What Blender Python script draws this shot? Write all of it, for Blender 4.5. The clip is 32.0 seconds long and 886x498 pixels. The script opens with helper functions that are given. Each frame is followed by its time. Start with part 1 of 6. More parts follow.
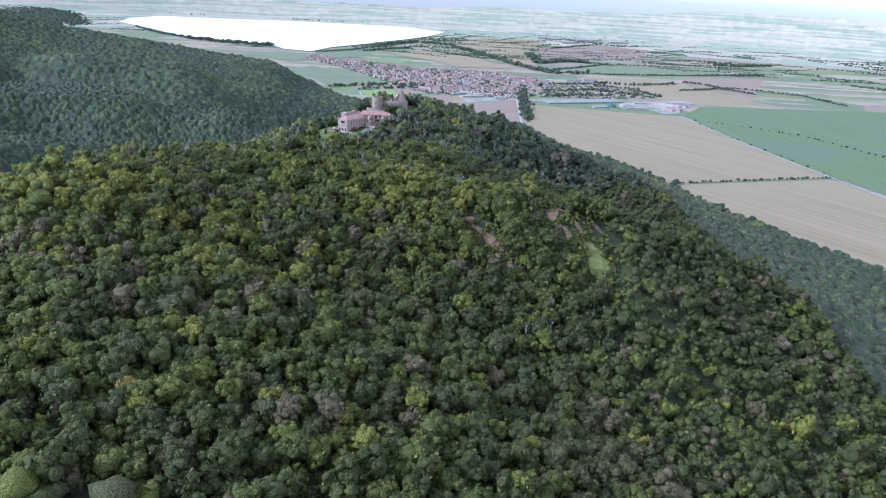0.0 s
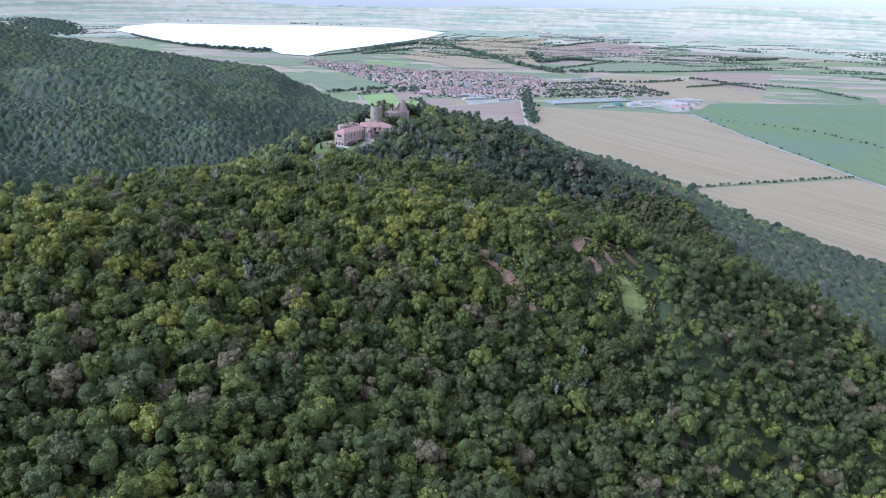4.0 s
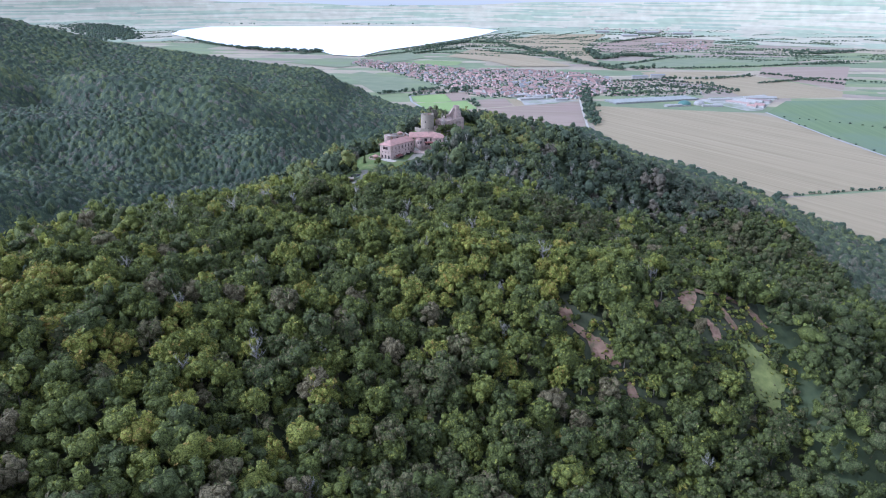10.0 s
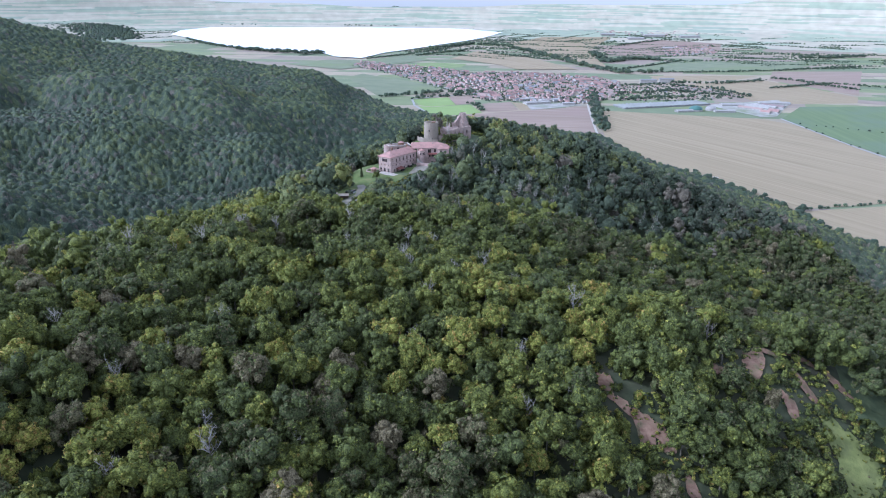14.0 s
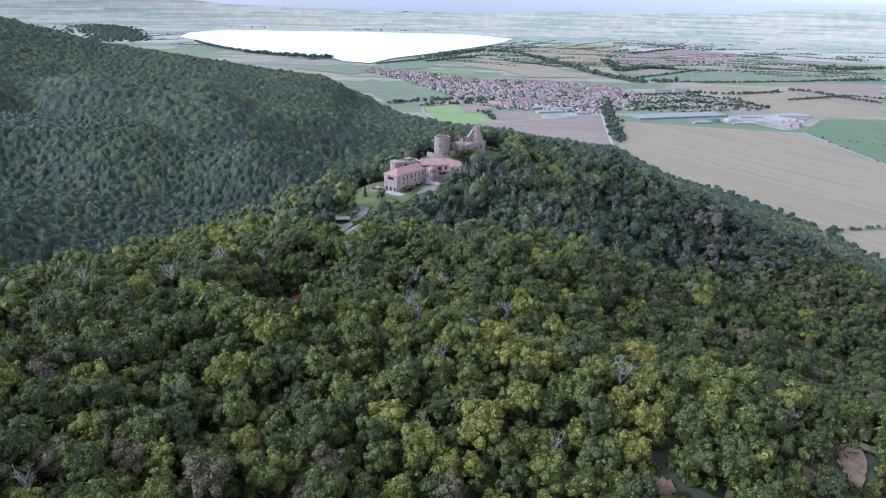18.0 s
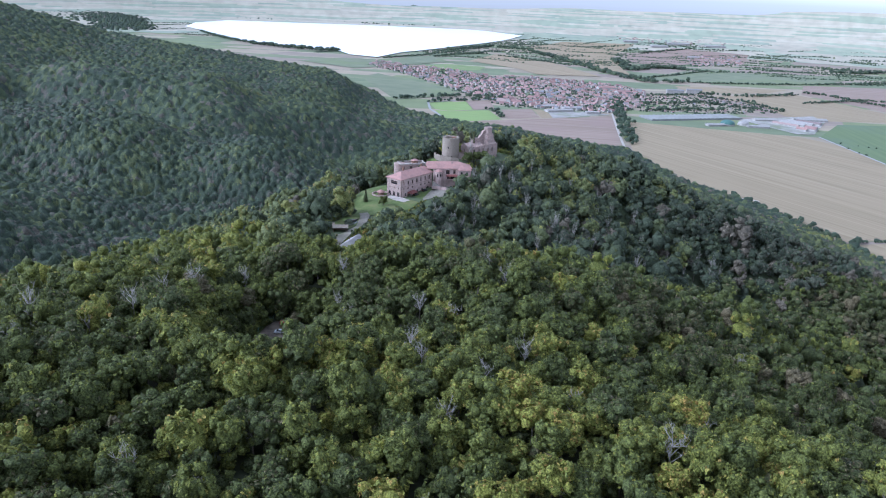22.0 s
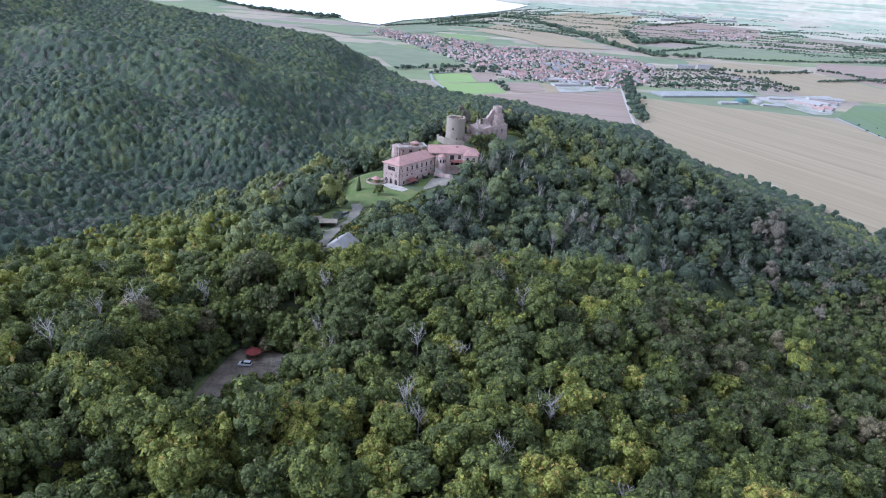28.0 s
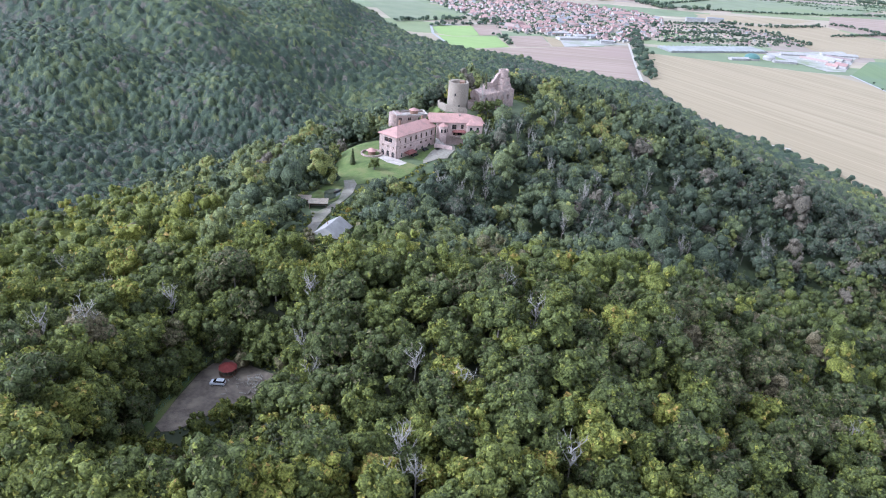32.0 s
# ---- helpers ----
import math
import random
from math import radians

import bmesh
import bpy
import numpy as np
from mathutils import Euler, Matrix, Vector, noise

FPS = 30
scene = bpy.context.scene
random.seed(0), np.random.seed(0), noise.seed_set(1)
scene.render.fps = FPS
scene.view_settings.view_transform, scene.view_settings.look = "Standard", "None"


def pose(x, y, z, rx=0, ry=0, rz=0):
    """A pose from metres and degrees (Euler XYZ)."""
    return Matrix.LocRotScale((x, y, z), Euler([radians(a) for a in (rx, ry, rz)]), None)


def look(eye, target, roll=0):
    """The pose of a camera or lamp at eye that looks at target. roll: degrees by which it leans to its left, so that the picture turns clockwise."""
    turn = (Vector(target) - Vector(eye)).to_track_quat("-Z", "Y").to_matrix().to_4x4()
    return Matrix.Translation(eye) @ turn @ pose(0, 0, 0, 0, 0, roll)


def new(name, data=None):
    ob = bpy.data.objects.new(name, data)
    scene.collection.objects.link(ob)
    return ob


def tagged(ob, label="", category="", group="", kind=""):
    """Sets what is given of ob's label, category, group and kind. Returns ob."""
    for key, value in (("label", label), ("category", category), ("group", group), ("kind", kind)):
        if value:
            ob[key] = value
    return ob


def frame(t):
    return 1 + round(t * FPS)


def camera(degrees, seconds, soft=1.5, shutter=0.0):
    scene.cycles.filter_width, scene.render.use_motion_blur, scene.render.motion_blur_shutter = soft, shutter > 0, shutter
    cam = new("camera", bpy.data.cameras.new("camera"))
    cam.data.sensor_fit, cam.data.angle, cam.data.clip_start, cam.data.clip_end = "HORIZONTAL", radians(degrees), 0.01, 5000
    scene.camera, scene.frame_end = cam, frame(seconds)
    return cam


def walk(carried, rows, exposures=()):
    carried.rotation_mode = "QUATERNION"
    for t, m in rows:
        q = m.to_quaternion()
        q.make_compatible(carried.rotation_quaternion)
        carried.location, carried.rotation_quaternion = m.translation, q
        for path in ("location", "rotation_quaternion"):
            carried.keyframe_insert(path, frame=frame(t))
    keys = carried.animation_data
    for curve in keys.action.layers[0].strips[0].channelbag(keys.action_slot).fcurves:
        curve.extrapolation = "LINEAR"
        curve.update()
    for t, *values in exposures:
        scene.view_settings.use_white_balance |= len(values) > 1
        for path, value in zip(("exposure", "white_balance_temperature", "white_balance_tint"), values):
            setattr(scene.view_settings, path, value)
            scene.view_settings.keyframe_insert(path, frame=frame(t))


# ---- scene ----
cam = camera(64.93, 32.0, 1.0)
# ---- camera: seconds, x, y, z, yaw, pitch, lean to the right ----
FLIGHT = [
    (0.0, 0.00, -0.00, 287.14, -0.000, -20.344, -3.098),
    (0.5, -0.63, 7.37, 287.23, 0.033, -20.340, -2.921),
    (1.0, -1.27, 14.74, 287.33, 0.058, -20.339, -2.751),
    (1.5, -1.87, 22.07, 287.45, 0.069, -20.337, -2.581),
    (2.0, -2.40, 29.38, 287.55, 0.067, -20.337, -2.396),
    (2.5, -2.89, 36.67, 287.60, 0.052, -20.338, -2.213),
    (3.0, -3.38, 43.99, 287.55, 0.032, -20.339, -2.039),
    (3.5, -3.90, 51.34, 287.38, 0.022, -20.347, -1.879),
    (5.5, -5.79, 80.79, 285.92, 2.315, -20.363, -0.916),
    (6.0, -6.35, 87.79, 285.38, 2.821, -20.379, -0.751),
    (6.5, -6.92, 94.76, 284.82, 3.141, -20.406, -0.656),
    (7.0, -7.55, 101.70, 284.21, 3.309, -20.446, -0.577),
    (7.5, -8.29, 108.64, 283.60, 3.520, -20.486, -0.488),
    (8.0, -9.11, 115.61, 283.03, 4.001, -20.510, -0.393),
    (8.5, -9.97, 122.64, 282.54, 4.590, -20.528, -0.326),
    (9.0, -10.84, 129.71, 282.07, 4.878, -20.545, -0.303),
    (9.5, -11.73, 136.84, 281.64, 4.876, -20.553, -0.284),
    (10.0, -12.63, 144.07, 281.21, 4.853, -20.554, -0.283),
    (10.5, -13.48, 151.42, 280.74, 4.876, -20.554, -0.307),
    (11.0, -14.31, 158.90, 280.22, 4.873, -20.551, -0.312),
    (11.5, -15.17, 166.41, 279.66, 4.836, -20.554, -0.312),
    (12.0, -16.10, 173.81, 279.10, 4.810, -20.552, -0.327),
    (12.5, -17.08, 181.01, 278.54, 4.826, -20.526, -0.361),
    (13.0, -18.05, 187.98, 277.92, 4.873, -20.480, -0.427),
    (13.5, -19.03, 194.81, 277.23, 4.929, -20.434, -0.508),
    (14.0, -20.05, 201.62, 276.53, 4.991, -20.396, -0.619),
    (14.5, -21.12, 208.50, 275.88, 5.066, -20.356, -0.781),
    (16.5, -25.08, 235.59, 275.56, 5.365, -20.198, -1.079),
    (17.0, -25.98, 241.40, 275.07, 5.422, -20.101, -1.163),
    (17.5, -26.86, 247.01, 274.55, 5.488, -20.028, -1.247),
    (18.0, -27.67, 252.38, 274.04, 5.561, -19.972, -1.363),
    (18.5, -28.40, 257.55, 273.59, 5.633, -19.925, -1.491),
    (19.0, -29.13, 262.59, 273.18, 5.708, -19.887, -1.612),
    (19.5, -29.92, 267.58, 272.75, 5.770, -19.857, -1.758),
    (20.0, -30.78, 272.58, 272.29, 5.810, -19.844, -1.929),
    (20.5, -31.64, 277.53, 271.80, 5.834, -19.846, -2.087),
    (21.0, -32.45, 282.32, 271.27, 5.844, -19.889, -2.225),
    (21.5, -33.19, 286.92, 270.69, 5.842, -20.046, -2.368),
    (22.0, -33.88, 291.34, 270.08, 5.831, -20.329, -2.513),
    (22.5, -34.56, 295.66, 269.46, 5.806, -20.666, -2.647),
    (23.0, -35.22, 299.94, 268.86, 5.772, -20.974, -2.752),
    (23.5, -35.84, 304.19, 268.27, 5.742, -21.213, -2.833),
    (24.0, -36.49, 308.38, 267.69, 5.719, -21.414, -2.940),
    (24.5, -37.15, 312.54, 267.13, 5.704, -21.614, -3.086),
    (25.0, -37.78, 316.70, 266.60, 5.691, -21.810, -3.230),
    (25.5, -38.37, 320.87, 266.09, 5.684, -21.991, -3.343),
    (27.5, -40.83, 337.42, 265.77, 5.644, -22.432, -3.630),
    (28.0, -41.32, 341.34, 265.78, 5.627, -22.669, -3.681),
    (28.5, -41.84, 345.22, 265.80, 5.598, -23.005, -3.698),
    (29.0, -42.40, 349.04, 265.86, 5.547, -23.531, -3.735),
    (29.5, -42.96, 352.80, 265.95, 5.495, -24.170, -3.811),
    (30.0, -43.49, 356.59, 266.04, 5.455, -24.819, -3.882),
    (30.5, -44.06, 360.49, 266.15, 5.406, -25.447, -3.944),
    (31.0, -44.70, 364.50, 266.26, 5.354, -25.979, -4.003),
    (31.5, -45.35, 368.59, 266.34, 5.323, -26.307, -4.050),
    (32.0, -45.95, 372.72, 266.36, 5.304, -26.450, -4.112),
]


def flown(x, y, z, yaw, pitch, lean):
    yaw, pitch = radians(yaw), radians(pitch)
    way = Vector((-math.sin(yaw) * math.cos(pitch), math.cos(yaw) * math.cos(pitch), math.sin(pitch)))
    eye = Vector((x, y, z))
    return look(eye, eye + way * 100, -lean)


# the clip's camera opens up a little towards the end
EXPOSURES = [(0, 1.13, 4890, 16), (14.5, 1.13, 4890, 16), (19, 0.99, 4890, 16), (25.5, 1.06, 4890, 16), (28, 1.17, 4960, 16), (30, 1.41, 5080, 16), (32, 1.64, 5150, 16)]
walk(cam, [(row[0], flown(*row[1:])) for row in FLIGHT], EXPOSURES)

# ---- world, sun ----
SUN_ELEVATION, SUN_TURN = radians(33), radians(-108)
world = bpy.data.worlds.new("world")
scene.world = world
world.use_nodes = True
wn, wl = world.node_tree.nodes, world.node_tree.links
wn.clear()
sky = wn.new("ShaderNodeTexSky")
sky.sky_type, sky.sun_disc = "NISHITA", False
sky.sun_elevation, sky.sun_rotation = SUN_ELEVATION, SUN_TURN
sky.air_density, sky.dust_density, sky.ozone_density = 1.0, 1.2, 2.0
pale = wn.new("ShaderNodeHueSaturation")
pale.inputs["Saturation"].default_value = 0.14
wback, wout = wn.new("ShaderNodeBackground"), wn.new("ShaderNodeOutputWorld")
wback.inputs["Strength"].default_value = 0.18
wl.new(sky.outputs["Color"], pale.inputs["Color"])
wl.new(pale.outputs["Color"], wback.inputs["Color"])
wl.new(wback.outputs["Background"], wout.inputs["Surface"])

sun = new("sun", bpy.data.lights.new("sun", "SUN"))
sun.data.energy, sun.data.angle, sun.data.color = 1.75, radians(12), (1.0, 0.98, 0.95)
sun.matrix_world = look((0, 0, 900), Vector((0, 0, 900)) - 100 * Vector((math.sin(SUN_TURN) * math.cos(SUN_ELEVATION), math.cos(SUN_TURN) * math.cos(SUN_ELEVATION), math.sin(SUN_ELEVATION))))

# ---- materials ----
def material(name, colour, rough=0.8, colour2=None, scale=1.0, detail=4.0, bump=0.0, bump_scale=None, metal=0.0, spots=None, spot_scale=0.1, stretch=(1, 1, 1), specular=0.3, lie=0.0):
    """A surface whose colour wavers between two tones at one size and towards a third at a larger one, with fine relief."""
    m = bpy.data.materials.new(name)
    m.use_nodes = True
    n, l = m.node_tree.nodes, m.node_tree.links
    b = n["Principled BSDF"]
    b.inputs["Roughness"].default_value, b.inputs["Metallic"].default_value = rough, metal
    b.inputs["Specular IOR Level"].default_value = specular
    place = n.new("ShaderNodeNewGeometry")
    turn = n.new("ShaderNodeMapping")
    turn.inputs["Scale"].default_value = stretch
    bearing = n.new("ShaderNodeMapping")
    bearing.inputs["Rotation"].default_value = (0, 0, radians(lie))
    l.new(place.outputs["Position"], bearing.inputs["Vector"])
    l.new(bearing.outputs["Vector"], turn.inputs["Vector"])
    grain = n.new("ShaderNodeTexNoise")
    grain.inputs["Scale"].default_value, grain.inputs["Detail"].default_value = scale, detail
    l.new(turn.outputs["Vector"], grain.inputs["Vector"])
    ramp = n.new("ShaderNodeValToRGB")
    ramp.color_ramp.elements[0].position, ramp.color_ramp.elements[1].position = 0.32, 0.68
    ramp.color_ramp.elements[0].color = (*colour, 1)
    ramp.color_ramp.elements[1].color = (*(colour2 or [min(1, c * 1.25) for c in colour]), 1)
    l.new(grain.outputs["Fac"], ramp.inputs["Fac"])
    out = ramp.outputs["Color"]
    if spots:
        blot = n.new("ShaderNodeTexNoise")
        blot.inputs["Scale"].default_value, blot.inputs["Detail"].default_value = spot_scale, 5
        l.new(place.outputs["Position"], blot.inputs["Vector"])
        cut = n.new("ShaderNodeMapRange")
        cut.inputs["From Min"].default_value, cut.inputs["From Max"].default_value = 0.48, 0.66
        l.new(blot.outputs["Fac"], cut.inputs["Value"])
        mix = n.new("ShaderNodeMix")
        mix.data_type = "RGBA"
        l.new(cut.outputs["Result"], mix.inputs["Factor"])
        l.new(out, mix.inputs["A"])
        mix.inputs["B"].default_value = (*spots, 1)
        out = mix.outputs["Result"]
    l.new(out, b.inputs["Base Color"])
    if bump:
        fine = n.new("ShaderNodeTexNoise")
        fine.inputs["Scale"].default_value, fine.inputs["Detail"].default_value = bump_scale or scale * 3, 6
        l.new(place.outputs["Position"], fine.inputs["Vector"])
        relief = n.new("ShaderNodeBump")
        relief.inputs["Strength"].default_value, relief.inputs["Distance"].default_value = bump, 0.3
        l.new(fine.outputs["Fac"], relief.inputs["Height"])
        l.new(relief.outputs["Normal"], b.inputs["Normal"])
    return m


def foliage(name, stops, fine=1.4, lump=1.0):
    """Leaves: the tone of a whole tree comes from its own tint, with leaf-sized wavering and painted light-and-shade
    flecks on top.
    """
    m = bpy.data.materials.new(name)
    m.use_nodes = True
    n, l = m.node_tree.nodes, m.node_tree.links
    b = n["Principled BSDF"]
    b.inputs["Roughness"].default_value, b.inputs["Specular IOR Level"].default_value = 0.65, 0.18
    tint = n.new("ShaderNodeAttribute")
    tint.attribute_name = "tint"
    own = n.new("ShaderNodeObjectInfo")
    place = n.new("ShaderNodeNewGeometry")
    grain = n.new("ShaderNodeTexNoise")
    grain.inputs["Scale"].default_value, grain.inputs["Detail"].default_value = fine, 3
    l.new(place.outputs["Position"], grain.inputs["Vector"])
    wide = n.new("ShaderNodeTexNoise")
    wide.inputs["Scale"].default_value, wide.inputs["Detail"].default_value = 0.012, 3
    l.new(place.outputs["Position"], wide.inputs["Vector"])

    def maths(kind, a, b2):
        node = n.new("ShaderNodeMath")
        node.operation = kind
        for i, v in enumerate((a, b2)):
            if isinstance(v, (int, float)):
                node.inputs[i].default_value = v
            else:
                l.new(v, node.inputs[i])
        return node.outputs[0]

    t = maths("ADD", tint.outputs["Fac"], maths("MULTIPLY", maths("SUBTRACT", grain.outputs["Fac"], 0.5), 0.45))
    t = maths("ADD", t, maths("MULTIPLY", maths("SUBTRACT", wide.outputs["Fac"], 0.5), 0.5))
    t = maths("ADD", t, maths("MULTIPLY", maths("SUBTRACT", own.outputs["Random"], 0.5), 0.05))
    t = maths("ADD", maths("MULTIPLY", t, 0.8), 0.2)
    ramp = n.new("ShaderNodeValToRGB")
    while len(ramp.color_ramp.elements) < len(stops):
        ramp.color_ramp.elements.new(0.5)
    for e, (p, c) in zip(ramp.color_ramp.elements, stops):
        e.position, e.color = 0.2 + 0.8 * p, (*c, 1)
    l.new(t, ramp.inputs["Fac"])
    sprig = n.new("ShaderNodeTexNoise")
    sprig.inputs["Scale"].default_value, sprig.inputs["Detail"].default_value = 2.3 * fine / 1.4, 3
    l.new(place.outputs["Position"], sprig.inputs["Vector"])
    # brightness noise imitates lit leaf tips and the shade between clumps
    shade_fleck = n.new("ShaderNodeMapRange")
    shade_fleck.inputs["From Min"].default_value, shade_fleck.inputs["From Max"].default_value = 0.3, 0.7
    shade_fleck.inputs["To Min"].default_value, shade_fleck.inputs["To Max"].default_value = 0.34, 1.66
    l.new(sprig.outputs["Fac"], shade_fleck.inputs["Value"])
    tone = n.new("ShaderNodeVectorMath")
    tone.operation = "SCALE"
    l.new(ramp.outputs["Color"], tone.inputs[0])
    l.new(shade_fleck.outputs["Result"], tone.inputs["Scale"])
    l.new(tone.outputs["Vector"], b.inputs["Base Color"])
    tuft = n.new("ShaderNodeTexNoise")
    tuft.inputs["Scale"].default_value, tuft.inputs["Detail"].default_value = 1.5 * fine / lump, 4
    l.new(place.outputs["Position"], tuft.inputs["Vector"])
    relief = n.new("ShaderNodeBump")
    relief.inputs["Strength"].default_value, relief.inputs["Distance"].default_value = 0.9, 0.9 / fine * lump
    l.new(tuft.outputs["Fac"], relief.inputs["Height"])
    l.new(relief.outputs["Normal"], b.inputs["Normal"])
    thin = n.new("ShaderNodeBsdfTranslucent")
    l.new(tone.outputs["Vector"], thin.inputs["Color"])
    both = n.new("ShaderNodeMixShader")
    both.inputs["Fac"].default_value = 0.35
    l.new(b.outputs["BSDF"], both.inputs[1])
    l.new(thin.outputs["BSDF"], both.inputs[2])
    l.new(both.outputs["Shader"], n["Material Output"].inputs["Surface"])
    return m


LEAF = foliage("broad_leaves", [(-0.25, (0.152, 0.128, 0.072)), (-0.1, (0.118, 0.108, 0.050)), (0.0, (0.066, 0.080, 0.031)), (0.3, (0.100, 0.117, 0.033)), (0.55, (0.150, 0.164, 0.036)), (0.75, (0.215, 0.220, 0.042)), (0.9, (0.26, 0.23, 0.052)), (1.0, (0.30, 0.21, 0.06))], 1.4, 1.6)
# blue and grey in these distant leaf colours stand in for haze
HAZED_LEAF = foliage("beech_leaves", [(-0.25, (0.130, 0.118, 0.092)), (-0.1, (0.090, 0.096, 0.070)), (0.0, (0.044, 0.062, 0.044)), (0.3, (0.072, 0.097, 0.057)), (0.55, (0.110, 0.134, 0.060)), (0.8, (0.165, 0.176, 0.070)), (1.0, (0.25, 0.20, 0.09))], 1.0, 1.5)
# darker castle hill trees, with some haze blue mixed into the colour
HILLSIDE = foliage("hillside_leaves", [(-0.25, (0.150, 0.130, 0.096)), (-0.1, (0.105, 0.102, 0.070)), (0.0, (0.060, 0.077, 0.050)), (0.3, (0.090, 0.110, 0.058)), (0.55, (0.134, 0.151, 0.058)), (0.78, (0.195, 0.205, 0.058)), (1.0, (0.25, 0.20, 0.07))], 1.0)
BARK = material("bark", (0.10, 0.085, 0.065), 0.9, (0.17, 0.15, 0.12), 2.0, bump=0.5)
DEAD = material("dead_wood", (0.20, 0.185, 0.155), 0.9, (0.31, 0.29, 0.25), 2.0)
# floor colour darkened to imitate deep shade in the gaps between crowns
FLOOR = material("gap_shade_floor", (0.032, 0.040, 0.020), 0.95, (0.055, 0.060, 0.030), 0.35, spots=(0.050, 0.048, 0.028), spot_scale=0.08)
UNDERWOOD = material("leafy_underwood", (0.055, 0.074, 0.036), 0.9, (0.090, 0.110, 0.050), 0.3, spots=(0.075, 0.088, 0.045), spot_scale=0.02, bump=0.8, bump_scale=0.4)
ROUGHGRASS = material("rough_slope_grass", (0.110, 0.125, 0.036), 0.9, (0.165, 0.175, 0.056), 0.35, spots=(0.09, 0.10, 0.034), spot_scale=0.2, bump=0.6, bump_scale=1.5)
GRASS = material("lawn_grass", (0.062, 0.092, 0.022), 0.9, (0.100, 0.126, 0.034), 0.45, spots=(0.120, 0.124, 0.044), spot_scale=0.13, bump=0.5, bump_scale=3)
GRAVEL = material("gravel", (0.175, 0.155, 0.122), 0.95, (0.245, 0.22, 0.178), 0.8, spots=(0.14, 0.14, 0.09), spot_scale=0.12, bump=0.3)
EARTH = material("red_earth", (0.150, 0.088, 0.058), 0.95, (0.250, 0.158, 0.108), 0.6, spots=(0.105, 0.085, 0.045), spot_scale=0.3, bump=1.0, bump_scale=0.9)
STONE = material("red_sandstone", (0.205, 0.145, 0.122), 0.9, (0.36, 0.272, 0.232), 1.1, spots=(0.24, 0.195, 0.170), spot_scale=0.4, bump=0.8, bump_scale=1.6)
OLDSTONE = material("old_wall_stone", (0.160, 0.133, 0.102), 0.95, (0.265, 0.222, 0.175), 1.4, spots=(0.20, 0.165, 0.13), spot_scale=0.35, bump=0.8, bump_scale=1.8)
TILE = material("red_roof_tiles", (0.275, 0.150, 0.125), 0.75, (0.36, 0.212, 0.180), 2.2, spots=(0.25, 0.152, 0.130), spot_scale=0.3, bump=0.5, bump_scale=6)
STUBBLE = material("stubble", (0.196, 0.153, 0.090), 0.95, (0.256, 0.205, 0.128), 1.0, stretch=(0.16, 0.0016, 1), spots=(0.238, 0.189, 0.116), spot_scale=0.004, lie=-35)
PLOUGH = material("ploughed_soil", (0.187, 0.135, 0.100), 0.95, (0.245, 0.187, 0.147), 1.0, stretch=(0.003, 0.12, 1), spots=(0.21, 0.15, 0.122), spot_scale=0.006)
MEADOW = material("bright_meadow", (0.160, 0.220, 0.070), 0.9, (0.195, 0.255, 0.088), 1.0, stretch=(0.02, 0.15, 1), spots=(0.18, 0.245, 0.078), spot_scale=0.02)
MEADOW2 = material("pale_meadow", (0.125, 0.17, 0.06), 0.9, (0.165, 0.205, 0.082), 0.02)
CROP = material("green_crop", (0.090, 0.124, 0.054), 0.9, (0.112, 0.148, 0.064), 1.0, stretch=(0.1, 0.004, 1), spots=(0.098, 0.130, 0.084), spot_scale=0.005)
CROP2 = material("dull_crop", (0.120, 0.138, 0.080), 0.9, (0.152, 0.168, 0.100), 1.0, stretch=(0.02, 0.02, 1), spots=(0.132, 0.158, 0.074), spot_scale=0.006)
YARD = material("pale_yard", (0.22, 0.205, 0.185), 0.95, (0.31, 0.295, 0.27), 0.05, spots=(0.16, 0.175, 0.11), spot_scale=0.02)
ASPHALT = material("worn_asphalt", (0.22, 0.215, 0.21), 0.9, (0.29, 0.285, 0.275), 0.1)
TRACK = material("farm_track", (0.30, 0.275, 0.235), 0.95, (0.37, 0.345, 0.30), 0.1)
# near-white rough metal stands in for bright sky glare on the lake
GLARE_WATER = material("glare_white_water", (0.95, 0.955, 0.955), 0.6, (0.96, 0.97, 0.98), 0.004, metal=1.0, specular=0.5)
PLASTER = material("pale_plaster", (0.235, 0.220, 0.198), 0.9, (0.34, 0.32, 0.29), 0.3)
PINK = material("pink_plaster", (0.38, 0.270, 0.235), 0.9, (0.50, 0.375, 0.332), 0.9, spots=(0.335, 0.25, 0.218), spot_scale=0.4, bump=0.4, bump_scale=2.5)
ROOFS = [material("clay_roof_" + w, c, 0.8, [v * 1.25 for v in c], 0.4) for w, c in (("red", (0.205, 0.128, 0.114)), ("orange", (0.235, 0.15, 0.128)), ("brown", (0.155, 0.12, 0.112)), ("grey", (0.16, 0.16, 0.165)), ("pale", (0.24, 0.178, 0.155)))]
SHEET = material("pale_metal_sheet", (0.225, 0.212, 0.195), 0.7, (0.30, 0.285, 0.262), 0.5, spots=(0.22, 0.205, 0.19), spot_scale=0.3)
GLASSROOF = material("greenhouse_film", (0.16, 0.16, 0.148), 0.6, (0.21, 0.21, 0.195), 0.05)
PANE = material("window_glass", (0.018, 0.018, 0.02), 0.08, (0.03, 0.028, 0.03), 0.6, specular=0.5)
TIMBER = material("dark_timber", (0.13, 0.075, 0.05), 0.8, (0.21, 0.13, 0.09), 3.0, stretch=(1, 1, 6))
PALEWOOD = material("weathered_planks", (0.145, 0.125, 0.10), 0.85, (0.26, 0.23, 0.19), 2.0)
CANVAS = material("dark_red_canvas", (0.135, 0.024, 0.020), 0.8, (0.19, 0.038, 0.030), 1.5)
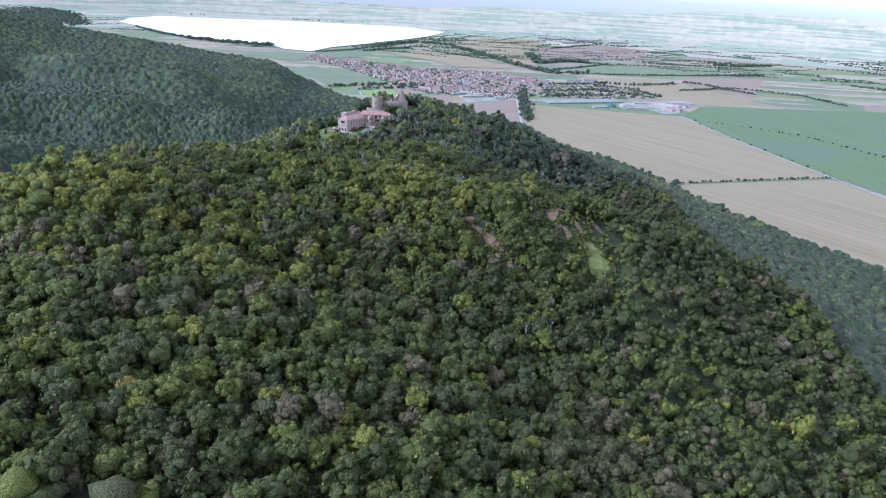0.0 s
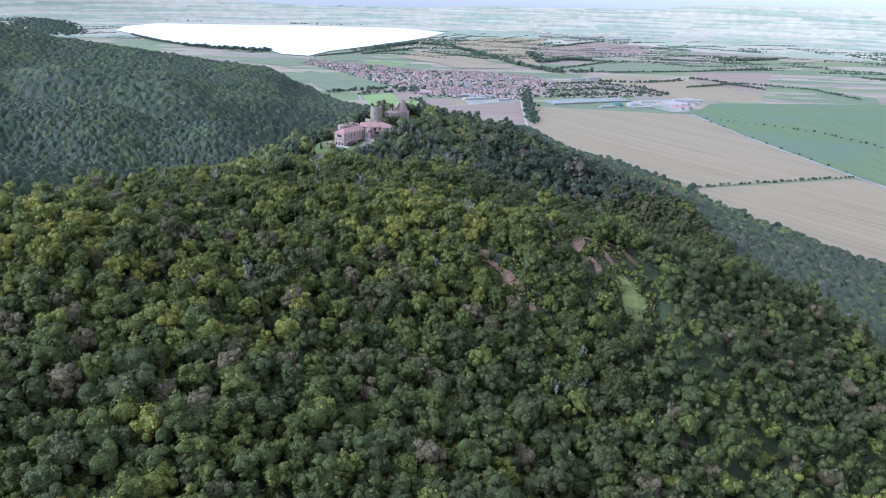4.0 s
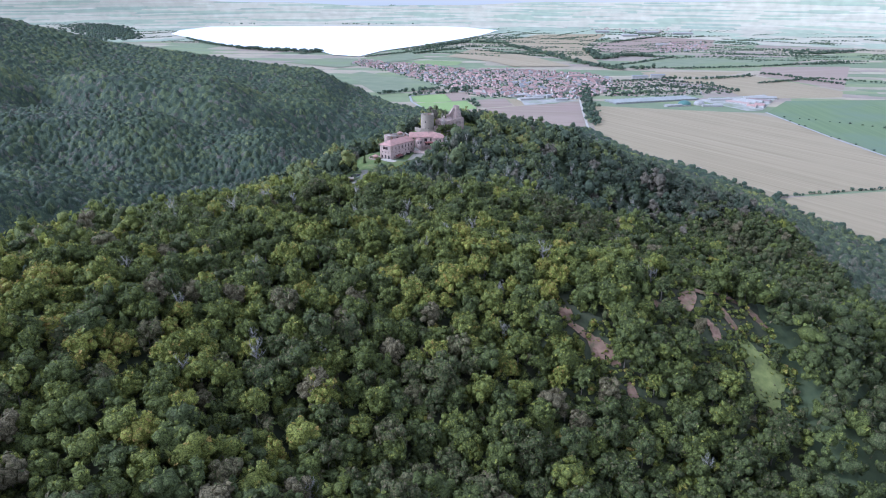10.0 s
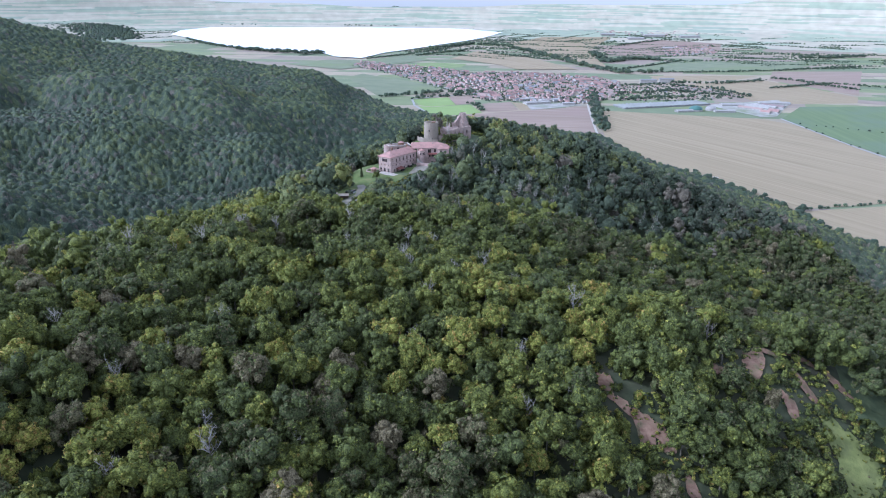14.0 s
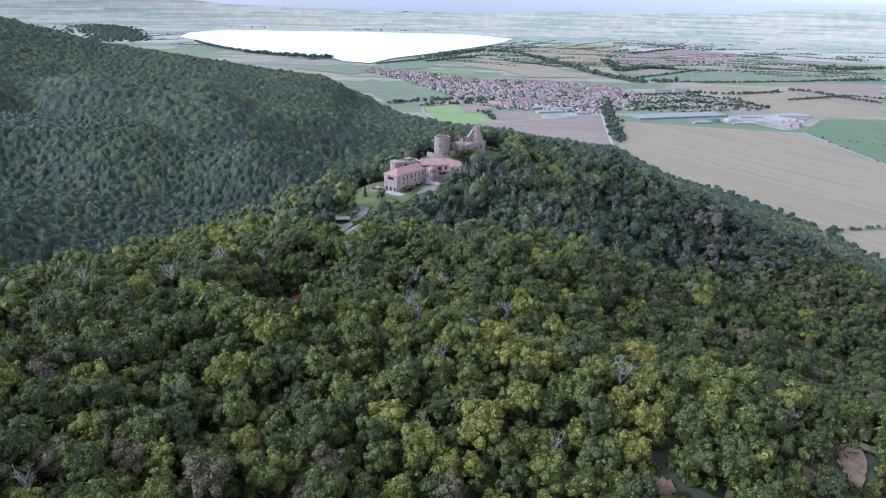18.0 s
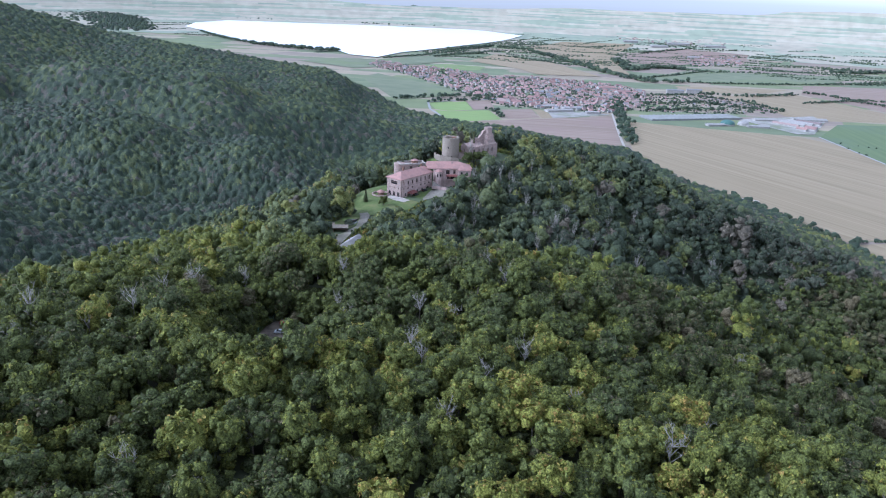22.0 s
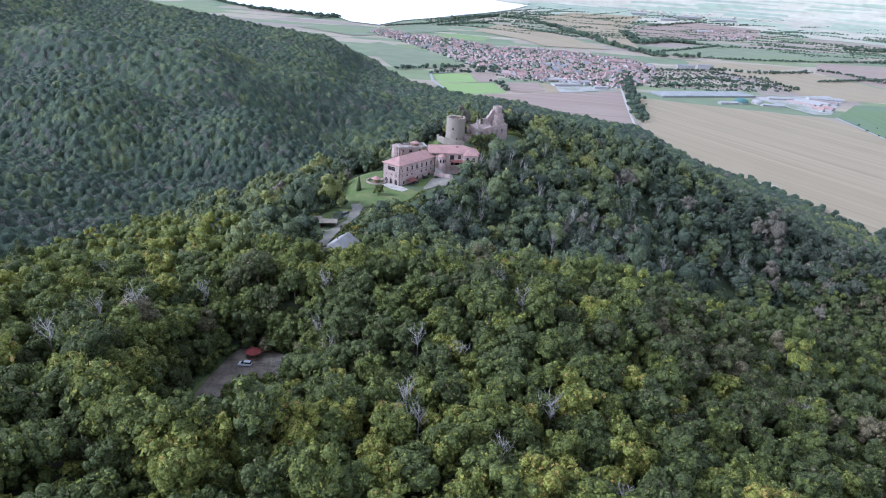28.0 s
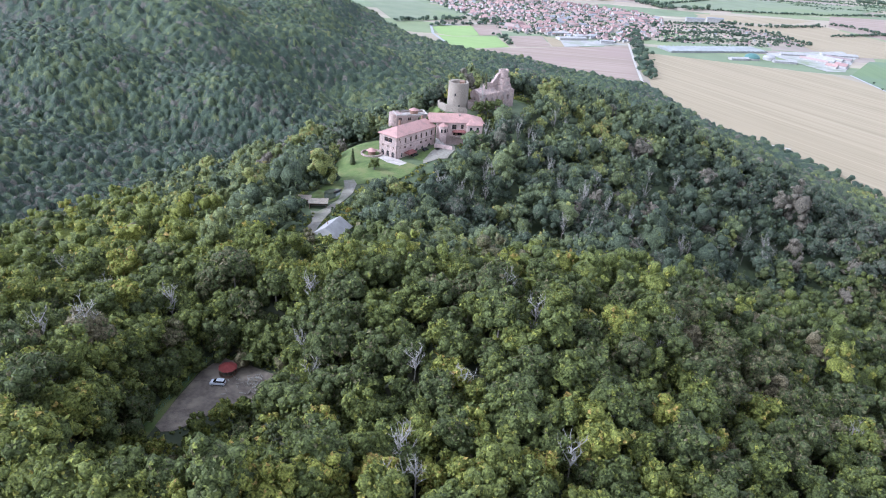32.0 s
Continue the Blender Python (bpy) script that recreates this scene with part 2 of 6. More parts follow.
PAVING = material("pale_paving", (0.30, 0.262, 0.228), 0.9, (0.385, 0.342, 0.302), 0.7, spots=(0.245, 0.215, 0.185), spot_scale=0.3)
RUBBER = material("tyre_rubber", (0.02, 0.02, 0.02), 0.8)
WHITECAR = material("white_car_paint", (0.46, 0.47, 0.48), 0.25, specular=0.5)
BLACKCAR = material("black_car_paint", (0.02, 0.021, 0.024), 0.2, specular=0.5)
WIRE = material("green_fence_wire", (0.10, 0.17, 0.12), 0.6)
SHEDROOF = material("brown_board_roof", (0.17, 0.135, 0.10), 0.9, (0.24, 0.20, 0.155), 1.6, spots=(0.14, 0.13, 0.10), spot_scale=0.5)
MAROON = material("maroon_awning", (0.135, 0.050, 0.042), 0.8, (0.185, 0.072, 0.06), 1.5)

# ---- the lie of the land ----
EYE = (-25.0, 235.0, 276.0)
NEAR_PLAIN, FAR_RIM = 3500.0, 4700.0

# crests of the hills: x, y, height, width to the left, width to the right
RIDGES = [
    [(-150, -350, 118, 400, 420), (-150, 100, 132, 300, 545), (-165, 340, 171, 482, 237), (-125, 450, 161, 534, 566), (-85, 520, 157, 545, 434), (-100, 620, 149, 297, 397), (-95, 720, 148, 256, 309), (-65, 800, 161, 160, 196), (-15, 890, 143, 185, 386), (50, 1000, 106, 200, 294), (110, 1200, 48, 218, 198), (100, 1600, 9, 199, 150)],
    [(-90, 455, 112, 89, 162), (70, 425, 137, 85, 85), (210, 470, 86, 89, 85)],
    [(-2300, 1500, 230, 500, 500), (-1400, 1800, 238, 402, 451), (-1035, 1963, 134, 322, 349), (-640, 1960, 87, 239, 545), (-430, 2000, 65, 85, 114)],
    [(-1500, 1200, 190, 350, 350), (-900, 1300, 150, 300, 300), (-520, 1350, 126, 219, 220), (-300, 1420, 44, 105, 164)],
    [(-1400, 800, 170, 300, 300), (-900, 950, 128, 260, 252), (-500, 1040, 98, 185, 155), (-380, 1100, 94, 101, 191)],
    [(-1300, 100, 170, 300, 300), (-800, 450, 130, 260, 260), (-520, 700, 118, 221, 123)],
]

# lower edge of the woods
EDGE = [(900, -1200), (800, -300), (740, 200), (640, 500), (520, 766), (420, 972), (376, 1100), (330, 1250), (232, 1400), (176, 1620), (45, 1690),
        (-60, 1775), (-175, 1815), (-290, 1915), (-370, 2045), (-430, 2195), (-560, 2400), (-900, 2750), (-1400, 2900), (-2300, 3100), (-3200, 3000)]


def along(line, x, y):
    """Distance to a line of points, which piece is nearest, how far along it, and whether the place lies to its left."""
    best, piece, share, left = np.full(x.shape, 1e9), np.zeros(x.shape, int), np.zeros(x.shape), np.zeros(x.shape, bool)
    for i, (a, b) in enumerate(zip(line, line[1:])):
        dx, dy = b[0] - a[0], b[1] - a[1]
        s = np.clip(((x - a[0]) * dx + (y - a[1]) * dy) / (dx * dx + dy * dy), 0, 1)
        d = np.hypot(x - a[0] - s * dx, y - a[1] - s * dy)
        near = d < best
        best, piece, share = np.where(near, d, best), np.where(near, i, piece), np.where(near, s, share)
        left = np.where(near, dx * (y - a[1]) - dy * (x - a[0]) > 0, left)
    return best, piece, share, left


def inside(x, y):
    """Metres inside the lower edge of the woods."""
    d, _, _, left = along(EDGE, np.asarray(x, float), np.asarray(y, float))
    return np.where(left, d, -d)


def crest(ridge, x, y):
    """Height of one rounded crest: its level and widths run smoothly along it."""
    best, level, left, right, total, side = np.full(x.shape, 1e9), 0, 0, 0, 0, 0
    for a, b in zip(ridge, ridge[1:]):
        dx, dy = b[0] - a[0], b[1] - a[1]
        s = np.clip(((x - a[0]) * dx + (y - a[1]) * dy) / (dx * dx + dy * dy), 0, 1)
        ox, oy = x - a[0] - s * dx, y - a[1] - s * dy
        d = np.hypot(ox, oy)
        best, g = np.minimum(best, d), 1 / (d * d + 900) ** 3
        total, level = total + g, level + g * (a[2] + (b[2] - a[2]) * s)
        left, right = left + g * (a[3] + (b[3] - a[3]) * s), right + g * (a[4] + (b[4] - a[4]) * s)
        side = side + g * (dx * oy - dy * ox) / math.hypot(dx, dy) / (d + 30)
    k = np.clip(0.5 + side / total * 1.2, 0, 1)
    w = (left * k + right * (1 - k)) / total
    return np.maximum(level / total, 0) * np.exp(-((best / np.maximum(w, 30)) ** 1.5))


def hill(x, y):
    x, y = np.asarray(x, float), np.asarray(y, float)
    total = sum(crest(r, x, y) ** 4 for r in RIDGES) ** 0.25
    e = np.clip((inside(x, y) + 10) / 170, 0, 1)
    return total * e * e * (3 - 2 * e)


def bowl(x, y):
    """The far plain, drawn in towards the rim: it rises so that it stays on the line of sight."""
    r = np.hypot(np.asarray(x, float) - EYE[0], np.asarray(y, float) - EYE[1])
    u = np.clip((r - NEAR_PLAIN) / (FAR_RIM - NEAR_PLAIN), 0, 0.9995)
    true = np.where(r > NEAR_PLAIN, NEAR_PLAIN - (FAR_RIM - NEAR_PLAIN) * np.log(1 - u), r)
    return np.where(r > NEAR_PLAIN, EYE[2] * (1 - r / np.maximum(true, 1)), 0.0)


# spurs and gullies on the slopes, and a low far hill: rise, width, line
FOLDS = [(16, 40, [(-700, 1120), (-560, 1110), (-430, 1050), (-355, 1061), (-290, 1120)]), (-28, 55, [(-760, 1230), (-620, 1220), (-500, 1200), (-390, 1190), (-310, 1260)]),
         (22, 90, [(-560, 1370), (-430, 1390), (-330, 1440), (-260, 1520)]), (-24, 70, [(-720, 1480), (-560, 1570), (-450, 1640), (-350, 1720)]),
         (14, 35, [(-580, 850), (-454, 880), (-390, 890), (-330, 925)]), (-22, 40, [(-580, 965), (-447, 960), (-377, 975), (-300, 985)]),
         (-20, 50, [(-1020, 1560), (-860, 1400), (-760, 1240)]), (-16, 45, [(-1150, 1330), (-960, 1180), (-800, 1060)]), (12, 45, [(-1080, 1450), (-920, 1290), (-790, 1150)]),
         (-14, 40, [(-900, 1750), (-720, 1700), (-600, 1790)]), (-14, 35, [(-480, 720), (-380, 740), (-300, 800)]), (-12, 35, [(150, 560), (110, 640), (130, 760)]), (-10, 30, [(40, 560), (50, 640), (80, 740)]),
         (20, 110, [(-2900, 3850), (-2500, 4080), (-2260, 4060), (-2120, 3880)])]

# swells and dips of the near hill: x, y, rise, width
SWELLS = [(64, 596, 10.3, 85), (88, 404, 4.4, 85), (124, 632, 10.4, 32), (-20, 536, 10.6, 50), (-32, 668, -6.4, 50), (-200, 452, 6.8, 85),
          (-20, 248, 8.4, 85), (88, 572, -4.8, 32), (148, 380, 7.2, 50), (-116, 416, -6.3, 50), (28, 404, 6.3, 32), (-56, 620, -4.6, 50),
          (16, 668, -8.9, 32), (28, 512, -3.1, 32), (112, 584, -7.6, 32), (100, 632, 6.3, 32), (28, 572, 6.9, 32), (-56, 656, -10.5, 32),
          (-212, 380, 6.9, 50), (52, 620, 5.1, 32), (-80, 500, -5.6, 32), (-128, 536, 3.5, 85), (124, 380, 6.4, 32), (184, 428, 4.8, 85)]

# spurs and hollows of the western hills, in the same way
WESTERN_SWELLS = [(-470, 1380, -4, 130), (-380, 1080, -6.4, 85), (-560, 1140, 9.2, 130), (-590, 1350, -9.3, 55), (-440, 1050, -10.9, 55), (-440, 1380, -10.6, 55),
                 (-440, 930, 2.2, 130), (-440, 1200, 11.4, 85), (-470, 960, 11, 55), (-560, 1380, -9.4, 130), (-590, 1170, 11.3, 130), (-800, 1770, -6.3, 130),
                 (-410, 1050, -11.2, 55), (-290, 1110, -5.9, 55), (-290, 990, 6.7, 130), (-230, 600, 1.8, 130), (-470, 1200, 10.2, 85), (-440, 1350, -9.8, 55),
                 (-590, 1350, -9.2, 85), (-410, 1080, -8.6, 85)]

# levelled places on the hill: x, y, radius, height
TERRACES = [(-124, 658, 13, 145.2), (-104, 474, 13, 153.0), (-114, 480, 12, 151.0), (-117, 493, 15, 150.0), (-112, 510, 20, 149.5), (-106, 716, 26, 146.6), (-84, 735, 16, 148.2), (-119, 640, 16, 144.6), (-112, 614, 10, 146.0), (-80, 775, 18, 157.5), (-58, 793, 20, 157.5), (-81, 772.5, 9.5, 160.5)]


def height(x, y):
    x, y = np.asarray(x, float), np.asarray(y, float)
    z = hill(x, y) + bowl(x, y)
    for sx, sy, rise, wide in SWELLS + WESTERN_SWELLS:
        z = z + rise * np.exp(-((x - sx) ** 2 + (y - sy) ** 2) / wide**2)
    for rise, wide, line in FOLDS:
        z = z + rise * np.exp(-((along(line, x, y)[0] / wide) ** 2))
    for tx, ty, tr, tz in TERRACES:
        e = np.clip((tr * 1.5 - np.hypot(x - tx, y - ty)) / (tr * 0.7), 0, 1)
        z = z + (tz - z) * e * e * (3 - 2 * e)
    return z


def ground_z(x, y):
    return float(height(np.array([x]), np.array([y]))[0])


# ---- building helpers ----
def mesh_object(name, verts, faces, mat, parent=None, smooth=False):
    me = bpy.data.meshes.new(name)
    me.from_pydata([tuple(v) for v in verts], [], faces)
    me.materials.append(mat)
    if smooth:
        me.shade_smooth()
    ob = new(name, me)
    ob.parent = parent
    return ob


def part(name, bm, mat, parent, label=""):
    me = bpy.data.meshes.new(name)
    bm.to_mesh(me)
    bm.free()
    me.materials.append(mat)
    ob = new(name, me)
    ob.parent = parent
    return tagged(ob, label)


def thing(name, m, label, category, group=""):
    ob = new(name)
    ob.matrix_world = m
    return tagged(ob, label, category, group)


def big_mesh(name, verts, quads, mat, tint=None, parent=None, smooth=False):
    """A large mesh of quads (a triangle repeats its last corner), straight from arrays."""
    me = bpy.data.meshes.new(name)
    quads = np.asarray(quads, np.int32)
    tri = quads[:, 2] == quads[:, 3]
    counts = np.where(tri, 3, 4)
    keep = np.ones(quads.shape, bool)
    keep[tri, 3] = False
    loops = quads[keep]
    me.vertices.add(len(verts))
    me.vertices.foreach_set("co", np.asarray(verts, np.float32).ravel())
    me.loops.add(len(loops))
    me.loops.foreach_set("vertex_index", loops)
    me.polygons.add(len(quads))
    starts = np.concatenate([[0], np.cumsum(counts)[:-1]]).astype(np.int32)
    me.polygons.foreach_set("loop_start", starts)
    if smooth:
        me.polygons.foreach_set("use_smooth", np.ones(len(quads), bool))
    me.update(calc_edges=True)
    if tint is not None:
        a = me.attributes.new("tint", "FLOAT", "FACE")
        a.data.foreach_set("value", np.asarray(tint, np.float32))
    me.materials.append(mat)
    me.validate()
    ob = new(name, me)
    ob.parent = parent
    return ob


# ---- ground: one sheet to the horizon ----
def farmland(name, size, tones):
    m = material(name, (0.34, 0.29, 0.20), 0.95, (0.42, 0.36, 0.25), 0.02)
    n, l = m.node_tree.nodes, m.node_tree.links
    b = n["Principled BSDF"]
    place = n.new("ShaderNodeNewGeometry")
    turn = n.new("ShaderNodeMapping")
    turn.inputs["Rotation"].default_value = (0, 0, 0.1)
    turn.inputs["Scale"].default_value = [1 / v if v else 0 for v in size]
    l.new(place.outputs["Position"], turn.inputs["Vector"])
    cells = n.new("ShaderNodeTexVoronoi")
    cells.distance = "CHEBYCHEV"
    cells.inputs["Scale"].default_value = 1.0
    l.new(turn.outputs["Vector"], cells.inputs["Vector"])
    ramp = n.new("ShaderNodeValToRGB")
    ramp.color_ramp.interpolation = "CONSTANT"
    while len(ramp.color_ramp.elements) < len(tones):
        ramp.color_ramp.elements.new(0.5)
    for e, (p, c) in zip(ramp.color_ramp.elements, tones):
        e.position, e.color = p, (*c, 1)
    split = n.new("ShaderNodeSeparateColor")
    l.new(cells.outputs["Color"], split.inputs["Color"])
    l.new(split.outputs["Red"], ramp.inputs["Fac"])
    blur = n.new("ShaderNodeTexNoise")
    blur.inputs["Scale"].default_value, blur.inputs["Detail"].default_value = 0.02, 6
    l.new(place.outputs["Position"], blur.inputs["Vector"])
    span = n.new("ShaderNodeMapRange")
    span.inputs["To Min"].default_value, span.inputs["To Max"].default_value = 0.75, 1.25
    l.new(blur.outputs["Fac"], span.inputs["Value"])
    tone = n.new("ShaderNodeVectorMath")
    tone.operation = "SCALE"
    l.new(ramp.outputs["Color"], tone.inputs[0])
    l.new(span.outputs["Result"], tone.inputs["Scale"])
    l.new(tone.outputs["Vector"], b.inputs["Base Color"])
    return m


def build_ground():
    ahead = np.linspace(-50, 50, 330)
    behind = np.linspace(50, 310, 40)[1:-1]
    ang = np.radians(np.concatenate([ahead, behind]))
    rad = np.concatenate([np.arange(0, 240, 60.0)[1:], np.arange(240, 560, 10.0), np.arange(560, 980, 4.0), np.arange(980, 1500, 13.0), np.geomspace(1500, 5060, 60)])
    a, r = np.meshgrid(ang, rad)
    x, y = r * np.sin(a), -150 + r * np.cos(a)
    z = height(x, y)
    turn = np.clip((np.hypot(x - EYE[0], y - EYE[1]) - 4420) / 300, 0, 1)
    z = z + turn**2 * (84 + 16 * np.sin(a * 7.0 + 1.0) + 9 * np.sin(a * 17 + 0.4) + 4 * np.sin(a * 41))
    verts = np.stack([x, y, z], -1).reshape(-1, 3)
    n, k = len(ang), len(rad)
    i, j = np.meshgrid(np.arange(n), np.arange(k - 1))
    i2 = (i + 1) % n
    quads = np.stack([j * n + i, (j + 1) * n + i, (j + 1) * n + i2, j * n + i2], -1).reshape(-1, 4)[:, ::-1]
    centre = np.array([[0, -150, ground_z(0, -150)]])
    verts = np.concatenate([verts, centre])
    ring = np.arange(n)
    fan = np.stack([np.full(n, len(verts) - 1), np.roll(ring, -1), ring, ring], -1)
    quads = np.concatenate([quads, fan])
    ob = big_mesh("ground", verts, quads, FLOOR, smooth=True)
    me = ob.data
    me.materials.append(farmland("farmland", (300, 95, 0), [(0.0, (0.225, 0.19, 0.135)), (0.16, (0.125, 0.15, 0.082)), (0.36, (0.255, 0.21, 0.15)), (0.5, (0.14, 0.165, 0.09)), (0.66, (0.205, 0.165, 0.13)), (0.8, (0.15, 0.175, 0.085)), (0.92, (0.27, 0.235, 0.165))]))
    centres = verts[quads].mean(1)
    woods = inside(centres[:, 0], centres[:, 1]) > 0
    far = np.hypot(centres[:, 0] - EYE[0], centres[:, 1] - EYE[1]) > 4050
    # tones paler than the near farmland, imitating haze over the far plain
    me.materials.append(farmland("hazed_far_farmland", (250, 0, 8.5), [(0.0, (0.32, 0.295, 0.225)), (0.14, (0.235, 0.262, 0.190)), (0.34, (0.335, 0.308, 0.235)), (0.5, (0.25, 0.275, 0.20)), (0.64, (0.31, 0.285, 0.22)), (0.78, (0.215, 0.245, 0.185)), (0.9, (0.35, 0.322, 0.25))]))
    me.materials.append(UNDERWOOD)
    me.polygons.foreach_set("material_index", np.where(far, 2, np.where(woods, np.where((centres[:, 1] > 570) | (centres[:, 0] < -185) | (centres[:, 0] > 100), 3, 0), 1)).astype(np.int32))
    return tagged(ob, "wooded hills above a wide plain of pale fields", "ground", kind="structure")


ground = build_ground()

# ---- woods ----
GOLDEN = (1 + 5**0.5) / 2
ICO_V = np.array([(-1, GOLDEN, 0), (1, GOLDEN, 0), (-1, -GOLDEN, 0), (1, -GOLDEN, 0), (0, -1, GOLDEN), (0, 1, GOLDEN), (0, -1, -GOLDEN), (0, 1, -GOLDEN), (GOLDEN, 0, -1), (GOLDEN, 0, 1), (-GOLDEN, 0, -1), (-GOLDEN, 0, 1)]) / math.hypot(1, GOLDEN)
ICO_F = np.array([(0, 11, 5), (0, 5, 1), (0, 1, 7), (0, 7, 10), (0, 10, 11), (1, 5, 9), (5, 11, 4), (11, 10, 2), (10, 7, 6), (7, 1, 8), (3, 9, 4), (3, 4, 2), (3, 2, 6), (3, 6, 8), (3, 8, 9), (4, 9, 5), (2, 4, 11), (6, 2, 10), (8, 6, 7), (9, 8, 1)])
ICO_Q = ICO_F[:, [0, 1, 2, 2]]


def crown(rng, lobes, leaves, leaf, squat=1.0, core=0.86, rough=0.3, size=(0.24, 0.44)):
    """A crown of radius about 1 with its foot at z = 0: lobes round a middle one, with loose leaf clumps all over. Verts, quads, tint offsets."""
    mid = [(0, 0, 0.85 * squat, 0.70)]
    for k in range(lobes):
        a, up = 2.4 * k + rng.uniform(-0.4, 0.4), rng.uniform(0.25, 1.45)
        out = rng.uniform(0.42, 0.74) * (1.12 - 0.42 * max(0, up - 0.7))
        mid.append((out * math.cos(a), out * math.sin(a), up * squat, rng.uniform(*size)))
    mid = np.array(mid)
    verts, quads, tint = [], [], []
    for x, y, z, r in mid:
        v = ICO_V * (r * core * rng.uniform(1 - rough, 1 + rough, (12, 1))) * (1, 1, 0.9) + (x, y, z)
        seen = ICO_Q[v[ICO_F].mean(1)[:, 2] > z - 0.45 * r]
        quads.append(seen + 12 * len(verts))
        verts.append(v)
        tint.append(np.full(len(seen), -0.03))
    verts = np.concatenate(verts)
    if leaves:
        w = mid[:, 3] ** 2
        pick = rng.choice(len(mid), leaves * 3, p=w / w.sum())
        d = rng.normal(size=(leaves * 3, 3))
        d[:, 2] += 0.45
        d /= np.linalg.norm(d, axis=1)[:, None]
        p = mid[pick, :3] + d * mid[pick, 3:] * rng.uniform(0.86, 1.08, (leaves * 3, 1)) * (1, 1, 0.92)
        deep = (np.linalg.norm(p[:, None] - mid[None, :, :3], axis=2) < mid[None, :, 3] * 0.82).any(1)
        p, d = p[~deep][:leaves], d[~deep][:leaves]
        nrm = d + rng.normal(scale=0.5, size=d.shape)
        nrm /= np.linalg.norm(nrm, axis=1)[:, None]
        u = np.cross(nrm, rng.normal(size=d.shape))
        u /= np.linalg.norm(u, axis=1)[:, None]
        v = np.cross(nrm, u)
        s = leaf * rng.uniform(0.6, 1.35, (len(p), 1))
        corners = [p + s * (a * u + b * v) + 0.35 * s * rng.normal(size=p.shape) for a, b in ((-1, -0.7), (0.8, -1), (1, 0.8), (-0.7, 1))]
        base = len(verts)
        verts = np.concatenate([verts, np.stack(corners, 1).reshape(-1, 3)])
        quads.append(base + np.arange(4 * len(p)).reshape(-1, 4))
        tint.append(np.clip(rng.normal(0.03, 0.19, len(p)), -0.3, 0.42))
    return verts, np.concatenate(quads), np.concatenate(tint)


def bare(rng, limbs=11):
    """A leafless crown: forking limbs as thin three-sided spikes."""
    verts, quads = [], []
    n = 0

    def limb(a, b, r):
        nonlocal n
        d = b - a
        u = np.cross(d, (0.3, 0.9, 0.2))
        u /= np.linalg.norm(u)
        v = np.cross(d / np.linalg.norm(d), u)
        ring = [a + r * (math.cos(t) * u + math.sin(t) * v) for t in (0, 2.1, 4.2)]
        verts.extend(ring + [b])
        quads.extend([(n, n + 1, n + 3, n + 3), (n + 1, n + 2, n + 3, n + 3), (n + 2, n, n + 3, n + 3)])
        n += 4

    for k in range(limbs):
        a = np.array((0, 0, rng.uniform(0.2, 1.0)))
        turn, lean = 2.4 * k + rng.uniform(-0.5, 0.5), rng.uniform(0.3, 0.75)
        b = a + np.array((lean * math.cos(turn), lean * math.sin(turn), rng.uniform(0.3, 0.8)))
        limb(a, b, 0.030)
        for _ in range(6):
            c = a + (b - a) * rng.uniform(0.35, 0.95)
            d = c + rng.normal(size=3) * 0.17 + (0, 0, 0.16)
            limb(c, d, 0.013)
            limb(c + (d - c) * 0.5, c + (d - c) * 0.5 + rng.normal(size=3) * 0.12 + (0, 0, 0.08), 0.009)
    return np.array(verts), np.array(quads), np.zeros(len(quads))


def conifer(rng, tiers=9, leaves=26):
    verts, quads = [], []
    n = 0
    for k in range(tiers):
        z0, r = 2.6 * k / tiers, 0.75 * (1 - k / tiers) + 0.06
        for a in rng.uniform(0, 6.28, leaves):
            c, s = math.cos(a), math.sin(a)
            q = r * rng.uniform(0.75, 1.1)
            w = 0.16 + 0.05 * r
            verts.extend([(0.1 * c, 0.1 * s, z0 + 0.42), (q * 0.7 * c - w * s, q * 0.7 * s + w * c, z0 + 0.12), (q * c, q * s, z0 - 0.05), (q * 0.7 * c + w * s, q * 0.7 * s - w * c, z0 + 0.12)])
            quads.append((n, n + 1, n + 2, n + 3))
            n += 4
    return np.array(verts), np.array(quads), np.full(len(quads), -0.1)


def dome(rng, tall):
    """The plainest crown: a six-sided foot and a small top."""
    a, b = np.arange(6) * 1.0472 + rng.uniform(-0.3, 0.3, 6), np.arange(3) * 2.0944 + rng.uniform(-0.4, 0.4, 3) + 0.5
    foot = np.stack([np.cos(a), np.sin(a), np.zeros(6)], 1) * rng.uniform(0.85, 1.15, (6, 1))
    top = np.stack([0.62 * np.cos(b), 0.62 * np.sin(b), 0.95 * tall * rng.uniform(0.8, 1.25, 3)], 1)
    q = [(0, 1, 6, 6), (1, 2, 6, 6), (2, 7, 6, 6), (2, 3, 7, 7), (3, 4, 7, 7), (4, 8, 7, 7), (4, 5, 8, 8), (5, 0, 8, 8), (0, 6, 8, 8), (6, 7, 8, 8)]
    return np.concatenate([foot, top]), np.array(q), rng.uniform(-0.06, 0.06, 10)


tree_rng = np.random.default_rng(7)
NEAR_KINDS = [crown(tree_rng, 22, 400, 0.056, q, 0.92, 0.3, (0.16, 0.34)) for q in (0.95, 1.05, 1.0, 1.2, 0.9, 1.1, 1.3, 1.0)]
LIGHT_KINDS = [crown(tree_rng, 14, 150, 0.075, q, 0.95, 0.3, (0.18, 0.38)) for q in (0.95, 1.05, 1.0, 1.2, 0.9, 1.1, 1.3, 1.0)]
